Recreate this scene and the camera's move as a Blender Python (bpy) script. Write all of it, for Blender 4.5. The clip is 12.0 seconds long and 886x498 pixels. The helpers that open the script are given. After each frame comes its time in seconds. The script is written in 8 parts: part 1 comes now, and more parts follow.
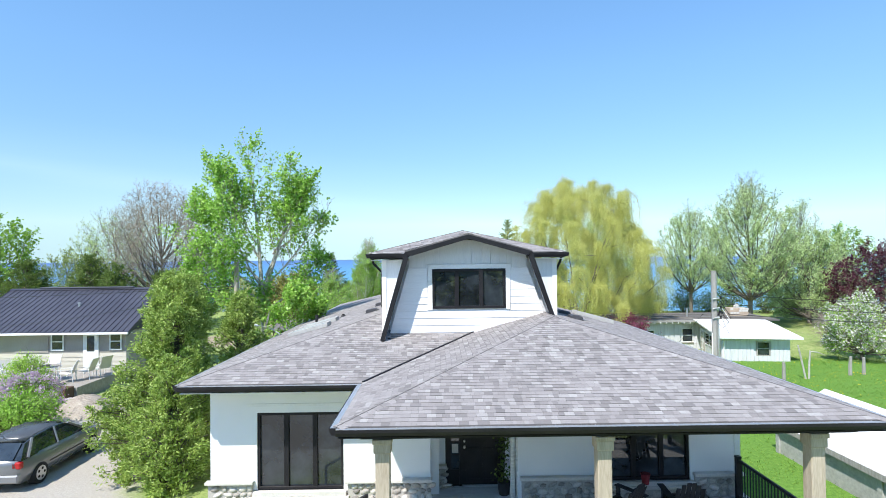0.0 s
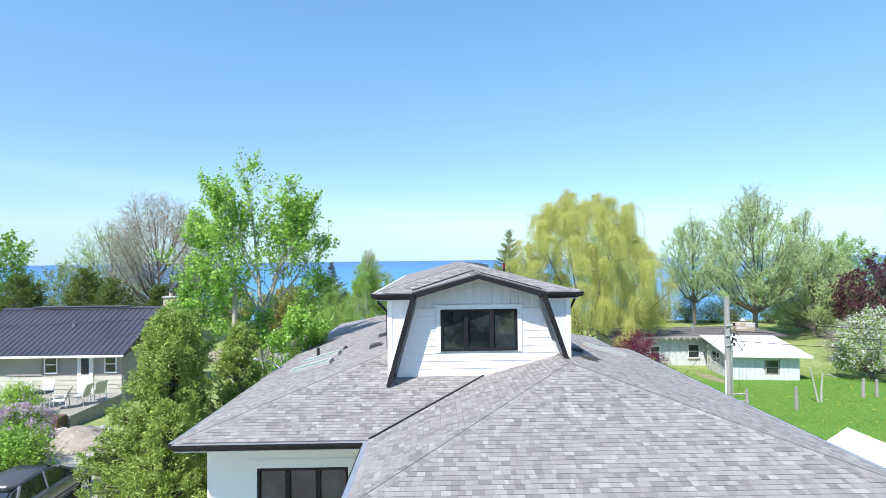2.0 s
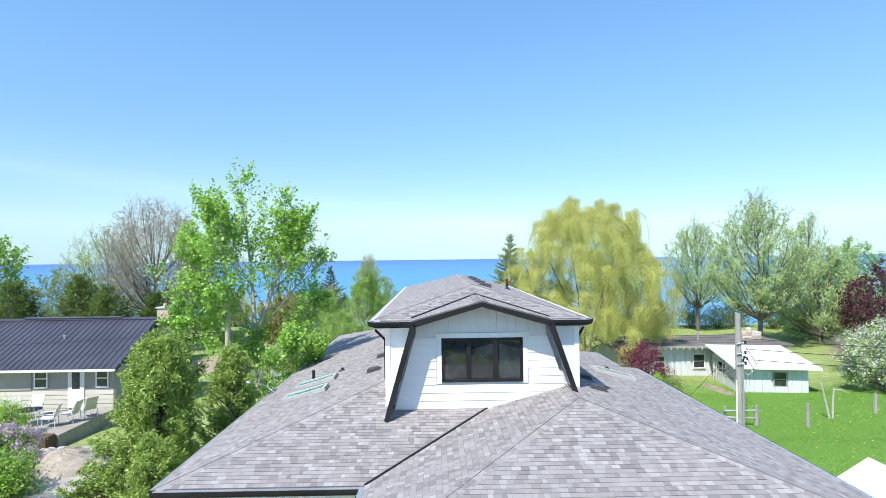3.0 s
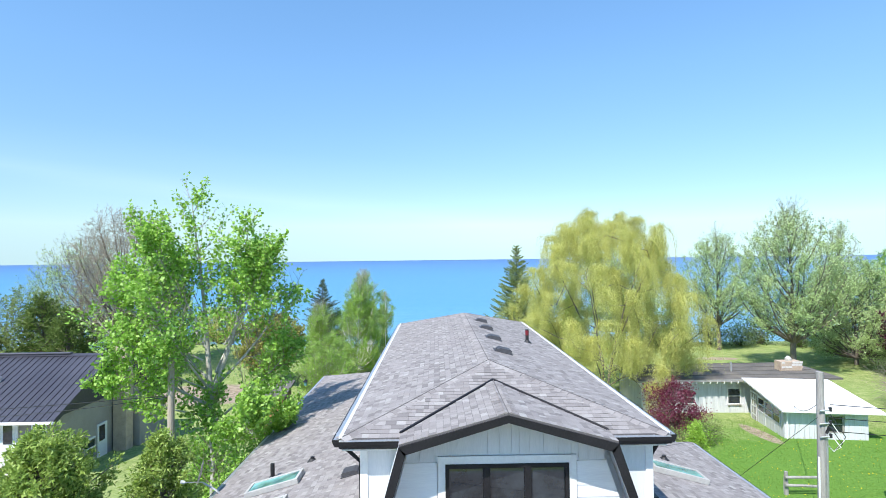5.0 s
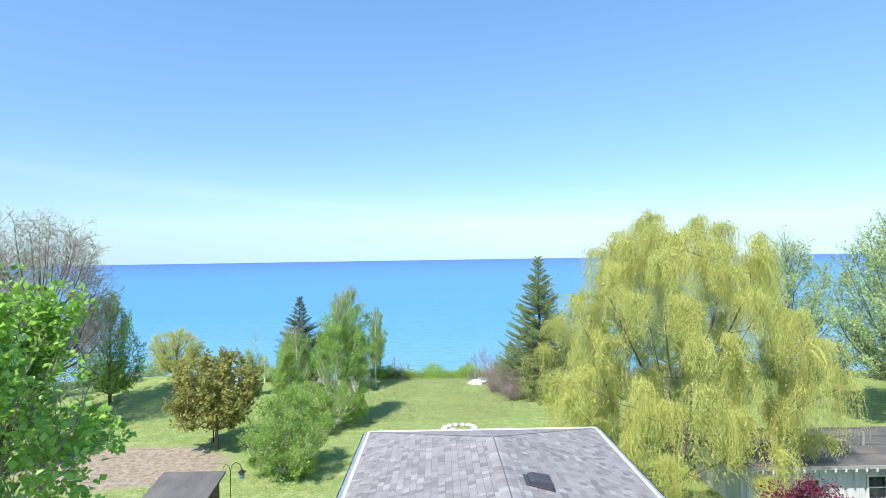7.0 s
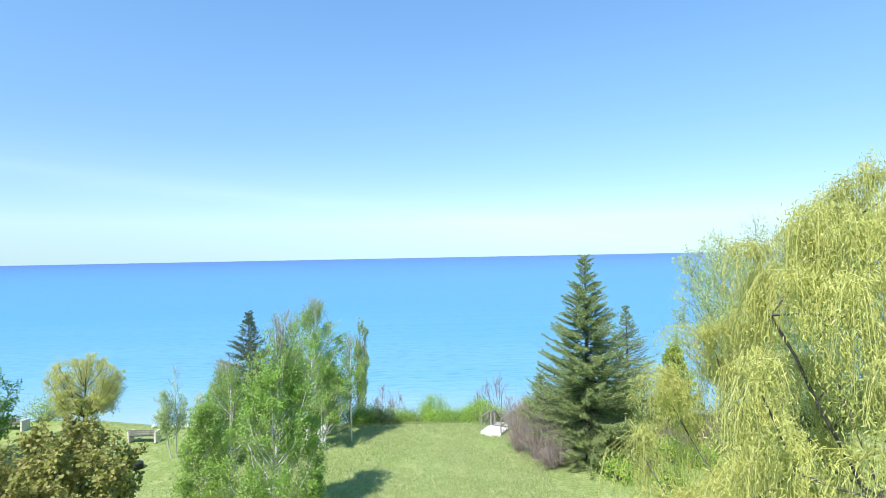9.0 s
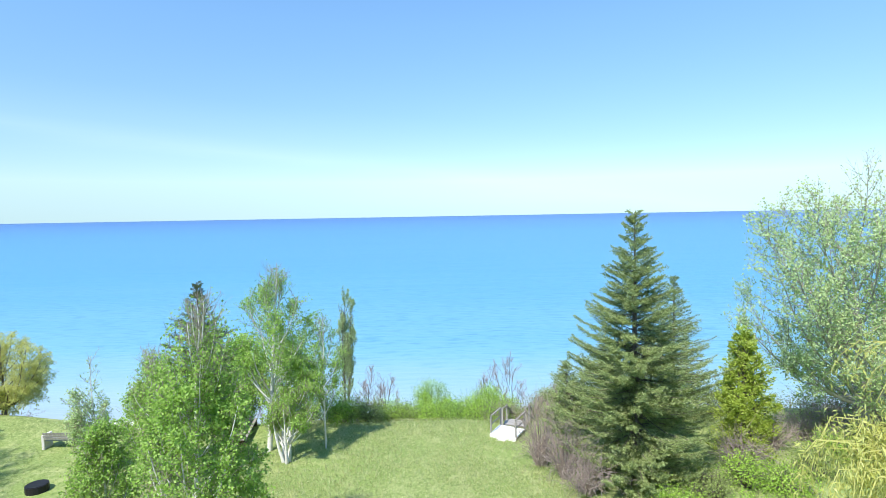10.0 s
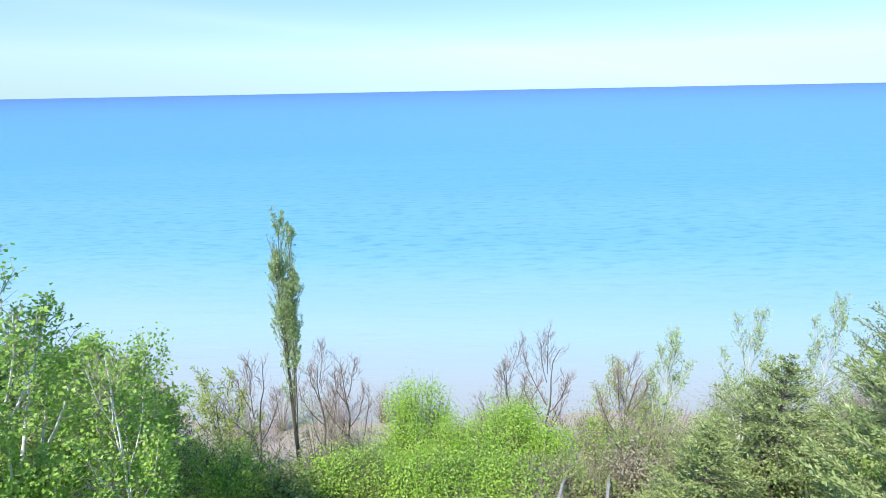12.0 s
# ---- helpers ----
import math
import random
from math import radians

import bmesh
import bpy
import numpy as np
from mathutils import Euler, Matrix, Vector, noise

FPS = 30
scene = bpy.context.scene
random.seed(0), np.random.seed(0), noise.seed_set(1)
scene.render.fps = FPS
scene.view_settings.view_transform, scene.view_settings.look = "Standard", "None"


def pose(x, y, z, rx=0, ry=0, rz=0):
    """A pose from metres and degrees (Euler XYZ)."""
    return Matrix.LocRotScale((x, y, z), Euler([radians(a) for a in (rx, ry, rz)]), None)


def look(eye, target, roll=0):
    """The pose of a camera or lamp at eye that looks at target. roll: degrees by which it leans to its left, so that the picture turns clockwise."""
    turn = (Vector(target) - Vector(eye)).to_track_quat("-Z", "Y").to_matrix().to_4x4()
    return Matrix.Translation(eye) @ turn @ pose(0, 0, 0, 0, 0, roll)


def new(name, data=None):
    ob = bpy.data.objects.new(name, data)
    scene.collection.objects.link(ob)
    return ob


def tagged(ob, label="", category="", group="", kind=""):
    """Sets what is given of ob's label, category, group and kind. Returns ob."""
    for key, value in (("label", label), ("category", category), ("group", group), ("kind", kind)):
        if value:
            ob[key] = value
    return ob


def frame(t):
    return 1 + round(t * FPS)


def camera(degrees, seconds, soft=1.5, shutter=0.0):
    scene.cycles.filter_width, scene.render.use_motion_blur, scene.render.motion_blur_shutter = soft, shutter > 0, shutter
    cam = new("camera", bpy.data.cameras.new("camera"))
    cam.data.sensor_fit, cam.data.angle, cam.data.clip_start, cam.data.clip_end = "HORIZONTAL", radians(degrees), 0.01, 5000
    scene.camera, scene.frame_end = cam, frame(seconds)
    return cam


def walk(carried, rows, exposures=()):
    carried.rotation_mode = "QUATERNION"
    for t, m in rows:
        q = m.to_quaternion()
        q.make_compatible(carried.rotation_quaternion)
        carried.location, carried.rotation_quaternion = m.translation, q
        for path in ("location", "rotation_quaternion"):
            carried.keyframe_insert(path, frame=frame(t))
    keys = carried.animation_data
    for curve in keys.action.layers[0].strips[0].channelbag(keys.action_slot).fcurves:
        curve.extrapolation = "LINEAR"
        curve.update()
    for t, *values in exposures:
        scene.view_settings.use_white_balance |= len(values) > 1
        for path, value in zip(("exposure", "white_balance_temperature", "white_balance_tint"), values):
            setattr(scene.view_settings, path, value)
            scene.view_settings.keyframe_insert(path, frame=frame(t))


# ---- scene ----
cam = camera(78.9, 12.0, soft=0.4)
PATH = [
    (0, (-0.293, -0.119, 6.155), (-0.271, 1.881, 6.184), -0.6),
    (0.5, (-0.381, -0.046, 6.398), (-0.356, 1.954, 6.428), -0.6),
    (1, (-0.461, 0.106, 6.597), (-0.435, 2.105, 6.631), -0.7),
    (1.5, (-0.497, 0.299, 6.87), (-0.472, 2.298, 6.903), -0.7),
    (2, (-0.536, 0.535, 7.134), (-0.508, 2.535, 7.169), -0.7),
    (2.5, (-0.538, 0.867, 7.44), (-0.511, 2.867, 7.474), -0.7),
    (3, (-0.545, 1.292, 7.777), (-0.517, 3.292, 7.808), -0.7),
    (5, (-0.543, 5.725, 9.093), (-0.515, 7.724, 9.125), -0.7),
    (5.5, (-0.501, 7.739, 9.424), (-0.474, 9.739, 9.456), -0.9),
    (6, (-0.44, 10.249, 9.761), (-0.417, 12.249, 9.792), -0.9),
    (6.5, (-0.405, 13.223, 10.065), (-0.386, 15.223, 10.096), -0.9),
    (7, (-0.43, 16.5, 10.25), (-0.412, 18.5, 10.281), -0.9),
    (9, (-0.391, 30.006, 10.351), (-0.378, 32.006, 10.373), -1.1),
    (9.5, (-0.378, 33.777, 10.253), (-0.366, 35.776, 10.242), -1.0),
    (10, (-0.317, 37.759, 10.219), (-0.308, 39.755, 10.088), -1.0),
    (10.5, (-0.249, 41.86, 10.151), (-0.244, 43.844, 9.899), -1.0),
    (11, (-0.114, 46.011, 10.085), (-0.115, 47.976, 9.716), -0.9),
    (11.5, (0.049, 50.203, 10.002), (0.045, 52.144, 9.52), -0.9),
    (12, (0.138, 54.213, 9.874), (0.127, 56.129, 9.302), -1.1),
]
walk(cam, [(t, look(eye, target, roll)) for t, eye, target, roll in PATH])
# ---------- light ----------
SUN_TO = Vector((-0.65, -1.0, 1.65)).normalized()
sun = new("sun", bpy.data.lights.new("sun", "SUN"))
sun.data.energy, sun.data.angle, sun.data.color = 4.8, radians(0.55), (1.0, 0.96, 0.9)
sun.matrix_world = look(SUN_TO * 60, (0, 0, 0))
scene.view_settings.exposure = 0.5

world = bpy.data.worlds.new("sky")
scene.world = world
world.use_nodes = True
wn, wl = world.node_tree.nodes, world.node_tree.links
wn.clear()
w_out = wn.new("ShaderNodeOutputWorld")
w_bg = wn.new("ShaderNodeBackground")
w_sky = wn.new("ShaderNodeTexSky")
w_sky.sky_type, w_sky.sun_disc = "NISHITA", False
w_sky.sun_elevation = math.asin(SUN_TO.z)
w_sky.sun_rotation = math.atan2(SUN_TO.x, SUN_TO.y)
w_sky.air_density, w_sky.dust_density, w_sky.ozone_density = 1.0, 0.05, 4.0
w_geo = wn.new("ShaderNodeTexCoord")
w_sep = wn.new("ShaderNodeSeparateXYZ")
w_max = wn.new("ShaderNodeMath")
w_max.operation, w_max.inputs[1].default_value = "MAXIMUM", 0.06
w_com = wn.new("ShaderNodeCombineXYZ")
wl.new(w_geo.outputs["Generated"], w_sep.inputs[0])
wl.new(w_sep.outputs["X"], w_com.inputs["X"])
wl.new(w_sep.outputs["Y"], w_com.inputs["Y"])
wl.new(w_sep.outputs["Z"], w_max.inputs[0])
wl.new(w_max.outputs[0], w_com.inputs["Z"])
wl.new(w_com.outputs[0], w_sky.inputs[0])
# thin cirrus: a faint streak that falls to the right above the horizon
def sky_math(op, a, b=0.0):
    x = wn.new("ShaderNodeMath")
    x.operation = op
    for k, v in ((0, a), (1, b)):
        if isinstance(v, (int, float)):
            x.inputs[k].default_value = v
        else:
            wl.new(v, x.inputs[k])
    return x.outputs[0]


w_ahead = sky_math("MAXIMUM", w_sep.outputs["Y"], 0.05)
w_map = wn.new("ShaderNodeMapping")
w_map.inputs["Rotation"].default_value = (0, radians(8), 0)
w_map.inputs["Scale"].default_value = (1.6, 0.6, 11.0)
w_noise = wn.new("ShaderNodeTexNoise")
w_noise.inputs["Scale"].default_value, w_noise.inputs["Detail"].default_value = 1.6, 6.0
wl.new(w_geo.outputs["Generated"], w_map.inputs[0])
wl.new(w_map.outputs[0], w_noise.inputs["Vector"])
w_level = sky_math("ADD", sky_math("DIVIDE", w_sep.outputs["Z"], w_ahead), sky_math("MULTIPLY", sky_math("DIVIDE", w_sep.outputs["X"], w_ahead), 0.131))
w_level = sky_math("ADD", w_level, sky_math("MULTIPLY", sky_math("SUBTRACT", w_noise.outputs["Fac"], 0.5), 0.05))
w_ramp = wn.new("ShaderNodeValToRGB")
for k_, (p_, c_) in enumerate(((0.0, 0.1), (0.05, 0.4), (0.074, 0.8), (0.1, 0.3), (0.17, 0.0))):
    if k_ > 1:
        w_ramp.color_ramp.elements.new(p_)
    w_ramp.color_ramp.elements[k_].position, w_ramp.color_ramp.elements[k_].color = p_, (c_, c_, c_, 1)
wl.new(w_level, w_ramp.inputs[0])
w_veil = sky_math("MULTIPLY", w_ramp.outputs["Color"], sky_math("MULTIPLY", w_noise.outputs["Fac"], 0.22))
w_mix = wn.new("ShaderNodeMix")
w_mix.data_type = "RGBA"
wl.new(w_veil, w_mix.inputs["Factor"])
w_tint = wn.new("ShaderNodeMix")
w_tint.data_type, w_tint.blend_type = "RGBA", "MULTIPLY"
w_tint.inputs["Factor"].default_value = 1.0
w_grade = wn.new("ShaderNodeValToRGB")
for k_, (p_, c_) in enumerate(((0.0, (0.615, 0.665, 0.69)), (0.12, (0.715, 0.795, 0.855)), (0.32, (0.9, 1.08, 1.12)), (0.6, (1.04, 1.32, 1.37)))):
    if k_ > 1:
        w_grade.color_ramp.elements.new(p_)
    w_grade.color_ramp.elements[k_].position, w_grade.color_ramp.elements[k_].color = p_, (*c_, 1)
wl.new(w_sep.outputs["Z"], w_grade.inputs[0])
wl.new(w_grade.outputs["Color"], w_tint.inputs["B"])
wl.new(w_sky.outputs["Color"], w_tint.inputs["A"])
wl.new(w_tint.outputs["Result"], w_mix.inputs["A"])
w_mix.inputs["B"].default_value = (6.5, 7.6, 8.4, 1)
wl.new(w_mix.outputs["Result"], w_bg.inputs["Color"])
w_bg.inputs["Strength"].default_value = 0.15
wl.new(w_bg.outputs[0], w_out.inputs[0])


# ---------- materials ----------
def material(name, rough=0.7, metal=0.0, spec=0.5):
    m = bpy.data.materials.new(name)
    m.use_nodes = True
    b = m.node_tree.nodes["Principled BSDF"]
    b.inputs["Roughness"].default_value, b.inputs["Metallic"].default_value = rough, metal
    b.inputs["Specular IOR Level"].default_value = spec
    return m, m.node_tree.nodes, m.node_tree.links, b


def coords(n, l, scale=(1, 1, 1), kind="Object"):
    tc, mp = n.new("ShaderNodeTexCoord"), n.new("ShaderNodeMapping")
    mp.inputs["Scale"].default_value = scale
    l.new(tc.outputs[kind], mp.inputs[0])
    return mp.outputs[0]


def noise_node(n, l, vec, scale, detail=4.0, rough=0.55):
    t = n.new("ShaderNodeTexNoise")
    t.inputs["Scale"].default_value, t.inputs["Detail"].default_value = scale, detail
    t.inputs["Roughness"].default_value = rough
    l.new(vec, t.inputs["Vector"])
    return t.outputs["Fac"]


def ramp(n, l, fac, stops):
    r = n.new("ShaderNodeValToRGB")
    e = r.color_ramp.elements
    while len(e) < len(stops):
        e.new(0.5)
    for k, (p, c) in enumerate(stops):
        e[k].position, e[k].color = p, (*c, 1)
    l.new(fac, r.inputs[0])
    return r.outputs["Color"]


def mixed(n, l, fac, a, b, blend="MIX"):
    x = n.new("ShaderNodeMix")
    x.data_type, x.blend_type = "RGBA", blend
    for v, k in ((fac, "Factor"), (a, "A"), (b, "B")):
        if isinstance(v, (int, float)):
            x.inputs[k].default_value = v
        elif isinstance(v, tuple):
            x.inputs[k].default_value = (*v, 1)
        else:
            l.new(v, x.inputs[k])
    return x.outputs["Result"]


def math_node(n, l, op, a, b=0.0):
    x = n.new("ShaderNodeMath")
    x.operation = op
    for k, v in ((0, a), (1, b)):
        if isinstance(v, (int, float)):
            x.inputs[k].default_value = v
        else:
            l.new(v, x.inputs[k])
    return x.outputs[0]


def bump(n, l, b, height, strength=0.3, dist=0.01):
    x = n.new("ShaderNodeBump")
    x.inputs["Strength"].default_value, x.inputs["Distance"].default_value = strength, dist
    l.new(height, x.inputs["Height"])
    l.new(x.outputs[0], b.inputs["Normal"])


def surface(name, lo, hi, rough=0.7, fine=18.0, coarse=1.2, metal=0.0, relief=0.25, dist=0.006, stretch=(1, 1, 1), spec=0.4, dirt=None):
    """A surface with grain and broad stains between two colours."""
    m, n, l, b = material(name, rough, metal, spec)
    v = coords(n, l, stretch)
    f1, f2 = noise_node(n, l, v, fine, 5), noise_node(n, l, v, coarse, 3)
    f = math_node(n, l, "ADD", math_node(n, l, "MULTIPLY", f1, 0.5), math_node(n, l, "MULTIPLY", f2, 0.5))
    c = ramp(n, l, f, [(0.36, lo), (0.64, hi)])
    if dirt:
        g = noise_node(n, l, v, 0.7, 6, 0.7)
        c = mixed(n, l, ramp(n, l, g, [(0.52, (0, 0, 0)), (0.72, (0.6, 0.6, 0.6))]), c, dirt)
    l.new(c, b.inputs["Base Color"])
    bump(n, l, b, f1, relief, dist)
    return m


def random_value(n, l):
    """A number for each loose piece and each object."""
    g, o = n.new("ShaderNodeNewGeometry"), n.new("ShaderNodeObjectInfo")
    return math_node(n, l, "FRACT", math_node(n, l, "ADD", g.outputs["Random Per Island"], math_node(n, l, "MULTIPLY", o.outputs["Random"], 7.31)))


def leafy(name, dark, light, tip=None, through_light=0.35, rough=0.55):
    """Leaves: each its own tone, with light passing through."""
    m, n, l, b = material(name, rough, 0, 0.35)
    r = random_value(n, l)
    stops = [(0.0, dark), (0.75, light)] + ([(1.0, tip)] if tip else [])
    c = ramp(n, l, r, stops)
    big = noise_node(n, l, coords(n, l), 0.35, 2)
    c = mixed(n, l, ramp(n, l, big, [(0.35, (0.0, 0.0, 0.0)), (0.65, (0.55, 0.55, 0.55))]), c, light)
    l.new(c, b.inputs["Base Color"])
    t = n.new("ShaderNodeBsdfTranslucent")
    l.new(c, t.inputs["Color"])
    s = n.new("ShaderNodeMixShader")
    s.inputs[0].default_value = through_light
    l.new(b.outputs[0], s.inputs[1])
    l.new(t.outputs[0], s.inputs[2])
    l.new(s.outputs[0], n["Material Output"].inputs[0])
    return m


def shingle_material():
    m, n, l, b = material("roof_shingle", 0.92, 0, 0.25)
    r = random_value(n, l)
    c = ramp(n, l, r, [(0.0, (0.17, 0.158, 0.155)), (0.25, (0.23, 0.214, 0.208)), (0.75, (0.277, 0.26, 0.253)), (0.92, (0.305, 0.29, 0.28)), (1.0, (0.35, 0.336, 0.324))])
    v = coords(n, l)
    g = noise_node(n, l, v, 160, 3, 0.8)
    c = mixed(n, l, 0.55, c, ramp(n, l, g, [(0.3, (0.35, 0.35, 0.36)), (0.7, (0.75, 0.73, 0.72))]), "OVERLAY")
    big = noise_node(n, l, v, 0.5, 3)
    c = mixed(n, l, ramp(n, l, big, [(0.4, (0, 0, 0)), (0.75, (0.35, 0.35, 0.35))]), c, (0.31, 0.28, 0.275))
    l.new(c, b.inputs["Base Color"])
    bump(n, l, b, g, 0.5, 0.003)
    return m


def glass_material(name, tint=(0.02, 0.025, 0.03), rough=0.03):
    m, n, l, b = material(name, rough, 0, 0.85)
    v = coords(n, l)
    c = ramp(n, l, noise_node(n, l, v, 1.5, 4, 0.6), [(0.35, tuple(k * 0.5 for k in tint)), (0.7, tuple(k * 2.2 for k in tint))])
    l.new(c, b.inputs["Base Color"])
    b.inputs["IOR"].default_value = 1.52
    bump(n, l, b, noise_node(n, l, v, 0.9, 2), 0.04, 0.02)
    return m


def ground_material():
    m, n, l, b = material("grass_ground", 0.95, 0, 0.15)
    v = coords(n, l)
    f, g, h = noise_node(n, l, v, 9, 6, 0.7), noise_node(n, l, v, 0.22, 4), noise_node(n, l, v, 1.7, 5, 0.65)
    c = ramp(n, l, f, [(0.3, (0.1, 0.15, 0.04)), (0.55, (0.26, 0.325, 0.11)), (0.75, (0.46, 0.5, 0.23))])
    c = mixed(n, l, ramp(n, l, g, [(0.4, (0, 0, 0)), (0.7, (0.6, 0.6, 0.6))]), c, (0.22, 0.31, 0.085))
    c = mixed(n, l, ramp(n, l, h, [(0.48, (0, 0, 0)), (0.7, (0.6, 0.6, 0.6))]), c, (0.44, 0.45, 0.21))
    sep = n.new("ShaderNodeSeparateXYZ")
    l.new(v, sep.inputs[0])
    wob = math_node(n, l, "MULTIPLY", math_node(n, l, "SUBTRACT", noise_node(n, l, v, 0.55, 5, 0.7), 0.5), 5.0)

    def patch(cx, cy, rx, ry, soft):
        dx = math_node(n, l, "DIVIDE", math_node(n, l, "SUBTRACT", sep.outputs["X"], cx), rx)
        dy = math_node(n, l, "DIVIDE", math_node(n, l, "SUBTRACT", sep.outputs["Y"], cy), ry)
        d = math_node(n, l, "SQRT", math_node(n, l, "ADD", math_node(n, l, "MULTIPLY", dx, dx), math_node(n, l, "MULTIPLY", dy, dy)))
        d = math_node(n, l, "ADD", d, math_node(n, l, "MULTIPLY", wob, soft))
        return ramp(n, l, d, [(0.8, (1, 1, 1)), (1.0, (0, 0, 0))])

    c = mixed(n, l, patch(19.0, 19.0, 16.0, 19.0, 0.11), c, ramp(n, l, f, [(0.3, (0.07, 0.16, 0.025)), (0.7, (0.17, 0.31, 0.055))]))
    soil = ramp(n, l, noise_node(n, l, v, 3.5, 6, 0.7), [(0.35, (0.22, 0.17, 0.12)), (0.65, (0.42, 0.35, 0.27))])
    stone = ramp(n, l, noise_node(n, l, v, 22, 4, 0.8), [(0.3, (0.26, 0.235, 0.205)), (0.7, (0.54, 0.5, 0.44))])
    for p in ((-17.5, 46.0, 6.2, 3.2, 0.1), (26.0, 56.5, 2.2, 0.8, 0.1), (17.0, 35.0, 0.5, 2.0, 0.1)):
        c = mixed(n, l, patch(*p), c, soil)
    for p in ((-12.5, 13.5, 4.6, 7.0, 0.1), (-9.5, 8.5, 6.0, 5.0, 0.1), (-14.3, 21.0, 1.6, 2.3, 0.12), (-5.0, 1.0, 4.5, 9.0, 0.1), (1.5, -9.5, 7.0, 2.2, 0.1)):
        c = mixed(n, l, patch(*p), c, stone)
    # scrub soil down the bluff, then beach sand
    low = math_node(n, l, "MULTIPLY", math_node(n, l, "ADD", sep.outputs["Z"], math_node(n, l, "MULTIPLY", wob, 0.3)), -1.0)
    c = mixed(n, l, ramp(n, l, math_node(n, l, "DIVIDE", low, 14.0), [(0.1, (0, 0, 0)), (0.2, (0.7, 0.7, 0.7))]), c, (0.16, 0.13, 0.08))
    c = mixed(n, l, ramp(n, l, math_node(n, l, "DIVIDE", low, 14.0), [(0.84, (0, 0, 0)), (0.9, (1, 1, 1))]), c, mixed(n, l, f, (0.3, 0.25, 0.22), (0.44, 0.38, 0.34)))
    l.new(c, b.inputs["Base Color"])
    bump(n, l, b, f, 0.6, 0.05)
    return m


def water_material():
    m, n, l, b = material("lake_water", 0.32, 0, 0.25)
    v = coords(n, l)
    sep = n.new("ShaderNodeSeparateXYZ")
    l.new(v, sep.inputs[0])
    far = math_node(n, l, "LOGARITHM", math_node(n, l, "MAXIMUM", math_node(n, l, "SUBTRACT", sep.outputs["Y"], 80.0), 1.0), 10.0)
    wob = math_node(n, l, "MULTIPLY", math_node(n, l, "SUBTRACT", noise_node(n, l, coords(n, l, (0.004, 0.02, 1)), 1.0, 4), 0.5), 0.5)
    d = math_node(n, l, "DIVIDE", math_node(n, l, "ADD", far, wob), 4.0)
    c = ramp(n, l, d, [(0.2, (0.31, 0.31, 0.31)), (0.28, (0.33, 0.37, 0.39)), (0.34, (0.29, 0.42, 0.48)), (0.42, (0.155, 0.36, 0.475)), (0.54, (0.07, 0.275, 0.44)), (0.7, (0.046, 0.22, 0.42)), (0.84, (0.032, 0.12, 0.35)), (0.95, (0.02, 0.08, 0.29))])
    chop = noise_node(n, l, coords(n, l, (0.26, 0.85, 1)), 1.0, 6, 0.7)
    band = ramp(n, l, d, [(0.36, (0, 0, 0)), (0.47, (1, 1, 1)), (0.62, (1, 1, 1)), (0.78, (0.3, 0.3, 0.3))])
    c = mixed(n, l, mixed(n, l, 1.0, band, ramp(n, l, chop, [(0.5, (0, 0, 0)), (0.62, (0.85, 0.85, 0.85))]), "MULTIPLY"), c, (0.045, 0.2, 0.4))
    l.new(c, b.inputs["Base Color"])
    w1 = noise_node(n, l, coords(n, l, (0.16, 0.7, 1)), 1.0, 5, 0.6)
    w2 = noise_node(n, l, coords(n, l, (0.02, 0.09, 1)), 1.0, 3, 0.5)
    bump(n, l, b, math_node(n, l, "ADD", w1, math_node(n, l, "MULTIPLY", w2, 2.0)), 0.3, 0.4)
    return m


M_SHINGLE = shingle_material()
M_ROOFBASE = surface("roof_felt", (0.1, 0.095, 0.095), (0.15, 0.14, 0.14), 0.9, 40)
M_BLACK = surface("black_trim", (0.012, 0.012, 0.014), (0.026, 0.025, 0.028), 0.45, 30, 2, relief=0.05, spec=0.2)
M_WHITE = surface("white_stucco", (0.74, 0.75, 0.76), (0.83, 0.83, 0.83), 0.85, 60, 0.8, relief=0.2, dist=0.003)
M_SIDING = surface("white_siding", (0.76, 0.76, 0.77), (0.84, 0.84, 0.84), 0.6, 8, 1, relief=0.12, dist=0.002, stretch=(1, 1, 12))
M_SHAKE = surface("pale_grey_siding", (0.6, 0.62, 0.64), (0.7, 0.71, 0.73), 0.65, 9, 1, relief=0.15, dist=0.002, stretch=(10, 10, 1))
M_GLASS = glass_material("dark_window_glass")
M_SKYGLASS = glass_material("skylight_glass", (0.12, 0.26, 0.25), 0.06)
M_POST = surface("pale_timber", (0.36, 0.3, 0.23), (0.52, 0.45, 0.36), 0.75, 12, 1.5, relief=0.3, dist=0.004, stretch=(6, 6, 0.6), dirt=(0.3, 0.24, 0.18))
M_STONE = surface("field_stone", (0.32, 0.31, 0.29), (0.58, 0.55, 0.5), 0.85, 14, 2.5, relief=0.4, dist=0.01)
M_MORTAR = surface("mortar", (0.36, 0.34, 0.31), (0.5, 0.47, 0.43), 0.95, 40)
M_SILL = surface("limestone_sill", (0.55, 0.53, 0.49), (0.7, 0.67, 0.62), 0.8, 30)
M_CONCRETE = surface("weathered_concrete", (0.33, 0.33, 0.32), (0.5, 0.49, 0.47), 0.92, 12, 0.6, relief=0.3, dirt=(0.26, 0.25, 0.23))
M_WHITEROOF = surface("white_roof_membrane", (0.72, 0.73, 0.74), (0.84, 0.84, 0.84), 0.7, 9, 0.4, relief=0.1, dirt=(0.55, 0.54, 0.52))
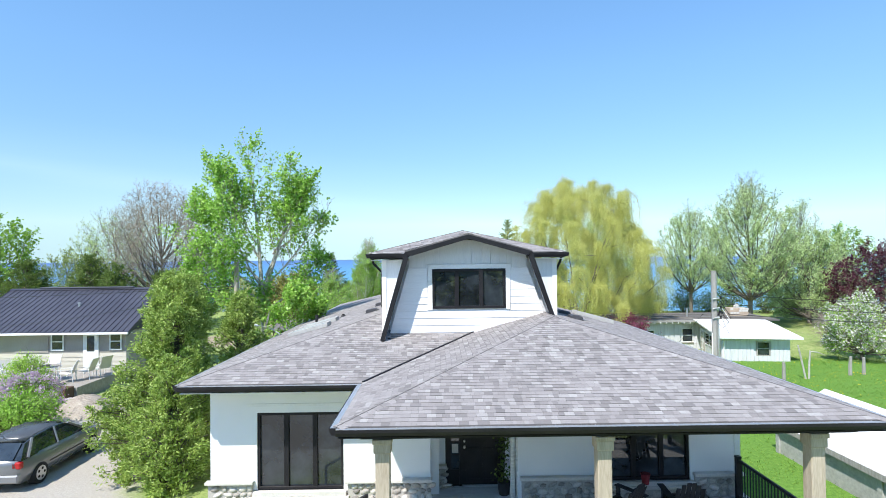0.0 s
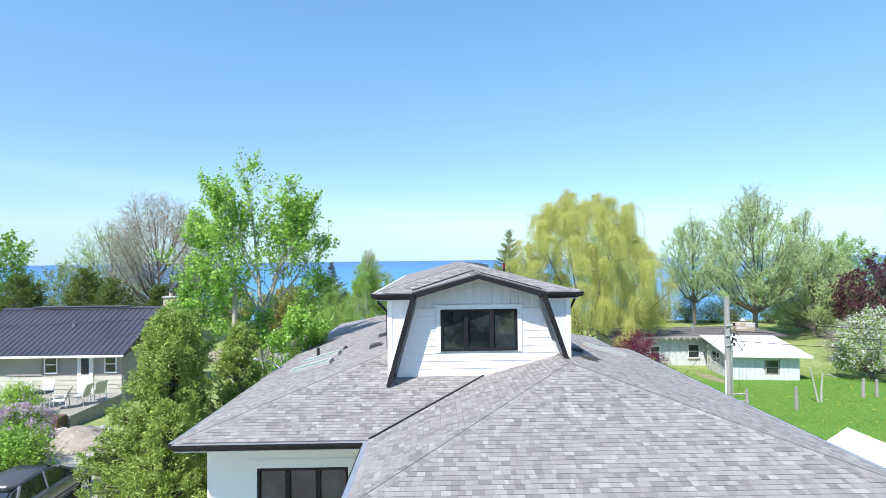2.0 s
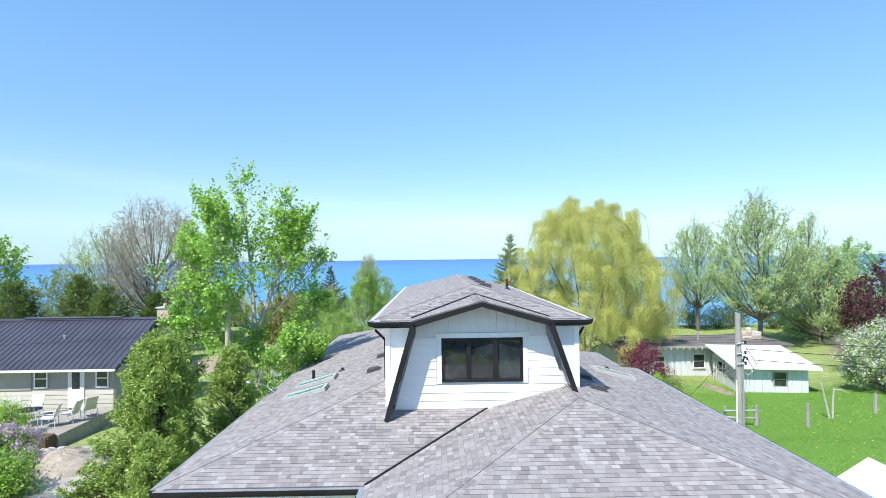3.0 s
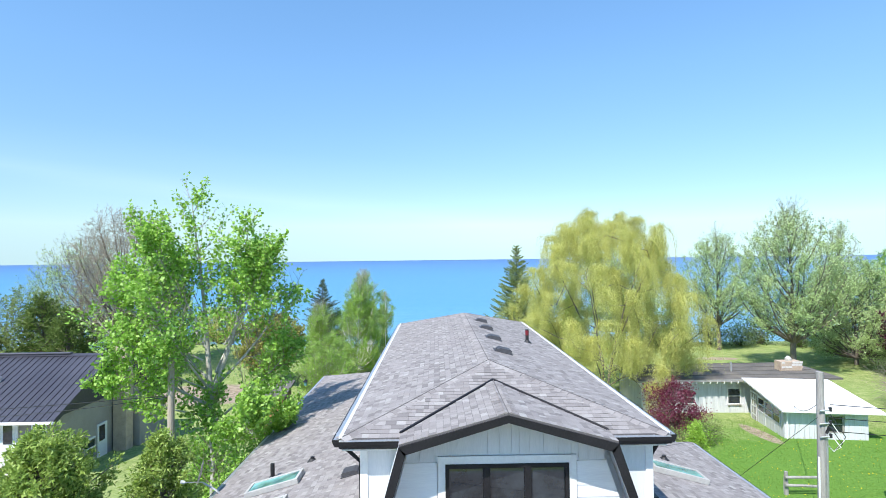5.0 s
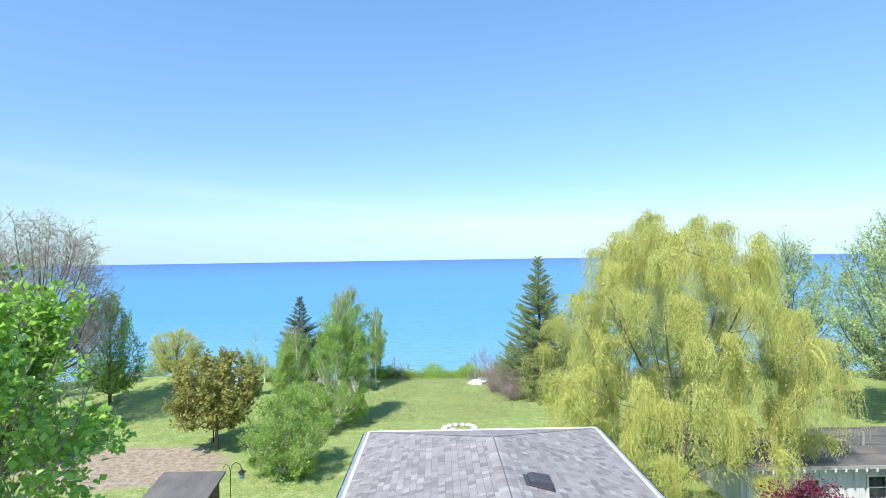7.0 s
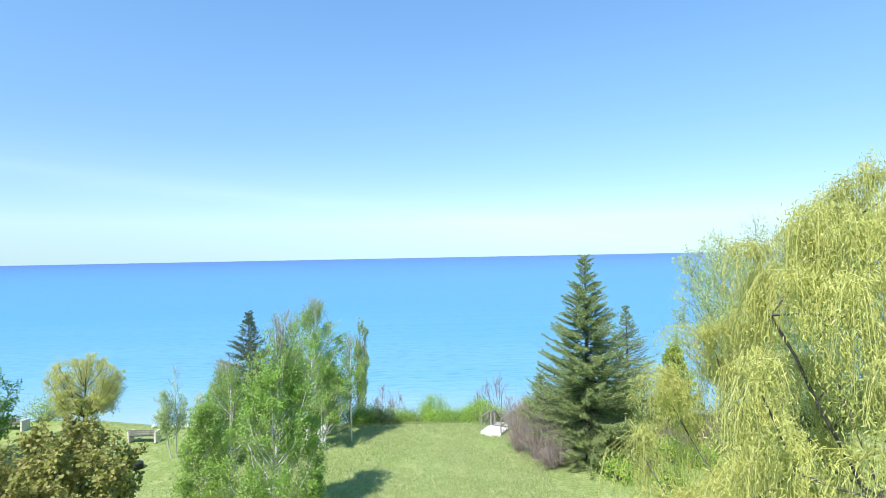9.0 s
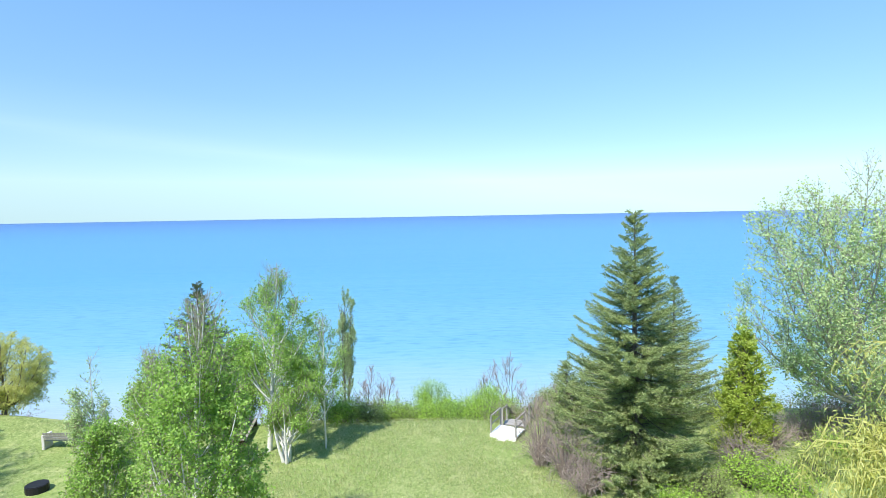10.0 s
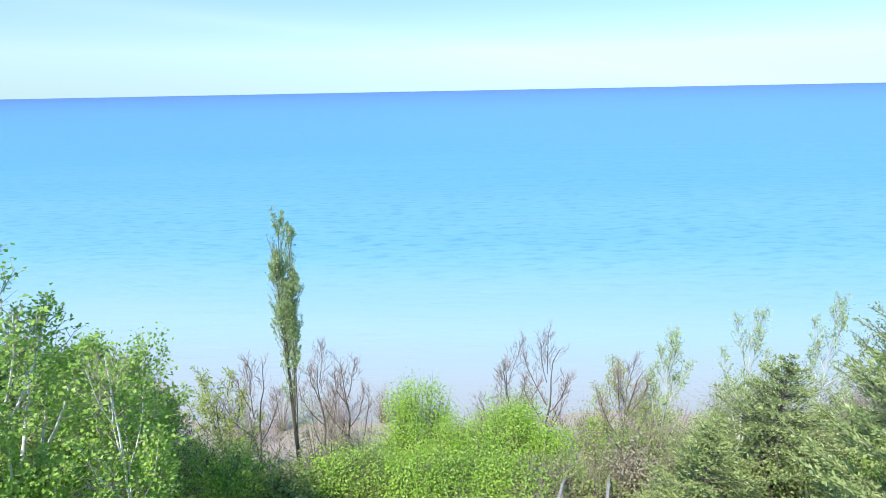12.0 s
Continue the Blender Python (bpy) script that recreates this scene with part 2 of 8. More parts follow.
M_NAVYROOF = surface("charcoal_metal_roof", (0.05, 0.05, 0.066), (0.08, 0.08, 0.1), 0.45, 10, 0.5, 0.2, relief=0.05)
M_BEIGE = surface("beige_stucco", (0.3, 0.275, 0.25), (0.39, 0.36, 0.33), 0.9, 30, 0.8, relief=0.2, dirt=(0.25, 0.23, 0.21))
M_CREAM = surface("cream_siding", (0.5, 0.46, 0.39), (0.6, 0.56, 0.48), 0.7, 12, 1, stretch=(1, 1, 8))
M_GREYWOOD = surface("weathered_white_boards", (0.54, 0.55, 0.57), (0.7, 0.71, 0.73), 0.8, 14, 1.2, relief=0.3, dist=0.004, stretch=(8, 8, 0.6), dirt=(0.42, 0.42, 0.43))
M_ROLLROOF = surface("worn_roll_roofing", (0.09, 0.085, 0.08), (0.17, 0.155, 0.14), 0.95, 20, 0.9, relief=0.4, dirt=(0.24, 0.2, 0.15))
M_BRICK = surface("buff_brick", (0.42, 0.32, 0.24), (0.58, 0.47, 0.36), 0.9, 25, 3, relief=0.4)
M_WOODGREY = surface("grey_timber", (0.24, 0.225, 0.205), (0.42, 0.4, 0.37), 0.85, 14, 1.5, relief=0.5, dist=0.006, stretch=(8, 8, 0.5))
M_DECK = surface("grey_deck_board", (0.25, 0.22, 0.19), (0.4, 0.365, 0.32), 0.85, 14, 1.2, relief=0.35, stretch=(1, 6, 6))
M_PALEDECK = surface("silvered_deck_board", (0.27, 0.255, 0.235), (0.42, 0.4, 0.37), 0.85, 14, 1.2, relief=0.35, stretch=(1, 6, 6))
M_PALEPORCH = surface("pale_porch_board", (0.5, 0.49, 0.47), (0.64, 0.63, 0.61), 0.75, 14, 1.2, relief=0.3, stretch=(1, 6, 6))
M_CEDARWOOD = surface("orange_cedar_boards", (0.38, 0.19, 0.075), (0.52, 0.28, 0.12), 0.7, 14, 1.4, relief=0.3, stretch=(1, 1, 10))
M_DARKWOOD = surface("brown_painted_boards", (0.1, 0.055, 0.035), (0.15, 0.085, 0.055), 0.7, 14, 1.4, stretch=(8, 8, 1))
M_BARK = surface("grey_bark", (0.1, 0.085, 0.07), (0.22, 0.19, 0.16), 0.95, 9, 2, relief=0.7, dist=0.02, stretch=(3, 3, 0.8))
M_PALEBARK = surface("pale_bark", (0.34, 0.33, 0.28), (0.56, 0.54, 0.48), 0.9, 9, 3, relief=0.4, dist=0.01, stretch=(1, 1, 4), dirt=(0.12, 0.11, 0.1))
M_BIRCHBARK = surface("white_birch_bark", (0.62, 0.6, 0.56), (0.8, 0.78, 0.74), 0.85, 8, 3, relief=0.3, dist=0.006, stretch=(1, 1, 5), dirt=(0.05, 0.045, 0.04))
M_FINETWIG = surface("pale_brown_twigs", (0.26, 0.215, 0.17), (0.38, 0.33, 0.27), 0.9, 12, 2)
M_TWIG = surface("mauve_twigs", (0.26, 0.2, 0.175), (0.4, 0.33, 0.3), 0.9, 12, 2)
M_VENT = surface("charcoal_vent_plastic", (0.05, 0.05, 0.056), (0.08, 0.08, 0.088), 0.6, 20)
M_PLASTIC = surface("black_plastic", (0.015, 0.015, 0.017), (0.03, 0.03, 0.032), 0.5, 20)
M_REDPIPE = surface("red_cap", (0.14, 0.012, 0.018), (0.24, 0.02, 0.03), 0.5, 20)
M_GALV = surface("galvanised_steel", (0.5, 0.51, 0.52), (0.66, 0.66, 0.66), 0.4, 20, 2, 0.7)
M_WHITEPAINT = surface("white_paint", (0.72, 0.72, 0.71), (0.82, 0.82, 0.81), 0.6, 20, 1.5)
M_FABRIC = surface("beige_sling_fabric", (0.58, 0.53, 0.46), (0.72, 0.67, 0.6), 0.85, 80)
M_CARPAINT = surface("graphite_car_paint", (0.2, 0.205, 0.21), (0.25, 0.255, 0.26), 0.26, 40, 1, 0.35, relief=0.02, spec=0.9)
M_RUBBER = surface("tyre_rubber", (0.012, 0.012, 0.012), (0.025, 0.025, 0.025), 0.85, 40)
M_ALLOY = surface("alloy_rim", (0.5, 0.5, 0.51), (0.65, 0.65, 0.66), 0.3, 30, 2, 0.8)
M_REDLIGHT = surface("red_lamp_lens", (0.3, 0.01, 0.012), (0.45, 0.02, 0.02), 0.2, 30)
M_LIMESTONE = surface("limestone_blocks", (0.5, 0.47, 0.42), (0.7, 0.67, 0.61), 0.9, 10, 1.5, relief=0.4)
M_GROUND, M_WATER = ground_material(), water_material()

L_ASPEN = leafy("aspen_leaves", (0.09, 0.23, 0.025), (0.38, 0.62, 0.1), (0.62, 0.8, 0.32), 0.38)
L_CEDAR = leafy("cedar_sprays", (0.11, 0.19, 0.03), (0.38, 0.51, 0.11), (0.64, 0.74, 0.28), 0.36)
L_WILLOW = leafy("willow_leaves", (0.4, 0.42, 0.1), (0.62, 0.63, 0.19), (0.78, 0.78, 0.36), 0.42)
L_WILLOW_GREEN = leafy("green_willow_leaves", (0.28, 0.36, 0.08), (0.46, 0.54, 0.14), (0.6, 0.66, 0.26), 0.45)
L_POPLAR = leafy("pale_poplar_leaves", (0.26, 0.37, 0.13), (0.53, 0.66, 0.3), (0.7, 0.79, 0.48), 0.4)
L_LOMBARDY = leafy("upright_poplar_leaves", (0.26, 0.36, 0.14), (0.47, 0.58, 0.27), (0.62, 0.7, 0.4), 0.4)
L_MAPLE = leafy("bronze_maple_leaves", (0.21, 0.21, 0.05), (0.43, 0.44, 0.12), (0.57, 0.46, 0.21), 0.44)
L_BIRCH = leafy("birch_leaves", (0.15, 0.28, 0.04), (0.37, 0.56, 0.11), (0.52, 0.7, 0.23), 0.4)
L_SPRUCE = leafy("spruce_needles", (0.11, 0.16, 0.05), (0.35, 0.43, 0.16), (0.56, 0.62, 0.31), 0.3, 0.6)
L_DARKSPRUCE = leafy("dark_spruce_needles", (0.05, 0.07, 0.025), (0.13, 0.17, 0.06), (0.24, 0.26, 0.11), 0.25, 0.6)
L_SHRUB = leafy("bright_shrub_leaves", (0.2, 0.36, 0.045), (0.44, 0.65, 0.1), (0.6, 0.76, 0.23), 0.44)
L_SCRUB = leafy("olive_scrub_leaves", (0.16, 0.22, 0.055), (0.32, 0.4, 0.12), (0.46, 0.53, 0.21), 0.38)
L_SHRUB_OLIVE = leafy("yellow_cedar_sprays", (0.26, 0.34, 0.04), (0.45, 0.56, 0.09), (0.6, 0.66, 0.17), 0.4)
L_DARK = leafy("dark_green_leaves", (0.05, 0.09, 0.018), (0.15, 0.22, 0.045), (0.28, 0.36, 0.1), 0.32)
L_GREEN = leafy("fresh_green_leaves", (0.1, 0.23, 0.025), (0.27, 0.47, 0.06), (0.44, 0.62, 0.14), 0.36)
L_PURPLE = leafy("purple_leaves", (0.05, 0.014, 0.024), (0.11, 0.028, 0.05), (0.2, 0.06, 0.09), 0.3)
L_CRAB = leafy("wine_red_leaves", (0.1, 0.015, 0.03), (0.2, 0.03, 0.07), (0.4, 0.16, 0.22), 0.3)
L_BLOSSOM = leafy("white_blossom", (0.6, 0.58, 0.56), (0.75, 0.72, 0.7), (0.8, 0.7, 0.72), 0.3)
L_LILAC = leafy("lilac_flowers", (0.46, 0.32, 0.44), (0.64, 0.5, 0.6), (0.76, 0.66, 0.72), 0.35)
L_BUDS = leafy("pale_buds", (0.3, 0.28, 0.18), (0.42, 0.39, 0.26), (0.5, 0.47, 0.34), 0.3)
L_GRASS = leafy("grass_blades", (0.16, 0.23, 0.06), (0.36, 0.43, 0.15), (0.62, 0.63, 0.35), 0.4)
L_STRAW = leafy("pale_seed_grass", (0.32, 0.37, 0.15), (0.52, 0.55, 0.27), (0.7, 0.69, 0.44), 0.42)
L_MEADOW = leafy("meadow_blades", (0.1, 0.21, 0.03), (0.2, 0.35, 0.05), (0.32, 0.44, 0.1), 0.35)
L_DANDELION = leafy("dandelion_heads", (0.7, 0.5, 0.02), (0.8, 0.65, 0.04), None, 0.2)


# ---------- mesh helpers ----------
def unit(v):
    return v / np.maximum(np.linalg.norm(v, axis=-1, keepdims=True), 1e-9)


def quads_mesh(name, verts, quads, mat):
    me = bpy.data.meshes.new(name)
    v, q = np.asarray(verts, dtype=np.float32), np.asarray(quads, dtype=np.int32)
    me.vertices.add(len(v))
    me.vertices.foreach_set("co", v.ravel())
    me.loops.add(q.size)
    me.loops.foreach_set("vertex_index", q.ravel())
    me.polygons.add(len(q))
    me.polygons.foreach_set("loop_start", np.arange(0, q.size, q.shape[1], dtype=np.int32))
    me.polygons.foreach_set("use_smooth", np.zeros(len(q), dtype=bool))
    me.update(calc_edges=True)
    me.materials.append(mat)
    return me


def part(name, data, mat, parent=None, label=""):
    """Links a bmesh or a mesh as one object, under a thing or a part."""
    if isinstance(data, bmesh.types.BMesh):
        me = bpy.data.meshes.new(name)
        bmesh.ops.recalc_face_normals(data, faces=data.faces)
        data.to_mesh(me)
        data.free()
        me.materials.append(mat)
    else:
        me = data
    ob = new(name, me)
    if parent:
        ob.parent = parent
    if label:
        tagged(ob, label)
    return ob


def thing(name, label, category, at=(0, 0, 0), turn=0.0, group="", kind=""):
    ob = new(name)
    ob.empty_display_size = 0.3
    ob.matrix_world = pose(*at, 0, 0, turn)
    return tagged(ob, label, category, group, kind)


def box(bm, x0, x1, y0, y1, z0, z1, bevel=0.0):
    r = bmesh.ops.create_cube(bm, size=1.0)
    for v in r["verts"]:
        v.co = Vector(((x0 + x1) / 2 + v.co.x * (x1 - x0), (y0 + y1) / 2 + v.co.y * (y1 - y0), (z0 + z1) / 2 + v.co.z * (z1 - z0)))
    if bevel:
        es = {e for v in r["verts"] for e in v.link_edges}
        bmesh.ops.bevel(bm, geom=list(es), offset=bevel, segments=1, affect="EDGES")
    return bm


def boxed(*a, bevel=0.0):
    return box(bmesh.new(), *a, bevel=bevel)


def prism(poly, axis, a, b, bm=None):
    """A flat outline drawn out along an axis: x (outline y, z), y (outline x, z) or z (outline x, y)."""
    bm = bm or bmesh.new()
    put = {"x": lambda p, k: (k, p[0], p[1]), "y": lambda p, k: (p[0], k, p[1]), "z": lambda p, k: (p[0], p[1], k)}[axis]
    lo, hi = [bm.verts.new(put(p, a)) for p in poly], [bm.verts.new(put(p, b)) for p in poly]
    bm.faces.new(lo)
    bm.faces.new(hi[::-1])
    n = len(poly)
    for k in range(n):
        bm.faces.new((lo[k], lo[(k + 1) % n], hi[(k + 1) % n], hi[k]))
    return bm


def tube(bm, pts, radii, sides=8, cap=True):
    """A round bar along points."""
    rings = []
    pts = [Vector(p) for p in pts]
    for k, p in enumerate(pts):
        d = (pts[min(k + 1, len(pts) - 1)] - pts[max(k - 1, 0)]).normalized()
        a = d.cross(Vector((0.31, 0.17, 0.93) if abs(d.z) < 0.9 else (1, 0, 0))).normalized()
        b = d.cross(a)
        r = radii[k] if isinstance(radii, (list, tuple)) else radii
        rings.append([bm.verts.new(p + (a * math.cos(t) + b * math.sin(t)) * r) for t in (2 * math.pi * j / sides for j in range(sides))])
    for r0, r1 in zip(rings, rings[1:]):
        for j in range(sides):
            bm.faces.new((r0[j], r0[(j + 1) % sides], r1[(j + 1) % sides], r1[j]))
    if cap:
        bm.faces.new(rings[0][::-1])
        bm.faces.new(rings[-1])
    return bm


def piped(pts, radii, sides=8):
    return tube(bmesh.new(), pts, radii, sides)


# ---------- the lie of the land ----------
def smooth(a, b, x):
    t = np.clip((x - a) / (b - a), 0, 1)
    return t * t * (3 - 2 * t)


def land(x, y):
    x, y = np.asarray(x, dtype=float), np.asarray(y, dtype=float)
    edge = 65.9 + 0.02 * np.abs(x) + 0.5 * np.sin(x * 0.13)
    edge = edge - 1.0 * np.exp(-((x - 3.9) / 1.7) ** 2)
    z = -0.8 * smooth(17, 40, y)
    z = z + 0.5 * smooth(62, 66, y) * np.exp(-((x + 25) / 6.0) ** 2)
    z = z + 0.07 * np.sin(x * 0.31 + 1) * np.sin(y * 0.27) * smooth(14, 30, y)
    run = np.clip(y - edge, 0, None)
    z = z - 12.2 * (1 - np.exp(-(np.minimum(run, 30) / 8.5) ** 1.6)) - 0.06 * np.clip(run - 19, 0, 60)
    return z


def ground_z(x, y):
    return float(land(x, y))


def spaced(near, far, step, end):
    a = [near]
    while a[-1] < far:
        a.append(a[-1] + step)
    s = step
    while a[-1] < end:
        s *= 1.35
        a.append(a[-1] + s)
    return a


gx = np.array([-k for k in spaced(0, 46, 1.0, 4600)][::-1][:-1] + spaced(0, 46, 1.0, 4600))
gy = np.array([-k for k in spaced(0, 4, 1.0, 4600)][::-1][:-1] + spaced(0, 104, 0.8, 130))
X, Y = np.meshgrid(gx, gy)
Z = land(X, Y)
nx, ny = len(gx), len(gy)
ii = np.arange((ny - 1) * (nx - 1))
r0 = ii // (nx - 1) * nx + ii % (nx - 1)
me = quads_mesh("ground", np.stack([X.ravel(), Y.ravel(), Z.ravel()], 1), np.stack([r0, r0 + 1, r0 + 1 + nx, r0 + nx], 1), M_GROUND)
me.polygons.foreach_set("use_smooth", np.ones(len(me.polygons), dtype=bool))
tagged(new("ground", me), "sloping green lawn running to a scrubby lake bluff", "ground", kind="structure")
wy = np.array([80, 84, 88, 92, 98, 106, 120, 140, 170, 220, 300, 450, 700, 1100, 1800, 3000, 4950.0])
wx = np.array([-4900, -2500, -1200, -600, -300, -150, -70, 0, 70, 150, 300, 600, 1200, 2500, 4900.0])
X, Y = np.meshgrid(wx, wy)
nx, ny = len(wx), len(wy)
ii = np.arange((ny - 1) * (nx - 1))
r0 = ii // (nx - 1) * nx + ii % (nx - 1)
me = quads_mesh("lake", np.stack([X.ravel(), Y.ravel(), np.full(X.size, -13.0)], 1), np.stack([r0, r0 + 1, r0 + 1 + nx, r0 + nx], 1), M_WATER)
tagged(new("lake", me), "calm turquoise lake, pale at the shore, blue far out", "lake", kind="structure")


# ---------- shingled roofs ----------
SHINGLE_MESHES = {}


SH_FACES = np.array([(4, 5, 6, 7), (0, 1, 5, 4), (1, 2, 6, 5), (3, 0, 4, 7)])


def plane_axes(poly, normal):
    """u along the eave, v up the slope."""
    n = Vector(normal).normalized()
    u = Vector((0, 0, 1)).cross(n).normalized()
    v = n.cross(u)
    return u, v, n


def cut(poly2, v):
    """Where the level v crosses a flat outline: the least and greatest u."""
    us = []
    k = len(poly2)
    for i in range(k):
        (u0, v0), (u1, v1) = poly2[i], poly2[(i + 1) % k]
        if (v0 <= v <= v1 or v1 <= v <= v0) and abs(v1 - v0) > 1e-6:
            us.append(u0 + (u1 - u0) * (v - v0) / (v1 - v0))
    return (min(us), max(us)) if len(us) >= 2 else None


def shingled(name, poly, parent, label="", keep=None, course=0.118, seed=1, holes=()):
    """One roof slope: a slab, and courses of laminated tabs on it. keep: a test by place for tabs that become parts."""
    rng = random.Random(seed)
    pts = [Vector(p) for p in poly]
    n = (pts[1] - pts[0]).cross(pts[2] - pts[0])
    if n.z < 0:
        n = -n
    u, v, n = plane_axes(pts, n)
    bm = bmesh.new()
    top, low = [bm.verts.new(p) for p in pts], [bm.verts.new(p - Vector((0, 0, 0.09))) for p in pts]
    bm.faces.new(top)
    bm.faces.new(low[::-1])
    for k in range(len(pts)):
        j = (k + 1) % len(pts)
        bm.faces.new((top[k], low[k], low[j], top[j]))
    slope = part(name, bm, M_ROOFBASE, parent, label)
    o = pts[0]
    flat = [((p - o).dot(u), (p - o).dot(v)) for p in pts]
    v0, v1 = min(p[1] for p in flat), max(p[1] for p in flat)
    verts, quads, count = [], [], 0
    row = 0
    at = v0
    while at < v1 - 0.02:
        h = min(course, v1 - at)
        lo, hi = cut(flat, at + 0.004), cut(flat, at + h - 0.004)
        if not lo or not hi:
            at += course
            row += 1
            continue
        x = min(lo[0], hi[0])
        end = max(lo[1], hi[1])
        while x < end - 0.01:
            w = rng.choice((0.08, 0.1, 0.12, 0.14, 0.16, 0.19)) * rng.uniform(0.9, 1.1)
            x2 = min(x + w, end)
            if end - x2 < 0.09:
                x2 = end
            lo_a, lo_b = max(x, lo[0]), min(x2, lo[1])
            hi_a, hi_b = max(x, hi[0]), min(x2, hi[1])
            if lo_b - lo_a > 0.004 or hi_b - hi_a > 0.004:
                lo_a, lo_b = (min(max(k, lo[0]), lo[1]) for k in (lo_a, lo_b))
                hi_a, hi_b = (min(max(k, hi[0]), hi[1]) for k in (hi_a, hi_b))
                d = rng.choice((0.006, 0.007, 0.009, 0.011))
                gap = 0.0015
                c = [(lo_a + gap, at, -0.004), (lo_b - gap, at, -0.004), (hi_b - gap, at + h - 0.006, -0.006), (hi_a + gap, at + h - 0.006, -0.006),
                     (lo_a + gap, at, d), (lo_b - gap, at, d), (hi_b - gap, at + h - 0.006, 0.003), (hi_a + gap, at + h - 0.006, 0.003)]
                mid = o + u * ((lo_a + lo_b) / 2) + v * at
                plain = abs(lo_a - hi_a) < 1e-6 and abs(lo_b - hi_b) < 1e-6
                if keep and plain and keep(mid) and count < 300:
                    key = (round((lo_b - lo_a) / 0.03), d)
                    if key not in SHINGLE_MESHES:
                        ww = key[0] * 0.03
                        loc = [(gap, 0, -0.004), (ww - gap, 0, -0.004), (ww - gap, course - 0.006, -0.006), (gap, course - 0.006, -0.006),
                               (gap, 0, d), (ww - gap, 0, d), (ww - gap, course - 0.006, 0.003), (gap, course - 0.006, 0.003)]
                        SHINGLE_MESHES[key] = quads_mesh("shingle", loc, SH_FACES, M_SHINGLE)
                    ob = new("shingle", SHINGLE_MESHES[key])
                    ob.parent = slope
                    q = o + u * lo_a + v * at
                    m = Matrix((u, v, n)).transposed().to_4x4()
                    m.translation = q
                    ob.matrix_local = m @ Matrix.Diagonal(((lo_b - lo_a) / (key[0] * 0.03), 1, 1, 1))
                    count += 1
                else:
                    base = len(verts)
                    verts += [tuple(o + u * p[0] + v * p[1] + n * p[2]) for p in c]
                    quads.append(SH_FACES + base)
            x = x2
        at += course
        row += 1
    if verts:
        ob = part("shingle_field", quads_mesh("shingle_field", verts, np.concatenate(quads), M_SHINGLE), None, slope)
        tagged(ob, kind="stuff")
    return slope


CAPS = []


def cap_mesh(seed, flat=0.27):
    rng = random.Random(seed)
    w, drop = 0.15 * rng.uniform(0.95, 1.06), 0.15 * flat
    verts = []
    for x, h in ((0, 0.017), (0.19, 0.009), (0, 0.006)):
        verts += [(x, -w, h - drop), (x, -w * 0.35, h - drop * 0.25), (x, w * 0.35, h - drop * 0.25), (x, w, h - drop)]
    quads = []
    for j in range(3):
        quads += [(j, j + 1, 5 + j, 4 + j), (8 + j, 9 + j, 1 + j, j)]
    return quads_mesh("cap_shingle", verts, quads, M_SHINGLE)


def cap_row(name, a, b, parent, seed=0, step=0.15):
    """Bent cap shingles lapped along a hip or ridge, each a piece."""
    if not CAPS:
        CAPS.extend(cap_mesh(k) for k in range(4))
    rng = random.Random(seed)
    a, b = Vector(a), Vector(b)
    d = (b - a).normalized()
    s = d.cross(Vector((0, 0, 1))).normalized() * -1
    up = d.cross(s)
    row = part(name, piped([a + Vector((0, 0, 0.004)), b + Vector((0, 0, 0.004))], 0.012, 4), M_ROOFBASE, parent)
    for k in range(int((b - a).length / step)):
        ob = new("cap_shingle", rng.choice(CAPS))
        ob.parent = row
        m = Matrix((d, s, up)).transposed().to_4x4()
        m.translation = a + d * (k * step)
        ob.matrix_local = m
    return row


# ---------- the white house ----------
house = thing("house", "white stucco house with grey shingled hip roofs and black trim", "house")
E0, S = 3.42, 0.27
XL, XR, YF, YP, XP, YR, XR2, YR2, YB = -5.95, 7.1, 11.7, 8.65, -1.95, 22.0, 6.6, 25.4, 32.0
UL, UR, UF, UB = -1.75, 2.9, 14.5, 28.5
GY = 14.3


def lo_z(d):
    return E0 + S * d


APX, APY = (XP + XR) / 2, YP + (XR - XP) / 2
front_slope = [(XL, YF, E0), (XP, YF, E0), (XP + UF - YF, UF, lo_z(UF - YF)), (UL, UF, lo_z(UF - YF)), (UL, YF + UL - XL, lo_z(UL - XL))]
porch_left = [(XP, YF, E0), (XP, YP, E0), (APX, APY, lo_z(APX - XP)), (APX, UF, lo_z(APX - XP)), (XP + UF - YF, UF, lo_z(UF - YF))]
porch_front = [(XP, YP, E0), (XR, YP, E0), (APX, APY, lo_z(APX - XP))]
right_slope = [(XR, YP, E0), (XR, YR, E0), (UR, YR - (XR - UR), lo_z(XR - UR)), (UR, UF, lo_z(XR - UR)), (APX, UF, lo_z(XR - APX)), (APX, APY, lo_z(XR - APX))]
notch_slope = [(XR, YR, E0), (XR2, YR, E0), (UR, YR - (XR2 - UR), lo_z(XR2 - UR)), (UR, YR - (XR - UR), lo_z(XR - UR))]
rear_right = [(XR2, YR, E0), (XR2, YR2, E0), (UR, YR2 - (XR2 - UR), lo_z(XR2 - UR)), (UR, YR - (XR2 - UR), lo_z(XR2 - UR))]
rear_hip = [(XR2, YR2, E0), (UR, YR2, E0), (UR, YR2 - (XR2 - UR), lo_z(XR2 - UR))]
left_slope = [(XL, YB, E0), (XL, YF, E0), (UL, YF + UL - XL, lo_z(UL - XL)), (UL, YB - (UL - XL), lo_z(UL - XL))]
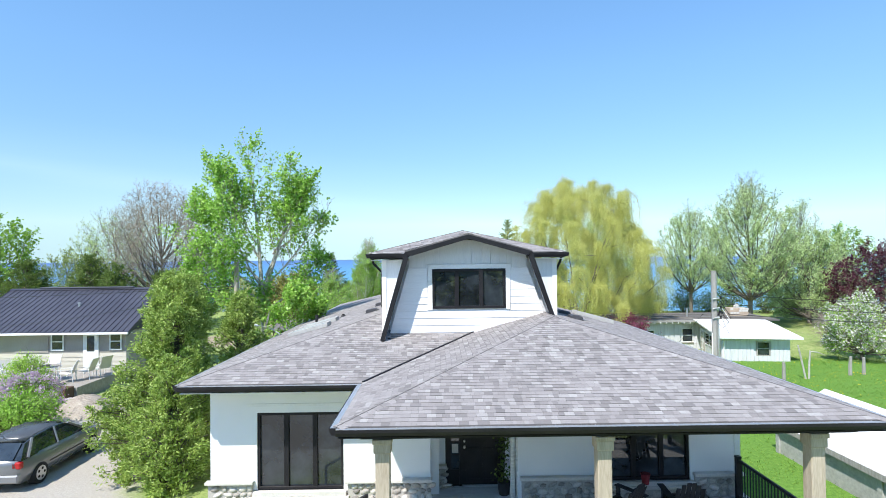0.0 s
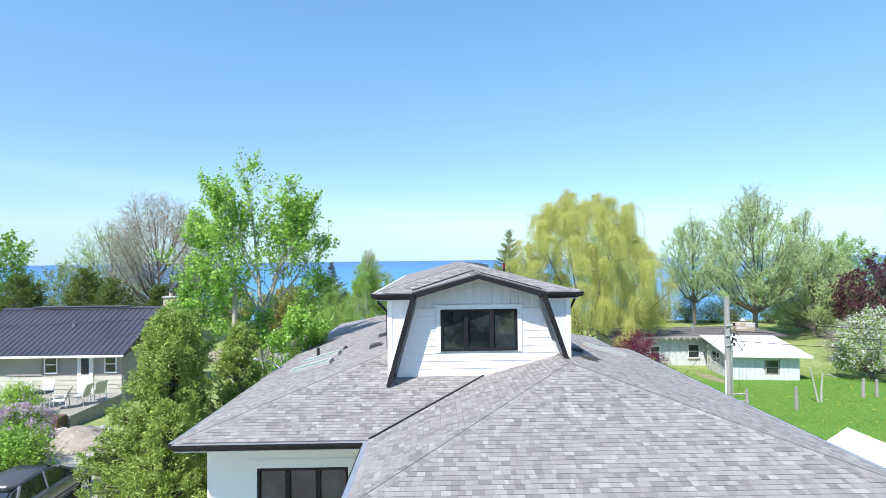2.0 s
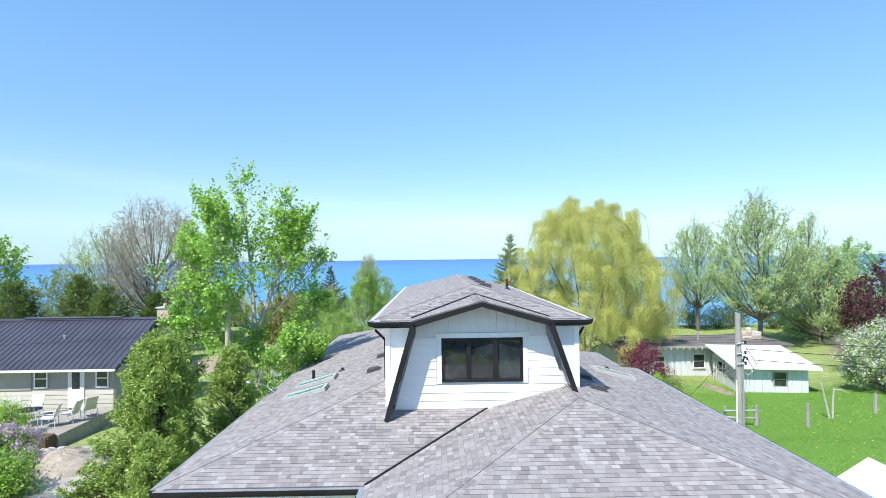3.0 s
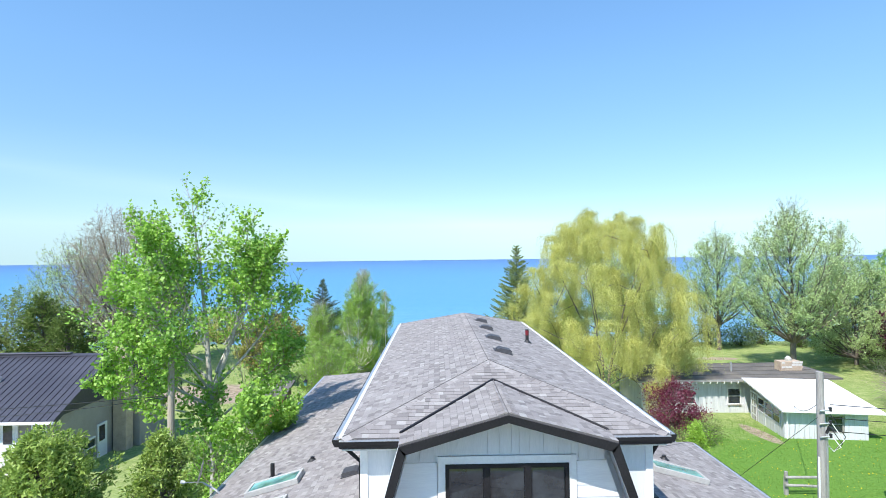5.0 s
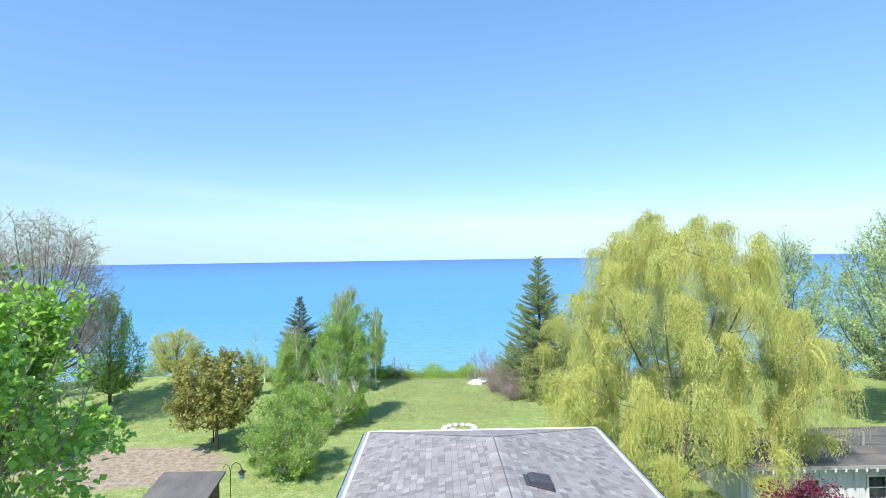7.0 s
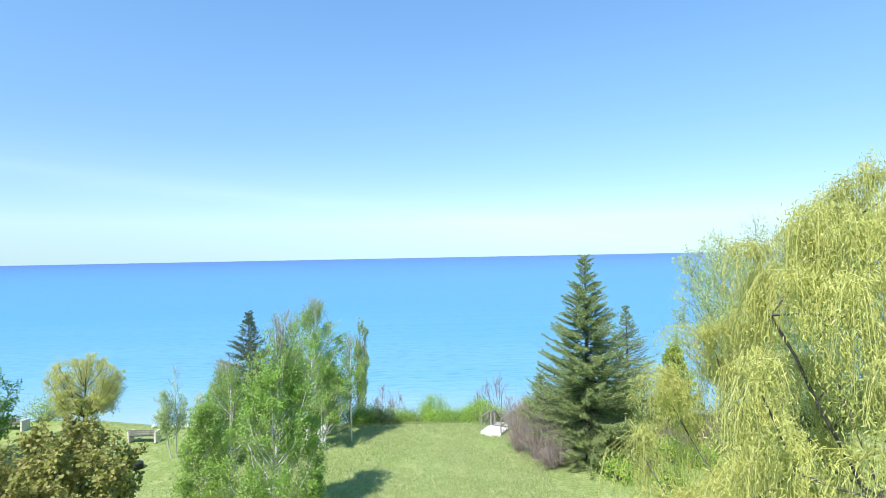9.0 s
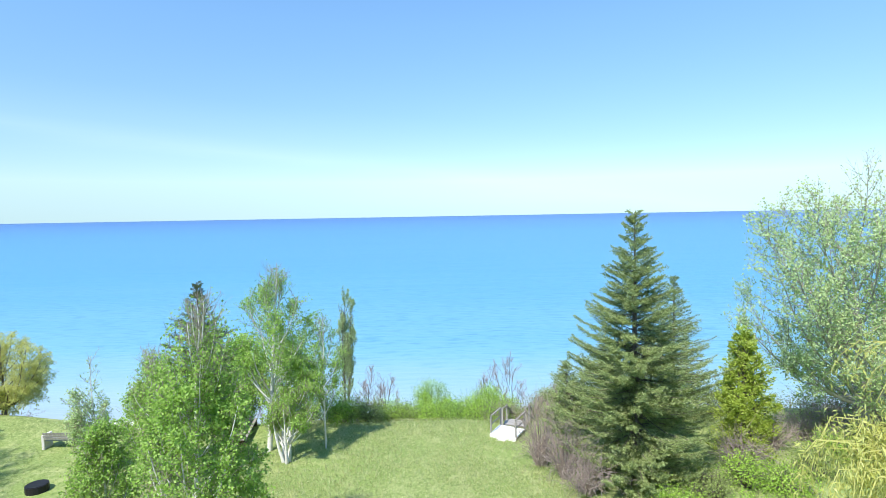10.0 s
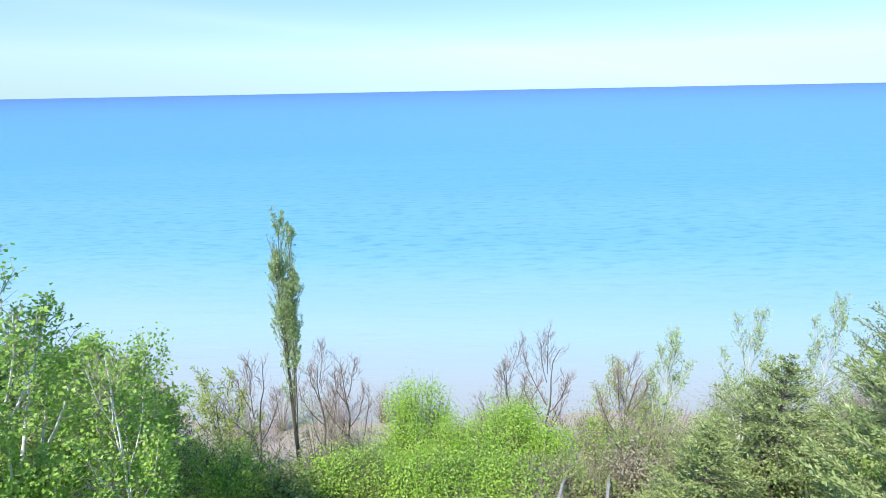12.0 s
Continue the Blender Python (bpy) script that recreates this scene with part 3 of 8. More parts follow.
back_slope = [(UR, YB, E0), (XL, YB, E0), (UL, YB - (UL - XL), lo_z(UL - XL)), (UL, UB, lo_z(YB - UB)), (UR, UB, lo_z(YB - UB))]
for k, (nm, poly) in enumerate((("front_roof", front_slope), ("porch_roof_side", porch_left), ("porch_roof", porch_front), ("right_roof", right_slope), ("notch_roof", notch_slope),
                                ("rear_roof", rear_right), ("rear_hip_roof", rear_hip), ("left_roof", left_slope), ("back_roof", back_slope))):
    near = (lambda p: p.y < 12.0 and 0 < p.x < 5) if nm == "porch_roof" else (lambda p: p.y < 16.0 and p.x < 0) if nm == "front_roof" else None
    shingled(nm, poly, house, "grey and mauve laminated asphalt shingles", near, seed=10 + k)
for k, (a, b) in enumerate(((front_slope[0], front_slope[4]), (porch_front[0], porch_front[2]), (porch_front[1], porch_front[2]), (porch_front[2], (APX, GY, lo_z(APX - XP))),
                            (right_slope[1], right_slope[2]), (rear_right[1], rear_right[2]), (left_slope[0], left_slope[3]))):
    cap_row("hip_cap", a, b, house, 40 + k)
# dark open valleys
for a, b in ((front_slope[1], front_slope[2]), (notch_slope[1], notch_slope[2])):
    a, b = Vector(a), Vector(b)
    d = (b - a).normalized()
    part("valley_flashing", piped([a + Vector((0, 0, 0.004)), b + Vector((0, 0, 0.004))], 0.035, 6), M_BLACK, house, "black valley flashing")

# upper storey roof
EU, SU = 6.27, 0.27
AX, BX, AY, BY = -2.08, 3.12, 14.25, 28.9
MX, HW = (AX + BX) / 2, (BX - AX) / 2
RZ = EU + SU * HW
GZ, GH, GFY = 6.735, 1.65, 13.8
GK = GZ - SU * GH
gb = AY + (GZ - EU) / SU
wing = AY + (GK + 0.0 - EU) / SU
upper_front_l = [(AX, AY, EU), (MX - GH, AY, EU), (MX - GH, wing, GK), (MX, gb, GZ), (MX, AY + HW, RZ)]
upper_front_r = [(MX + GH, AY, EU), (BX, AY, EU), (MX, AY + HW, RZ), (MX, gb, GZ), (MX + GH, wing, GK)]
upper_left = [(AX, BY, EU), (AX, AY, EU), (MX, AY + HW, RZ), (MX, BY - HW, RZ)]
upper_right = [(BX, AY, EU), (BX, BY, EU), (MX, BY - HW, RZ), (MX, AY + HW, RZ)]
upper_back = [(BX, BY, EU), (AX, BY, EU), (MX, BY - HW, RZ)]
for k, (nm, poly, near) in enumerate((("upper_front_roof", upper_front_l, lambda p: p.y < 17), ("upper_front_roof", upper_front_r, lambda p: p.y < 17), ("upper_left_roof", upper_left, lambda p: p.y < 18.5), ("upper_right_roof", upper_right, lambda p: p.y < 18.5), ("upper_back_roof", upper_back, None))):
    shingled(nm, poly, house, "grey and mauve laminated asphalt shingles", near, seed=30 + k)
cap_row("hip_cap", upper_left[1], upper_left[2], house, 60)
cap_row("hip_cap", upper_right[0], upper_right[3], house, 61)
cap_row("ridge_cap", (MX, BY - HW, RZ), (MX, AY + HW, RZ), house, 62)
cap_row("hip_cap", upper_back[0], upper_back[2], house, 63)
cap_row("hip_cap", upper_back[1], upper_back[2], house, 64)
# gable over the window bay
for sgn, nm in ((-1, "gable_left_roof"), (1, "gable_right_roof")):
    e = (MX + sgn * GH, GFY, GK + 0.02)
    poly = [e, (MX, GFY, GZ + 0.02), (MX, gb, GZ + 0.02), (MX + sgn * GH, wing, GK + 0.02)]
    shingled(nm, poly if sgn < 0 else poly[::-1], house, "grey and mauve laminated asphalt shingles", lambda p: p.y < 15.5, seed=70 + sgn)
    a, b = Vector((MX, gb, GZ + 0.03)), Vector((MX + sgn * GH, wing, GK + 0.03))
    part("valley_flashing", piped([a, b], 0.03, 6), M_BLACK, house)
cap_row("ridge_cap", (MX, GFY, GZ + 0.02), (MX, gb, GZ + 0.02), house, 66)


def gutter(a, b, out, parent, name="gutter"):
    """A box gutter with its fascia below the eave from a to b; out: the way it faces."""
    a, b, out = Vector(a), Vector(b), Vector(out)
    prof = [(0.0, -0.01), (0.115, -0.005), (0.125, 0.0), (0.12, -0.05), (0.085, -0.115), (0.0, -0.12)]
    inner = [(0.012, -0.012), (0.1, -0.012)]
    bm = bmesh.new()
    r = [[bm.verts.new(p + out * q[0] + Vector((0, 0, q[1] - 0.02))) for q in prof] for p in (a, b)]
    k = len(prof)
    for j in range(k):
        bm.faces.new((r[0][j], r[0][(j + 1) % k], r[1][(j + 1) % k], r[1][j]))
    bm.faces.new(r[0])
    bm.faces.new(r[1][::-1])
    g = part(name, bm, M_BLACK, parent, "black metal eaves gutter")
    bm = bmesh.new()
    v = [bm.verts.new(x + out * w + Vector((0, 0, z))) for x in (a, b) for w, z in ((0.012, -0.026), (0.104, -0.022), (0.104, -0.016), (0.012, -0.018))]
    for j in range(4):
        bm.faces.new((v[j], v[(j + 1) % 4], v[4 + (j + 1) % 4], v[4 + j]))
    part("gutter_guard", bm, M_GALV, g, "bright metal gutter guard")
    d = (b - a)
    n = max(2, int(d.length / 0.62))
    along = d.normalized()
    for j in range(n):
        p = a + d * ((j + 0.5) / n) + Vector((0, 0, -0.022))
        bm = bmesh.new()
        tube(bm, [p - out * 0.01, p + out * 0.118], 0.008, 5)
        part("gutter_hanger", bm, M_GALV, g)
    bm = bmesh.new()
    q = [a - out * 0.005, b - out * 0.005]
    v = [bm.verts.new(x + Vector((0, 0, z)) + out * w) for x in q for z, w in ((-0.01, -0.02), (-0.01, 0), (-0.16, 0), (-0.16, -0.02))]
    for j in range(4):
        bm.faces.new((v[j], v[(j + 1) % 4], v[4 + (j + 1) % 4], v[4 + j]))
    part("fascia", bm, M_BLACK, parent)
    return g


gutter((XL, YF, E0), (XP, YF, E0), (0, -1, 0), house)
gutter((XP, YF, E0), (XP, YP, E0), (-1, 0, 0), house)
gutter((XP, YP, E0), (XR, YP, E0), (0, -1, 0), house)
gutter((XR, YP, E0), (XR, YR, E0), (1, 0, 0), house)
gutter((XR2, YR, E0), (XR2, YR2, E0), (1, 0, 0), house)
gutter((XL, YB, E0), (XL, YF, E0), (-1, 0, 0), house)
gutter((AX, AY, EU), (MX - GH, AY, EU), (0, -1, 0), house)
gutter((MX + GH, AY, EU), (BX, AY, EU), (0, -1, 0), house)
gutter((AX, BY, EU), (AX, AY, EU), (-1, 0, 0), house)
gutter((BX, AY, EU), (BX, BY, EU), (1, 0, 0), house)
# white drip edges along the upper eaves
part("drip_edge", boxed(AX - 0.02, AX + 0.03, AY, BY, EU - 0.006, EU + 0.02), M_WHITEPAINT, house, "white metal drip edge")
part("drip_edge", boxed(BX - 0.03, BX + 0.02, AY, BY, EU - 0.006, EU + 0.02), M_WHITEPAINT, house, "white metal drip edge")
part("drip_edge", boxed(AX, BX, BY - 0.04, BY + 0.05, EU - 0.006, EU + 0.02), M_WHITEPAINT, house, "white metal drip edge")
# soffits
part("soffit", boxed(XL + 0.02, XP, YF, 12.6, E0 - 0.2, E0 - 0.18), M_WHITEPAINT, house)
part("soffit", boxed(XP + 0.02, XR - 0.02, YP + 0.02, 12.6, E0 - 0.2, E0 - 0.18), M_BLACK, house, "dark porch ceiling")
part("soffit", boxed(AX + 0.02, BX - 0.02, UF, BY - 0.02, EU - 0.2, EU - 0.18), M_WHITEPAINT, house)
part("soffit", boxed(AX + 0.02, MX - GH, AY + 0.02, UF, EU - 0.2, EU - 0.18), M_WHITEPAINT, house)
part("soffit", boxed(MX + GH, BX - 0.02, AY + 0.02, UF, EU - 0.2, EU - 0.18), M_WHITEPAINT, house)

# lower walls, with openings
WF, T = 12.5, 0.3


def wall_with(name, x0, x1, y, z0, z1, openings, mat, thick=T, label=""):
    """A wall along x whose front face is at y, with rectangular openings (x0, x1, z0, z1)."""
    bm = bmesh.new()
    xs = sorted({x0, x1, *[o[0] for o in openings], *[o[1] for o in openings]})
    zs = sorted({z0, z1, *[o[2] for o in openings], *[o[3] for o in openings]})
    for a, b in zip(xs, xs[1:]):
        for c, d in zip(zs, zs[1:]):
            if not any(o[0] <= a and b <= o[1] and o[2] <= c and d <= o[3] for o in openings):
                box(bm, a, b, y, y + thick, c, d)
    bmesh.ops.remove_doubles(bm, verts=bm.verts, dist=0.0005)
    seen = {}
    for f in list(bm.faces):
        key = tuple(round(k, 3) for k in f.calc_center_median())
        seen.setdefault(key, []).append(f)
    bmesh.ops.delete(bm, geom=[f for fs in seen.values() if len(fs) > 1 for f in fs], context="FACES_ONLY")
    return part(name, bm, mat, house, label)


W1 = (-4.52, -2.52, 0.78, 2.57)
W2 = (3.62, 5.57, 0.88, 2.62)
DR = (-0.14, 1.3, 0.5, 2.72)
wall_with("front_wall", -5.6, -0.5, WF, 0.0, E0 - 0.2, [W1], M_WHITE, label="white stucco wall")
wall_with("entry_wall", -0.5, 1.75, 13.2, 0.0, E0 - 0.2, [DR], M_WHITE, 0.2)
wall_with("porch_wall", 1.75, 6.74, WF, 0.0, E0 - 0.2, [W2], M_WHITE)
part("entry_return", boxed(-0.5, -0.3, WF + T, 13.2, 0, E0 - 0.2), M_WHITE, house)
part("entry_return", boxed(1.55, 1.75, WF + 0.002, 13.2, 0, E0 - 0.2), M_WHITE, house)
part("side_wall", boxed(-5.6, -5.3, WF + T, 31.4, 0, E0 - 0.2), M_WHITE, house)
part("side_wall", boxed(6.44, 6.74, WF + T, 21.5, 0, E0 - 0.2), M_WHITE, house)
part("side_wall", boxed(5.9, 6.2, 21.5, 25.0, 0, E0 - 0.2), M_WHITE, house)
part("back_wall", boxed(-5.3, 6.2, 31.1, 31.4, -1, E0 - 0.2), M_WHITE, house)
part("back_wall", boxed(2.6, 6.2, 25.0, 25.3, -1, E0 - 0.1), M_WHITE, house)
part("back_wall", boxed(2.6, 2.9, 25.3, 31.1, -1, E0 + 0.5), M_WHITE, house)
part("house_floor", boxed(-5.3, 6.4, 13.4, 31.0, 0.3, 0.48), M_DARKWOOD, house)
# panel joints in the shaded stucco
part("corner_trim", boxed(6.62, 6.76, WF - 0.02, WF + 0.1, 1.05, E0 - 0.26), M_WHITEPAINT, house)
part("frieze_board", boxed(-4.75, XP, WF - 0.018, WF + 0.01, 2.72, 2.78), M_WHITEPAINT, house)


def window_unit(x0, x1, y, z0, z1, panes, parent, name="window", depth=0.12):
    """A black-framed window with upright mullions and dark panes."""
    w = part(name, boxed(x0, x1, y, y + depth, z0, z0 + 0.07, bevel=0.004), M_BLACK, parent, "black framed window")
    for a, b, c, d in ((x0, x1, z1 - 0.07, z1), (x0, x0 + 0.06, z0 + 0.07, z1 - 0.07), (x1 - 0.06, x1, z0 + 0.07, z1 - 0.07)):
        part("window_frame", boxed(a, b, y, y + depth, c, d, bevel=0.004), M_BLACK, w)
    n = panes
    for k in range(1, n):
        xm = x0 + (x1 - x0) * k / n
        part("mullion", boxed(xm - 0.055, xm + 0.055, y + 0.005, y + depth, z0 + 0.07, z1 - 0.07, bevel=0.004), M_BLACK, w)
    for k in range(n):
        a, b = x0 + (x1 - x0) * k / n + 0.055, x0 + (x1 - x0) * (k + 1) / n - 0.055
        part("pane", boxed(a, b, y + 0.06, y + 0.07, z0 + 0.07, z1 - 0.07), M_GLASS, w, "dark reflecting glass")
    return w


window_unit(W1[0], W1[1], WF + 0.03, W1[2], W1[3], 3, house)
window_unit(W2[0], W2[1], WF + 0.03, W2[2], W2[3], 3, house)
part("window_sill", boxed(W1[0] - 0.08, W1[1] + 0.08, WF - 0.12, WF + 0.1, W1[2] - 0.11, W1[2], bevel=0.01), M_SILL, house, "pale limestone sill")
part("window_sill", boxed(W2[0] - 0.08, W2[1] + 0.08, WF - 0.12, WF + 0.1, W2[2] - 0.09, W2[2], bevel=0.01), M_SILL, house, "pale limestone sill")
# front door with a side light
door = part("front_door", boxed(0.26, 1.22, 13.26, 13.31, 0.52, 2.6, bevel=0.006), M_BLACK, house, "black panelled front door")
for x in (0.36, 0.78):
    for z in (0.66, 1.7):
        part("door_panel", boxed(x, x + 0.34, 13.245, 13.262, z, z + 0.78, bevel=0.01), M_BLACK, door)
part("door_knob", piped([(0.33, 13.18, 1.46), (0.33, 13.26, 1.46)], 0.028), M_GALV, door, "brushed steel knob")
part("door_lock", piped([(0.33, 13.2, 1.6), (0.33, 13.26, 1.6)], 0.024), M_GALV, door)
part("door_frame", boxed(-0.14, 0.0, 13.22, 13.34, 0.5, 2.72), M_BLACK, house)
part("door_frame", boxed(0.2, 0.26, 13.22, 13.34, 0.5, 2.72), M_BLACK, house)
part("door_frame", boxed(1.22, 1.3, 13.22, 13.34, 0.5, 2.72), M_BLACK, house)
side = part("side_light", boxed(0.0, 0.2, 13.28, 13.3, 0.9, 2.6), M_GLASS, house, "narrow leaded side light")
for z in (1.25, 1.55, 1.95):
    part("glazing_bar", boxed(0.0, 0.2, 13.262, 13.282, z, z + 0.03), M_BLACK, side)
part("glazing_pane", boxed(0.02, 0.18, 13.266, 13.278, 1.3, 1.52), M_SILL, side, "frosted pale pane")
part("kick_panel", boxed(0.0, 0.2, 13.25, 13.3, 0.5, 0.9), M_BLACK, side)


# stone skirting: each stone its own piece in a mortar bed
def stone_mesh(seed):
    rng = random.Random(seed)
    bm = bmesh.new()
    bmesh.ops.create_icosphere(bm, subdivisions=1, radius=0.5)
    for v in bm.verts:
        v.co *= rng.uniform(0.86, 1.08)
        v.co.y *= 0.5
    me = bpy.data.meshes.new("stone")
    bm.to_mesh(me)
    bm.free()
    me.materials.append(M_STONE_EACH)
    me.polygons.foreach_set("use_smooth", np.ones(len(me.polygons), dtype=bool))
    return me


def stone_each():
    m, n, l, b = material("field_stones", 0.85, 0, 0.3)
    c = ramp(n, l, random_value(n, l), [(0.0, (0.24, 0.22, 0.2)), (0.4, (0.42, 0.39, 0.35)), (0.75, (0.56, 0.53, 0.48)), (1.0, (0.66, 0.62, 0.57))])
    f = noise_node(n, l, coords(n, l), 5, 5, 0.7)
    l.new(mixed(n, l, 0.5, c, ramp(n, l, f, [(0.3, (0.3, 0.3, 0.3)), (0.7, (0.7, 0.7, 0.7))]), "OVERLAY"), b.inputs["Base Color"])
    bump(n, l, b, f, 0.4, 0.03)
    return m


M_STONE_EACH = stone_each()
STONES = [stone_mesh(k) for k in range(8)]


def stone_skirt(x0, x1, y, z0, z1, seed, gaps=()):
    rng = random.Random(seed)
    bed = part("stone_skirt", boxed(x0, x1, y - 0.06, y - 0.002, z0, z1), M_MORTAR, house, "mortared round field stones")
    part("skirt_ledge", boxed(x0 - 0.04, x1 + 0.04, y - 0.16, y - 0.002, z1, z1 + 0.07, bevel=0.012), M_SILL, bed)
    z = z0 + 0.07
    while z < z1 - 0.04:
        x = x0 + rng.uniform(0.02, 0.12)
        h = rng.uniform(0.12, 0.17)
        while x < x1 - 0.05:
            w = rng.uniform(0.13, 0.27)
            if not any(a < x < b and c < z < d for a, b, c, d in gaps):
                ob = new("stone", rng.choice(STONES))
                ob.parent = bed
                ob.matrix_local = pose(x + w / 2, y - 0.06, z + rng.uniform(-0.015, 0.015), 0, rng.uniform(-25, 25), 0) @ Matrix.Diagonal((w * 1.05, 0.16, h * rng.uniform(0.9, 1.25), 1))
            x += w * 0.98
        z += h * 0.95


stone_skirt(-5.64, W1[0] - 0.1, WF, 0.1, 0.96, 1)
stone_skirt(W1[0] - 0.1, W1[1] + 0.1, WF, 0.1, 0.6, 2)
stone_skirt(W1[1] + 0.1, -0.5, WF, 0.1, 0.96, 3)
stone_skirt(-0.5, -0.15, 13.2, 0.5, 1.0, 7)
stone_skirt(1.62, W2[0] - 0.1, WF, 0.5, 0.96, 4)
stone_skirt(W2[0] - 0.1, W2[1] + 0.1, WF, 0.5, 0.72, 5)
stone_skirt(W2[1] + 0.1, 6.76, WF, 0.5, 1.0, 6)

# porch: floor, posts, beam, railing
part("porch_floor", boxed(-1.7, 6.9, 8.75, 13.2, 0.0, 0.47, bevel=0.01), M_CONCRETE, house, "grey porch floor")
for k in range(31):
    part("porch_board", boxed(-1.7, 6.9, 8.76 + k * 0.143, 8.895 + k * 0.143, 0.471, 0.5), M_PALEPORCH, house)
part("porch_beam", boxed(-1.6, 6.75, 8.9, 9.14, E0 - 0.29, E0 - 0.202), M_BLACK, house)
for x in (-1.24, 2.48, 6.08):
    p = part("porch_post", boxed(x - 0.12, x + 0.12, 8.9, 9.14, 0.5, E0 - 0.37, bevel=0.015), M_POST, house, "pale square timber post")
    part("post_cap", boxed(x - 0.165, x + 0.165, 8.855, 9.185, E0 - 0.37, E0 - 0.29, bevel=0.01), M_POST, p)
    part("post_collar", boxed(x - 0.145, x + 0.145, 8.875, 9.165, E0 - 0.53, E0 - 0.371, bevel=0.01), M_POST, p)
    part("post_plate", boxed(x - 0.15, x + 0.15, 8.87, 9.17, E0 - 0.288, E0 - 0.25), M_BLACK, p)
front_rail = thing("porch_railing", "black metal porch railing with square balusters", "railing", (2.62, 9.02, 0.5))
part("top_rail", boxed(0.0, 3.33, -0.03, 0.03, 0.88, 0.94, bevel=0.006), M_BLACK, front_rail)
part("bottom_rail", boxed(0.0, 3.33, -0.025, 0.025, 0.08, 0.13), M_BLACK, front_rail)
for x in (0.0, 3.25):
    part("rail_post", boxed(x, x + 0.08, -0.04, 0.04, 0, 0.96), M_BLACK, front_rail)
for k in range(28):
    part("baluster", boxed(0.18 + k * 0.108, 0.2 + k * 0.108, -0.01, 0.01, 0.13, 0.88), M_BLACK, front_rail)
rail = thing("porch_railing", "black metal porch railing with square balusters", "railing", (6.58, 9.2, 0.5))
part("top_rail", boxed(-0.03, 0.03, 0.0, 3.1, 0.88, 0.94, bevel=0.006), M_BLACK, rail)
part("bottom_rail", boxed(-0.025, 0.025, 0.0, 3.1, 0.08, 0.13), M_BLACK, rail)
for y in (0.0, 3.02):
    q = part("rail_post", boxed(-0.05, 0.05, y, y + 0.1, 0, 0.96), M_BLACK, rail)
    part("post_top", boxed(-0.065, 0.065, y - 0.015, y + 0.115, 0.96, 1.0, bevel=0.012), M_BLACK, q)
for k in range(26):
    part("baluster", boxed(-0.01, 0.01, 0.2 + k * 0.108, 0.22 + k * 0.108, 0.13, 0.88), M_BLACK, rail)
stair = thing("stair_handrail", "black metal stair handrail beside the porch steps", "railing", (-1.75, 9.3, 0.0))
part("sloping_rail", piped([(0, 1.4, 1.42), (-1.6, 1.4, 0.55)], 0.03, 6), M_BLACK, stair)
part("rail_post", boxed(-1.62, -1.56, 1.37, 1.43, 0, 0.58), M_BLACK, stair)
part("rail_post", boxed(-0.03, 0.03, 1.37, 1.43, 0.0, 1.43), M_BLACK, stair)


def adirondack(at, turn):
    c = thing("adirondack_chair", "black slatted garden chair on the porch", "chair", at, turn, "porch chairs")
    for k in range(6):
        x = -0.25 + k * 0.1
        h = 0.95 - 0.035 * abs(k - 2.5) ** 1.6
        part("back_slat", prism([(0.24, 0.3), (0.26, 0.3), (0.26 + (h - 0.3) * 0.42, h), (0.24 + (h - 0.3) * 0.42, h)], "x", x - 0.042, x + 0.042), M_PLASTIC, c)
    for k in range(5):
        y = -0.28 + k * 0.11
        part("seat_slat", boxed(-0.28, 0.28, y, y + 0.095, 0.36 - 0.02 * k, 0.38 - 0.02 * k), M_PLASTIC, c)
    for sx in (-1, 1):
        part("armrest", boxed(sx * 0.36 - 0.07, sx * 0.36 + 0.07, -0.36, 0.42, 0.54, 0.565, bevel=0.006), M_PLASTIC, c)
        part("leg", boxed(sx * 0.33 - 0.02, sx * 0.33 + 0.02, -0.33, -0.24, 0, 0.54), M_PLASTIC, c)
        part("leg", prism([(-0.3, 0.3), (0.62, 0), (0.74, 0), (-0.3, 0.4)], "x", sx * 0.29 - 0.015, sx * 0.29 + 0.015), M_PLASTIC, c)
    return c


adirondack((4.95, 11.5, 0.5), 176)
adirondack((3.55, 11.4, 0.5), 215)
cup = thing("flower_pot", "small red pot on the window ledge", "pot", (4.45, 12.3, 0.93))
part("pot_body", piped([(0, 0, -0.05), (0, 0, 0.16)], [0.075, 0.1], 10), M_REDPIPE, cup)
part("pot_rim", piped([(0, 0, 0.16), (0, 0, 0.19)], [0.112, 0.112], 10), M_REDPIPE, cup)
# a cut birch stem and dark wreath plant beside the door
stem = thing("birch_log", "pair of cut white birch stems beside the door", "log", (1.42, 12.6, 0.5))
part("stem", piped([(0, 0, 0), (0.02, 0, 1.2), (0, 0, 2.5)], [0.06, 0.055, 0.05]), M_BIRCHBARK, stem)
part("stem", piped([(0.14, 0.02, 0), (0.12, 0, 1.2), (0.17, 0, 2.45)], [0.05, 0.05, 0.04]), M_BIRCHBARK, stem)
vine_pot = thing("potted_vine", "dark leafy vine climbing a black iron stand by the door", "plant", (1.24, 12.75, 0.5))
part("pot", piped([(0, 0, 0), (0, 0, 0.3)], [0.12, 0.16], 12), M_PLASTIC, vine_pot)
part("iron_stand", piped([(0, 0, 0.3), (0.02, 0, 1.2), (0, 0, 2.0)], 0.012, 6), M_BLACK, vine_pot)
vine_rng = np.random.default_rng(4)
vine_pos = np.stack([vine_rng.normal(size=420) * 0.09, vine_rng.normal(size=420) * 0.08, vine_rng.uniform(0.3, 2.05, 420)], 1)
vine_way = unit(vine_rng.normal(size=(420, 3)))
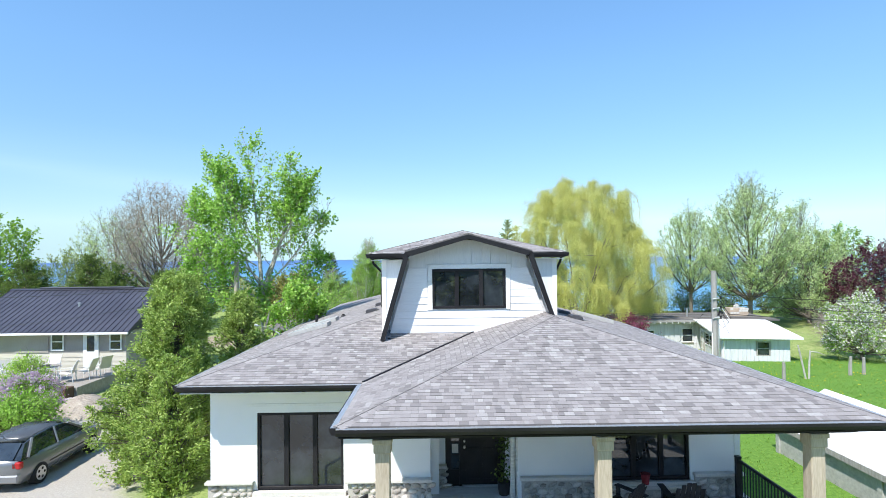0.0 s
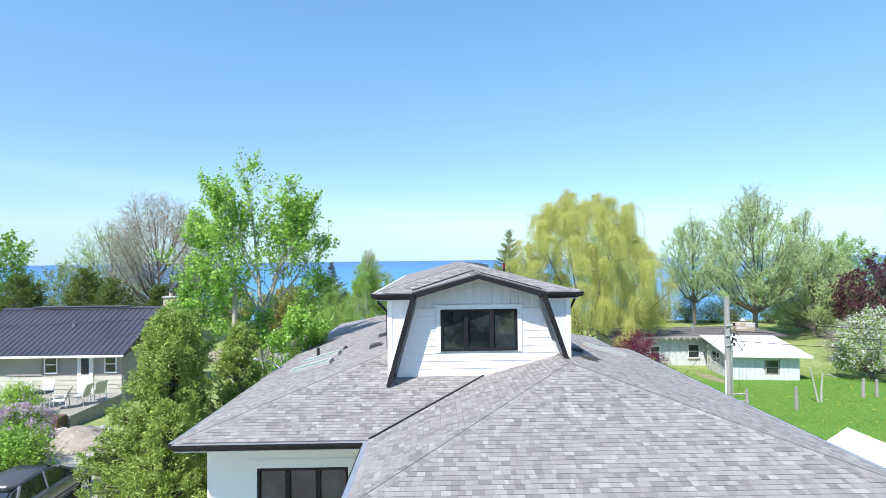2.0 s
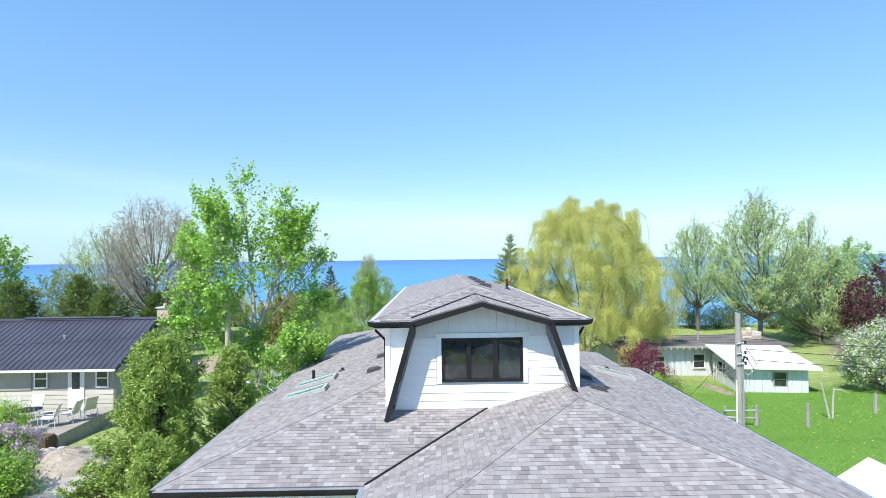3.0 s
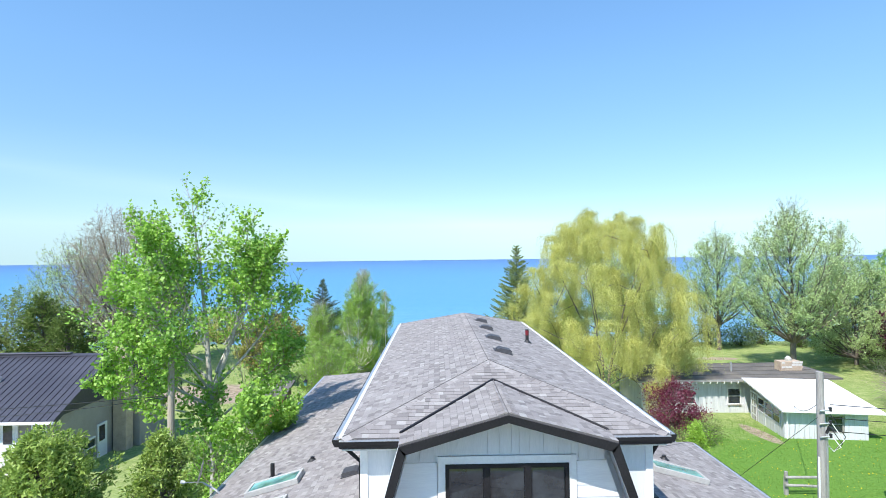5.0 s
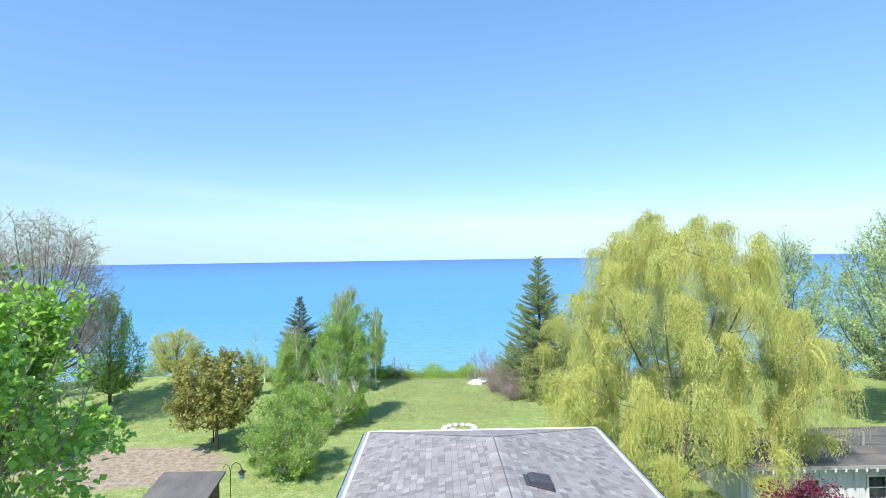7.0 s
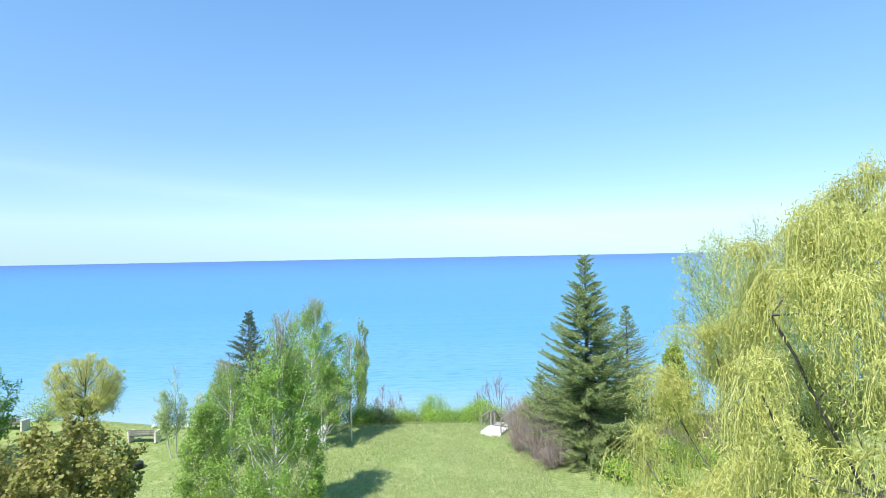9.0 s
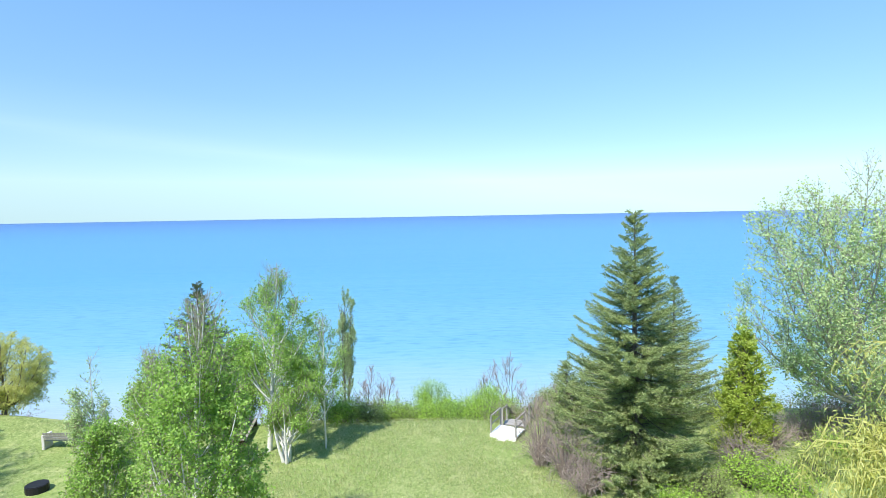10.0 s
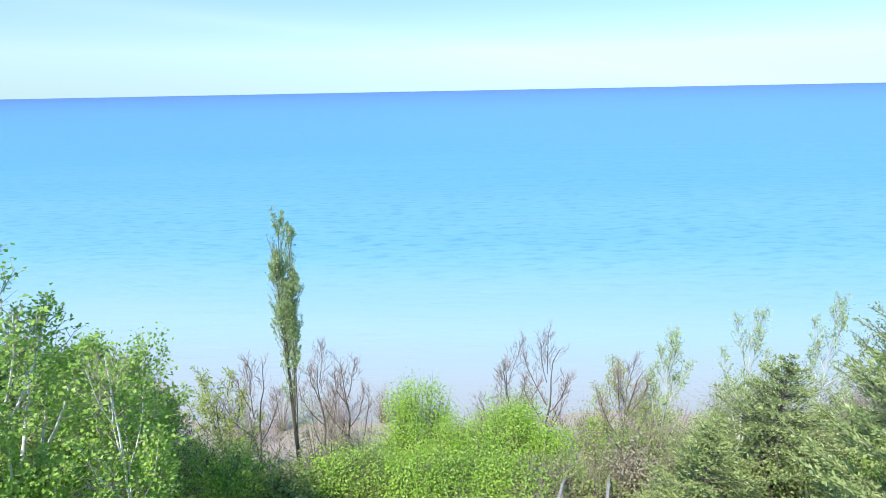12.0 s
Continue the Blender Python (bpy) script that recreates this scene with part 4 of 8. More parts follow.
vine_side = unit(np.cross(vine_way, np.array([0.3, 0.2, 1.0])))
vine_v = np.stack([vine_pos, vine_pos + vine_way * 0.04 + vine_side * 0.03, vine_pos + vine_way * 0.09, vine_pos + vine_way * 0.04 - vine_side * 0.03], 1).reshape(-1, 3)
part("vine_leaves", quads_mesh("vine_leaves", vine_v, np.arange(1680).reshape(-1, 4), L_DARK), None, vine_pot)

# upper storey walls: core, boards, window bay
part("upper_wall", boxed(UL, UR, UF, UB, E0 + 0.3, EU - 0.202), M_SHAKE, house, "white clad upper storey")
for x in (UL, UR):
    part("corner_board", boxed(x - 0.05 if x < 0 else x - 0.07, x + 0.07 if x < 0 else x + 0.05, UF - 0.025, UF + 0.1, E0 + 0.4, EU - 0.203), M_WHITEPAINT, house)
bay_foot = {-1: (-1.72, 4.02), 1: (2.72, 4.46)}


def bay_edge(z, sgn):
    """How far the window bay reaches to a side at a height."""
    x1, z1 = MX + sgn * (GH - 0.17), GK - 0.05
    x0, z0 = bay_foot[sgn][0] - sgn * 0.12, bay_foot[sgn][1]
    if z >= z1:
        return MX + sgn * max(0.0, (GZ - 0.1 - z) / SU) if z > z1 else x1
    return x0 + (x1 - x0) * (z - z0) / (z1 - z0)


outline = [(bay_edge(3.9, -1), 3.9), (bay_edge(4.2, 1), 3.9), (bay_edge(GK - 0.05, 1), GK - 0.05), (MX, GZ - 0.12), (bay_edge(GK - 0.05, -1), GK - 0.05)]
part("window_bay", prism(outline, "y", GY + 0.02, UF + 0.05), M_WHITE, house)
DW = (-0.43, 1.53, 4.77, 5.83)
z = 3.95
while z < 5.78:
    h = 0.19
    spans = [(bay_edge(z + h / 2, -1) + 0.0, bay_edge(z + h / 2, 1))]
    if z + h > DW[2] - 0.02 and z < DW[3] + 0.02:
        spans = [(spans[0][0], DW[0] - 0.13), (DW[1] + 0.13, spans[0][1])]
    for a, b in spans:
        rake = [a - bay_edge(z + h / 2, -1) < 0.001, bay_edge(z + h / 2, 1) - b < 0.001]
        ends = [(bay_edge(zz, -1) if rake[0] else a, bay_edge(zz, 1) if rake[1] else b) for zz in (z, z + h - 0.004)]
        bm = bmesh.new()
        v = [bm.verts.new((e[k], y, zz)) for k in (0, 1) for e, y, zz in ((ends[0], GY - 0.016, z), (ends[0], GY + 0.02, z), (ends[1], GY + 0.02, z + h - 0.004), (ends[1], GY - 0.002, z + h - 0.004))]
        for f in ((0, 1, 2, 3), (7, 6, 5, 4), (0, 4, 5, 1), (1, 5, 6, 2), (2, 6, 7, 3), (3, 7, 4, 0)):
            bm.faces.new([v[k] for k in f])
        part("siding_board", bm, M_SIDING, house)
    z += h
rng = random.Random(5)
x = bay_edge(5.9, -1) + 0.02
while x < bay_edge(5.9, 1) - 0.05:
    w = rng.uniform(0.12, 0.26)
    x2 = min(x + w, bay_edge(5.9, 1))
    t0 = min(GK - 0.06 + SU * (GH - abs(x - MX)), GZ - 0.14)
    t1 = min(GK - 0.06 + SU * (GH - abs(x2 - MX)), GZ - 0.14)
    lo0 = 5.96 if x2 > DW[0] - 0.13 and x < DW[1] + 0.13 else 5.86
    part("shake", prism([(x, lo0), (x2 - 0.004, lo0), (x2 - 0.004, t1), (x, t0)], "y", GY - rng.uniform(0.008, 0.014), GY + 0.02), M_SHAKE, house)
    x = x2
part("window_surround", boxed(DW[0] - 0.12, DW[0], GY - 0.03, GY + 0.02, DW[2] - 0.03, DW[3] + 0.12), M_WHITEPAINT, house)
part("window_surround", boxed(DW[1], DW[1] + 0.12, GY - 0.03, GY + 0.02, DW[2] - 0.03, DW[3] + 0.12), M_WHITEPAINT, house)
part("window_surround", boxed(DW[0], DW[1], GY - 0.034, GY + 0.02, DW[3], DW[3] + 0.12), M_WHITEPAINT, house)
bay_win = window_unit(DW[0], DW[1], GY - 0.045, DW[2], DW[3], 3, house, depth=0.06)
# black barge boards following the bent gable
for sgn in (-1, 1):
    kink = Vector((MX + sgn * GH, 0, GK - 0.01))
    apex = Vector((MX, 0, GZ - 0.01))
    foot = Vector((bay_foot[sgn][0] - sgn * -0.06, 0, bay_foot[sgn][1]))
    for nm, (p, q), wdt in (("barge_board", (apex, kink), 0.11), ("leg_board", (kink, foot), 0.11)):
        d = (q - p).normalized()
        inn = Vector((-d.z, 0, d.x))
        if inn.dot(Vector((MX, 0, 5.0)) - p) < 0:
            inn = -inn
        if nm == "barge_board":
            corners = [p, q, Vector((q.x - sgn * 0.08, 0, q.z - 0.12)), Vector((p.x, 0, p.z - wdt))]
        else:
            corners = [p, q, q + inn * wdt, Vector((p.x - sgn * 0.11, 0, p.z - 0.1))]
        part(nm, prism([(c.x, c.z) for c in corners], "y", GFY - 0.035, GFY - 0.002), M_BLACK, house, "black barge board")
        back = [p - inn * 0.0, q, q + inn * 0.05, p + inn * 0.05]
        part("overhang", prism([(c.x, c.z) for c in back], "y", GFY, UF + 0.1), M_SHAKE if nm == "leg_board" else M_WHITEPAINT, house)
# downpipes at the dormer corners
for sgn, x, w in ((-1, AX, UL), (1, BX, UR)):
    part("downpipe", piped([(x + sgn * -0.02, AY + 0.3, EU - 0.12), (x - sgn * 0.05, AY + 0.34, EU - 0.28), (w + sgn * 0.06, AY + 0.4, EU - 0.52), (w + sgn * 0.06, AY + 0.42, 4.8)], 0.035, 8), M_BLACK, house, "black downpipe elbow")


# roof fittings
def roof_vent(at, turn, tilt):
    v = thing("roof_vent", "low dark grey box roof vent", "vent", (0, 0, 0), 0, "roof vents")
    v.matrix_world = pose(*at, 0, 0, turn) @ pose(0, 0, 0, 0, tilt, 0)
    part("vent_flange", boxed(-0.22, 0.22, -0.19, 0.19, 0.0, 0.014), M_VENT, v)
    part("vent_hood", prism([(-0.16, 0.014), (0.18, 0.014), (0.19, 0.075), (0.15, 0.1), (-0.1, 0.085), (-0.16, 0.05)], "y", -0.16, 0.16), M_VENT, v)


def on_upper(x, y):
    return EU + SU * (BX - x) + 0.012


up_tilt = math.degrees(math.atan(SU))
for y in (18.5, 20.6, 22.7, 24.6):
    roof_vent((1.02, y, on_upper(1.02, y)), 0, up_tilt)
for x, y in ((-2.45, 17.7), (-2.4, 20.0)):
    roof_vent((x, y, lo_z(x - XL) + 0.012), 180, up_tilt)
for x, y in ((3.55, 15.0), (3.5, 16.2)):
    roof_vent((x, y, lo_z(XR - x) + 0.012), 0, up_tilt)


def vent_pipe(at, h, red=False):
    p = thing("vent_pipe", "black plumbing vent pipe with a flashing boot", "pipe", at, 0, "vent pipes")
    part("pipe_stack", piped([(0, 0, -0.05), (0, 0, h)], 0.05, 10), M_PLASTIC, p)
    part("boot", piped([(0, 0, -0.03), (0, 0, 0.06)], [0.14, 0.06], 10), M_PLASTIC, p)
    if red:
        part("pipe_band", piped([(0, 0, h - 0.17), (0, 0, h - 0.03)], 0.053, 10), M_REDPIPE, p, "dark red band")


vent_pipe((2.16, 21.8, on_upper(2.16, 21.8)), 0.38, True)
vent_pipe((-4.55, 18.9, lo_z(-4.55 - XL)), 0.36)
vent_pipe((-3.7, 19.4, lo_z(-3.7 - XL)), 0.1)
vent_pipe((5.15, 19.3, lo_z(XR - 5.15)), 0.1)


def skylight(at, turn, w, l):
    s = thing("skylight", "flat skylight with green tinted glass and dark frame", "skylight", (0, 0, 0), 0, "skylights")
    s.matrix_world = pose(*at, 0, 0, turn) @ pose(0, 0, 0, 0, up_tilt, 0)
    for a in ((-l / 2, l / 2, -w / 2, -w / 2 + 0.07), (-l / 2, l / 2, w / 2 - 0.07, w / 2), (-l / 2, -l / 2 + 0.07, -w / 2 + 0.07, w / 2 - 0.07), (l / 2 - 0.07, l / 2, -w / 2 + 0.07, w / 2 - 0.07)):
        part("curb", boxed(*a, 0.0, 0.12, bevel=0.006), M_CONCRETE, s, "grey metal curb")
    part("glass_pane", boxed(-l / 2 + 0.07, l / 2 - 0.07, -w / 2 + 0.07, w / 2 - 0.07, 0.08, 0.1), M_SKYGLASS, s)


for x, y in ((-4.3, 16.9), (-4.3, 18.3)):
    skylight((x, y, lo_z(x - XL) + 0.01), 180, 0.62, 1.25)
skylight((5.0, 18.3, lo_z(XR - 5.0) + 0.01), 0, 0.62, 1.3)
# satellite dish at the left eave
dish = thing("satellite_dish", "grey satellite dish on a bent bracket at the eave", "dish", (-5.8, 18.9, 3.42))
part("bracket", piped([(0, 0, 0), (-0.1, 0, 0.12), (-0.42, 0, 0.3)], 0.022, 6), M_GALV, dish)
bm = bmesh.new()
rings = []
for r, d in ((0.06, 0.0), (0.2, 0.015), (0.32, 0.045)):
    rings.append([bm.verts.new((d * 1.0, r * math.cos(t) * 0.9, r * math.sin(t))) for t in (2 * math.pi * j / 20 for j in range(20))])
for r0_, r1_ in zip(rings, rings[1:]):
    for j in range(20):
        bm.faces.new((r0_[j], r0_[(j + 1) % 20], r1_[(j + 1) % 20], r1_[j]))
bm.faces.new(rings[0])
bmesh.ops.solidify(bm, geom=bm.faces[:], thickness=0.012)
refl = part("reflector", bm, M_CONCRETE, dish)
refl.matrix_local = pose(-0.45, 0, 0.55, 0, -15, 200)
part("feed_arm", piped([(-0.42, 0, 0.32), (-0.75, -0.25, 0.42)], 0.014, 6), M_GALV, dish)
part("feed_horn", piped([(-0.75, -0.25, 0.42), (-0.82, -0.3, 0.46)], 0.04, 8), M_WHITEPAINT, dish)


# ---------- trees ----------
def leaf_quads(pos, along, size, width, rng, droop=0.0, face=None):
    """A kite-shaped, slightly folded leaf at each place, pointing along."""
    n = len(pos)
    along = unit(along)
    turn = unit(rng.normal(size=(n, 3)))
    if face is not None:
        turn = unit(turn * 0.75 + unit(face))
    side = unit(np.cross(along, turn))
    up = np.cross(side, along)
    s = (size * rng.uniform(0.65, 1.25, n))[:, None]
    w = s * width
    fold = up * s * rng.uniform(-0.12, 0.2, n)[:, None]
    a = pos
    b = pos + along * s * 0.45 + side * w * 0.5 + fold
    c = pos + along * s - np.array([0, 0, 1.0]) * s * droop
    d = pos + along * s * 0.45 - side * w * 0.5 + fold
    v = np.stack([a, b, c, d], 1).reshape(-1, 3)
    return v, np.arange(4 * n).reshape(-1, 4)


def segments_mesh(name, p0, p1, r0, r1, mat, sides=5):
    """Tapered bars from p0 to p1."""
    d = unit(p1 - p0)
    ref = np.where(np.abs(d[:, 2:3]) < 0.9, np.array([[0.0, 0.0, 1.0]]), np.array([[1.0, 0.0, 0.0]]))
    a = unit(np.cross(d, ref))
    b = np.cross(d, a)
    t = np.arange(sides) * 2 * np.pi / sides
    ring = a[:, None] * np.cos(t)[None, :, None] + b[:, None] * np.sin(t)[None, :, None]
    v0 = p0[:, None] + ring * r0[:, None, None]
    v1 = p1[:, None] + ring * r1[:, None, None]
    v = np.concatenate([v0, v1], 1).reshape(-1, 3)
    k, j = np.arange(len(p0))[:, None] * 2 * sides, np.arange(sides)[None]
    q = np.stack([k + j, k + (j + 1) % sides, k + sides + (j + 1) % sides, k + sides + j], -1).reshape(-1, 4)
    return quads_mesh(name, v, q, mat)


def grow(stems, tips, lean=0.55, wiggle=0.035, rng=None):
    """Nodes, parents: each tip joins the nearest branch that lies below and inside it."""
    nodes, parent, paths = [], [], []
    for line in stems:
        last = -1
        for k, p in enumerate(line):
            nodes.append(np.array(p, dtype=float))
            parent.append(last)
            last = len(nodes) - 1
    axis = np.array(stems[0])
    mid = axis.mean(0)
    order = np.argsort(np.linalg.norm((tips - mid) * (1, 1, 0.6), axis=1))
    for i in order:
        t = tips[i]
        a = np.array(nodes)
        d = t - a
        dist = np.linalg.norm(d, axis=1)
        cost = dist + lean * np.clip(dist - d[:, 2] * 1.4, 0, None)
        cost[dist < 0.05] = 1e9
        j = int(np.argmin(cost))
        steps = max(1, int(dist[j] / 0.7))
        last = j
        path = [a[j]]
        for k in range(1, steps + 1):
            f = k / steps
            p = a[j] + d[j] * f
            p = p + np.array([0, 0, -0.1 * dist[j] * f * (1 - f)]) + (rng.normal(size=3) * wiggle * dist[j] * (f * (1 - f) * 2))
            nodes.append(p)
            path.append(p)
            parent.append(last)
            last = len(nodes) - 1
        path, g = np.array(path), np.linspace(0, 1, len(path))
        paths.append(np.stack([np.interp(np.linspace(0, 1, 9), g, path[:, c]) for c in range(3)], 1))
    return np.array(nodes), np.array(parent), np.array(paths)


def thickness(nodes, parent, twig, power=2.2):
    r = np.zeros(len(nodes))
    kids = np.bincount(parent[parent >= 0], minlength=len(nodes))
    area = np.where(kids == 0, twig ** power, 0.0)
    for i in range(len(nodes) - 1, -1, -1):
        if parent[i] >= 0:
            area[parent[i]] += area[i]
    return area ** (1 / power)


def crown_tips(n, base, radius, rng, shape, hollow=0.45):
    """Places in a crown: shape(h) gives the reach at a share h of its height."""
    out = []
    z0, z1 = base
    while len(out) < n:
        h = rng.uniform()
        reach = shape(h) * radius
        a = rng.uniform(0, 2 * np.pi)
        r = reach * math.sqrt(rng.uniform(hollow ** 2, 1)) * (0.82 + 0.22 * math.sin(3 * a + 7 * h))
        if rng.uniform() < (0.25 + 0.75 * reach / max(radius, 1e-6)):
            out.append((r * math.cos(a), r * math.sin(a), z0 + (z1 - z0) * h))
    return np.array(out)


def round_top(h):
    return max(0.05, math.sqrt(max(0.0, 1 - (2 * h - 0.86) ** 2 / 1.3)))


def egg(h):
    return max(0.06, math.sin(math.pi * min(1, 0.14 + 0.86 * h) ** 0.8) ** 0.7)


def spire(h):
    return max(0.05, (1 - h) ** 0.75)


def curve_at(lines, s):
    """Place and heading on each curve at its share s (one share for each curve)."""
    m = lines.shape[1] - 1
    k = np.clip((s * m).astype(int), 0, m - 1)
    f = (s * m - k)[:, None]
    i = np.arange(len(lines))
    a, b = lines[i, k], lines[i, k + 1]
    return a + (b - a) * f, unit(b - a)


def shoots(rng, lines, count, s0, s1, angle, length, lift, m=5, wiggle=0.04, taper=0.65):
    """Side shoots: count on every parent curve, turned off its heading, bending up (or down) by lift."""
    n = len(lines) * count
    parent = np.repeat(np.arange(len(lines)), count)
    j = np.tile(np.arange(count), len(lines))
    s = np.clip(s0 + (s1 - s0) * (j + rng.uniform(0, 1, n)) / count, 0, 0.995)
    p, d = curve_at(lines[parent], s)
    ref = unit(np.cross(d, np.array([0.13, 0.21, 1.0])))
    other = np.cross(d, ref)
    a = j * 2.4 + rng.uniform(0, 6.28, len(lines))[parent] + rng.normal(size=n) * 0.4
    side = ref * np.cos(a)[:, None] + other * np.sin(a)[:, None]
    ang = (np.radians(angle) * rng.uniform(0.7, 1.25, n))[:, None]
    way = d * np.cos(ang) + side * np.sin(ang)
    ln = (np.asarray(length)[parent] if np.ndim(length) else np.full(n, length)) * (1.15 - taper * (s - s0) / (s1 - s0)) * rng.uniform(0.65, 1.25, n)
    f = np.linspace(0, 1, m)
    out = p[:, None] + way[:, None] * (ln[:, None] * f)[..., None]
    out[:, :, 2] += lift * ln[:, None] * f[None] ** 2
    out += rng.normal(size=out.shape) * (wiggle * ln[:, None] * f[None])[..., None] * 0.5
    return out, ln


def bars(name, lines, r0, r1, mat, sides):
    """Tapered bars along curves; r0 and r1 for each curve."""
    m = lines.shape[1] - 1
    f = np.linspace(0, 1, m + 1)
    r = np.asarray(r0)[:, None] * (1 - f) + np.asarray(r1)[:, None] * f
    return segments_mesh(name, lines[:, :-1].reshape(-1, 3), lines[:, 1:].reshape(-1, 3), r[:, :-1].ravel(), r[:, 1:].ravel(), mat, sides)


def tree(label, category, at, height, radius, leaf_mat, bark, seed, clear=0.3, leaves=12000, size=0.1, shape=egg, limbs=None, subs=9, twigs=6, angle=52, lift=0.3,
         rise=0.8, lead=0.97, stems=1, width=0.65, droop=0.15, lean=(0, 0), name="tree", group="", upward=0.2, trunk_r=None, extra=None, sprigs=0, centres=None, jitter=0.09, twig_mat=None, twig=0.3, bare_top=0.0, thick=0.005):
    """A tree at a place on the ground: trunk, limbs, boughs and twigs, with single leaves along the twigs."""
    rng = np.random.default_rng(seed)
    x, y = at
    ob = thing(name, label, category, (x, y, ground_z(x, y)), 0, group)
    m = 13
    f = np.linspace(0, 1, m)
    trunks = []
    for s in range(stems):
        a = 2 * np.pi * s / stems + rng.uniform(0, 1)
        way = np.array([math.cos(a), math.sin(a)])
        spread = radius * 0.42 * rng.uniform(0.7, 1.2) if stems > 1 else 0.0
        top = height * lead * (1.0 if s == 0 else rng.uniform(0.75, 0.98))
        p = np.zeros((m, 3))
        p[:, :2] = way * (0.1 * (stems > 1) + spread * f[:, None] ** 0.9) + np.array(lean) * f[:, None]
        p[:, :2] += np.cumsum(rng.normal(size=(m, 2)), 0) * 0.006 * height * (f * (1 - 0.5 * f))[:, None]
        p[:, 2] = top * f - 0.12 * (f == 0)
        trunks.append(p)
    trunks = np.array(trunks)
    tr = trunk_r or 0.011 * height + 0.03
    tr = tr / (1.0 if stems == 1 else 1.35)
    # limbs reach for places on the crown's outline
    limbs = limbs or int(8 + height * 1.7)
    if centres:
        tips = np.array([(a, rng.uniform(-0.6, 0.6) * radius * (1 - 0.6 * h / height), h) for a, h in centres])
    else:
        h = (np.arange(limbs) + rng.uniform(0, 1, limbs)) / limbs * 0.94
        a = np.arange(limbs) * 2.4 + rng.normal(size=limbs) * 0.35
        reach = radius * np.array([shape(k) for k in h]) * rng.uniform(0.62, 1.05, limbs) * 0.86
        z = height * (clear + (1 - clear) * h)
        tips = np.stack([reach * np.cos(a) + lean[0] * z / height, reach * np.sin(a) + lean[1] * z / height, z], 1)
    nodes, parent, lines = grow([list(t) for t in trunks], tips, lean=rise * 0.6, wiggle=0.05, rng=rng)
    ln = np.linalg.norm(lines[:, -1] - lines[:, 0], axis=1)
    r = thickness(nodes, parent, 0.012)
    r = r * np.where(r > 0.012, (tr / r.max() - 1) * np.clip(r / r.max(), 0, 1) ** 0.5 + 1, 1)
    r = np.clip(r, 0.009, tr)
    tops = np.stack([np.stack([np.interp(np.linspace(0.55, 1, 9), f, t[:, k]) for k in range(3)], 1) for t in trunks])
    parents = np.concatenate([lines, tops])
    plen = np.concatenate([np.clip(ln * 0.5, radius * 0.3, radius * 0.48), np.full(stems, height * 0.13)])
    boughs, bl = shoots(rng, parents, subs, 0.1, 1.0, angle, plen, lift, 4)
    fine, fl = shoots(rng, boughs, twigs, 0.15, 1.0, angle * 0.85, np.clip(bl * 0.45, twig * 0.7, twig * 2.4), lift, 4)
    k = np.where(parent >= 0)[0]
    p0, p1 = nodes[parent[k]], nodes[k]
    ra, rb = np.minimum(r[parent[k]], r[k] * 1.4), r[k]
    me = segments_mesh("trunk", p0 - unit(p1 - p0) * 0.02, p1, ra, rb, bark, 6)
    me.polygons.foreach_set("use_smooth", np.ones(len(me.polygons), dtype=bool))
    part("trunk", me, None, ob)
    part("branchwork", bars("branchwork", boughs, np.clip(bl * 0.008 + 0.002, 0.003, 0.03), np.full(len(bl), 0.003), twig_mat or bark, 3), None, ob)
    tw = fine[:, ::3] if not sprigs else fine
    part("twig_spray", bars("twig_spray", tw, np.full(len(fl), thick), np.full(len(fl), thick * 0.5), twig_mat or bark, 3), None, ob)
    if sprigs:
        small, sl = shoots(rng, fine, sprigs, 0.1, 1.0, 42, np.clip(fl * 0.55, 0.18, 0.6), lift, 2)
        part("twig_haze", bars("twig_haze", small, np.full(len(sl), thick * 0.8), np.full(len(sl), thick * 0.4), twig_mat or bark, 3), None, ob)
    if leaf_mat is not None:
        i = rng.integers(0, len(fine), leaves)
        if bare_top:
            keep = fine[i, 0, 2] < height * (1 - bare_top * rng.uniform(0.3, 1, leaves))
            i = i[keep]
        c, d = curve_at(fine[i], rng.uniform(0.1, 1.0, len(i)))
        pos = c + rng.normal(size=c.shape) * jitter
        along = d * 0.5 + rng.normal(size=c.shape) * 0.7 + np.array([0, 0, upward])
        face = unit(pos - np.array([lean[0] * 0.6, lean[1] * 0.6, height * 0.5])) + np.array([0, 0, 0.5])
        v, q = leaf_quads(pos, along, size, width, rng, droop, face)
        part("crown", quads_mesh("crown", v, q, leaf_mat), None, ob)
    if extra:
        mat2, n2, size2 = extra
        i = rng.integers(0, len(fine), n2)
        c, d = curve_at(fine[i], rng.uniform(0.3, 1.0, n2))
        v, q = leaf_quads(c + rng.normal(size=c.shape) * jitter * 1.2, rng.normal(size=(n2, 3)), size2, 0.9, rng)
        part("blossom", quads_mesh("blossom", v, q, mat2), None, ob)
    return ob


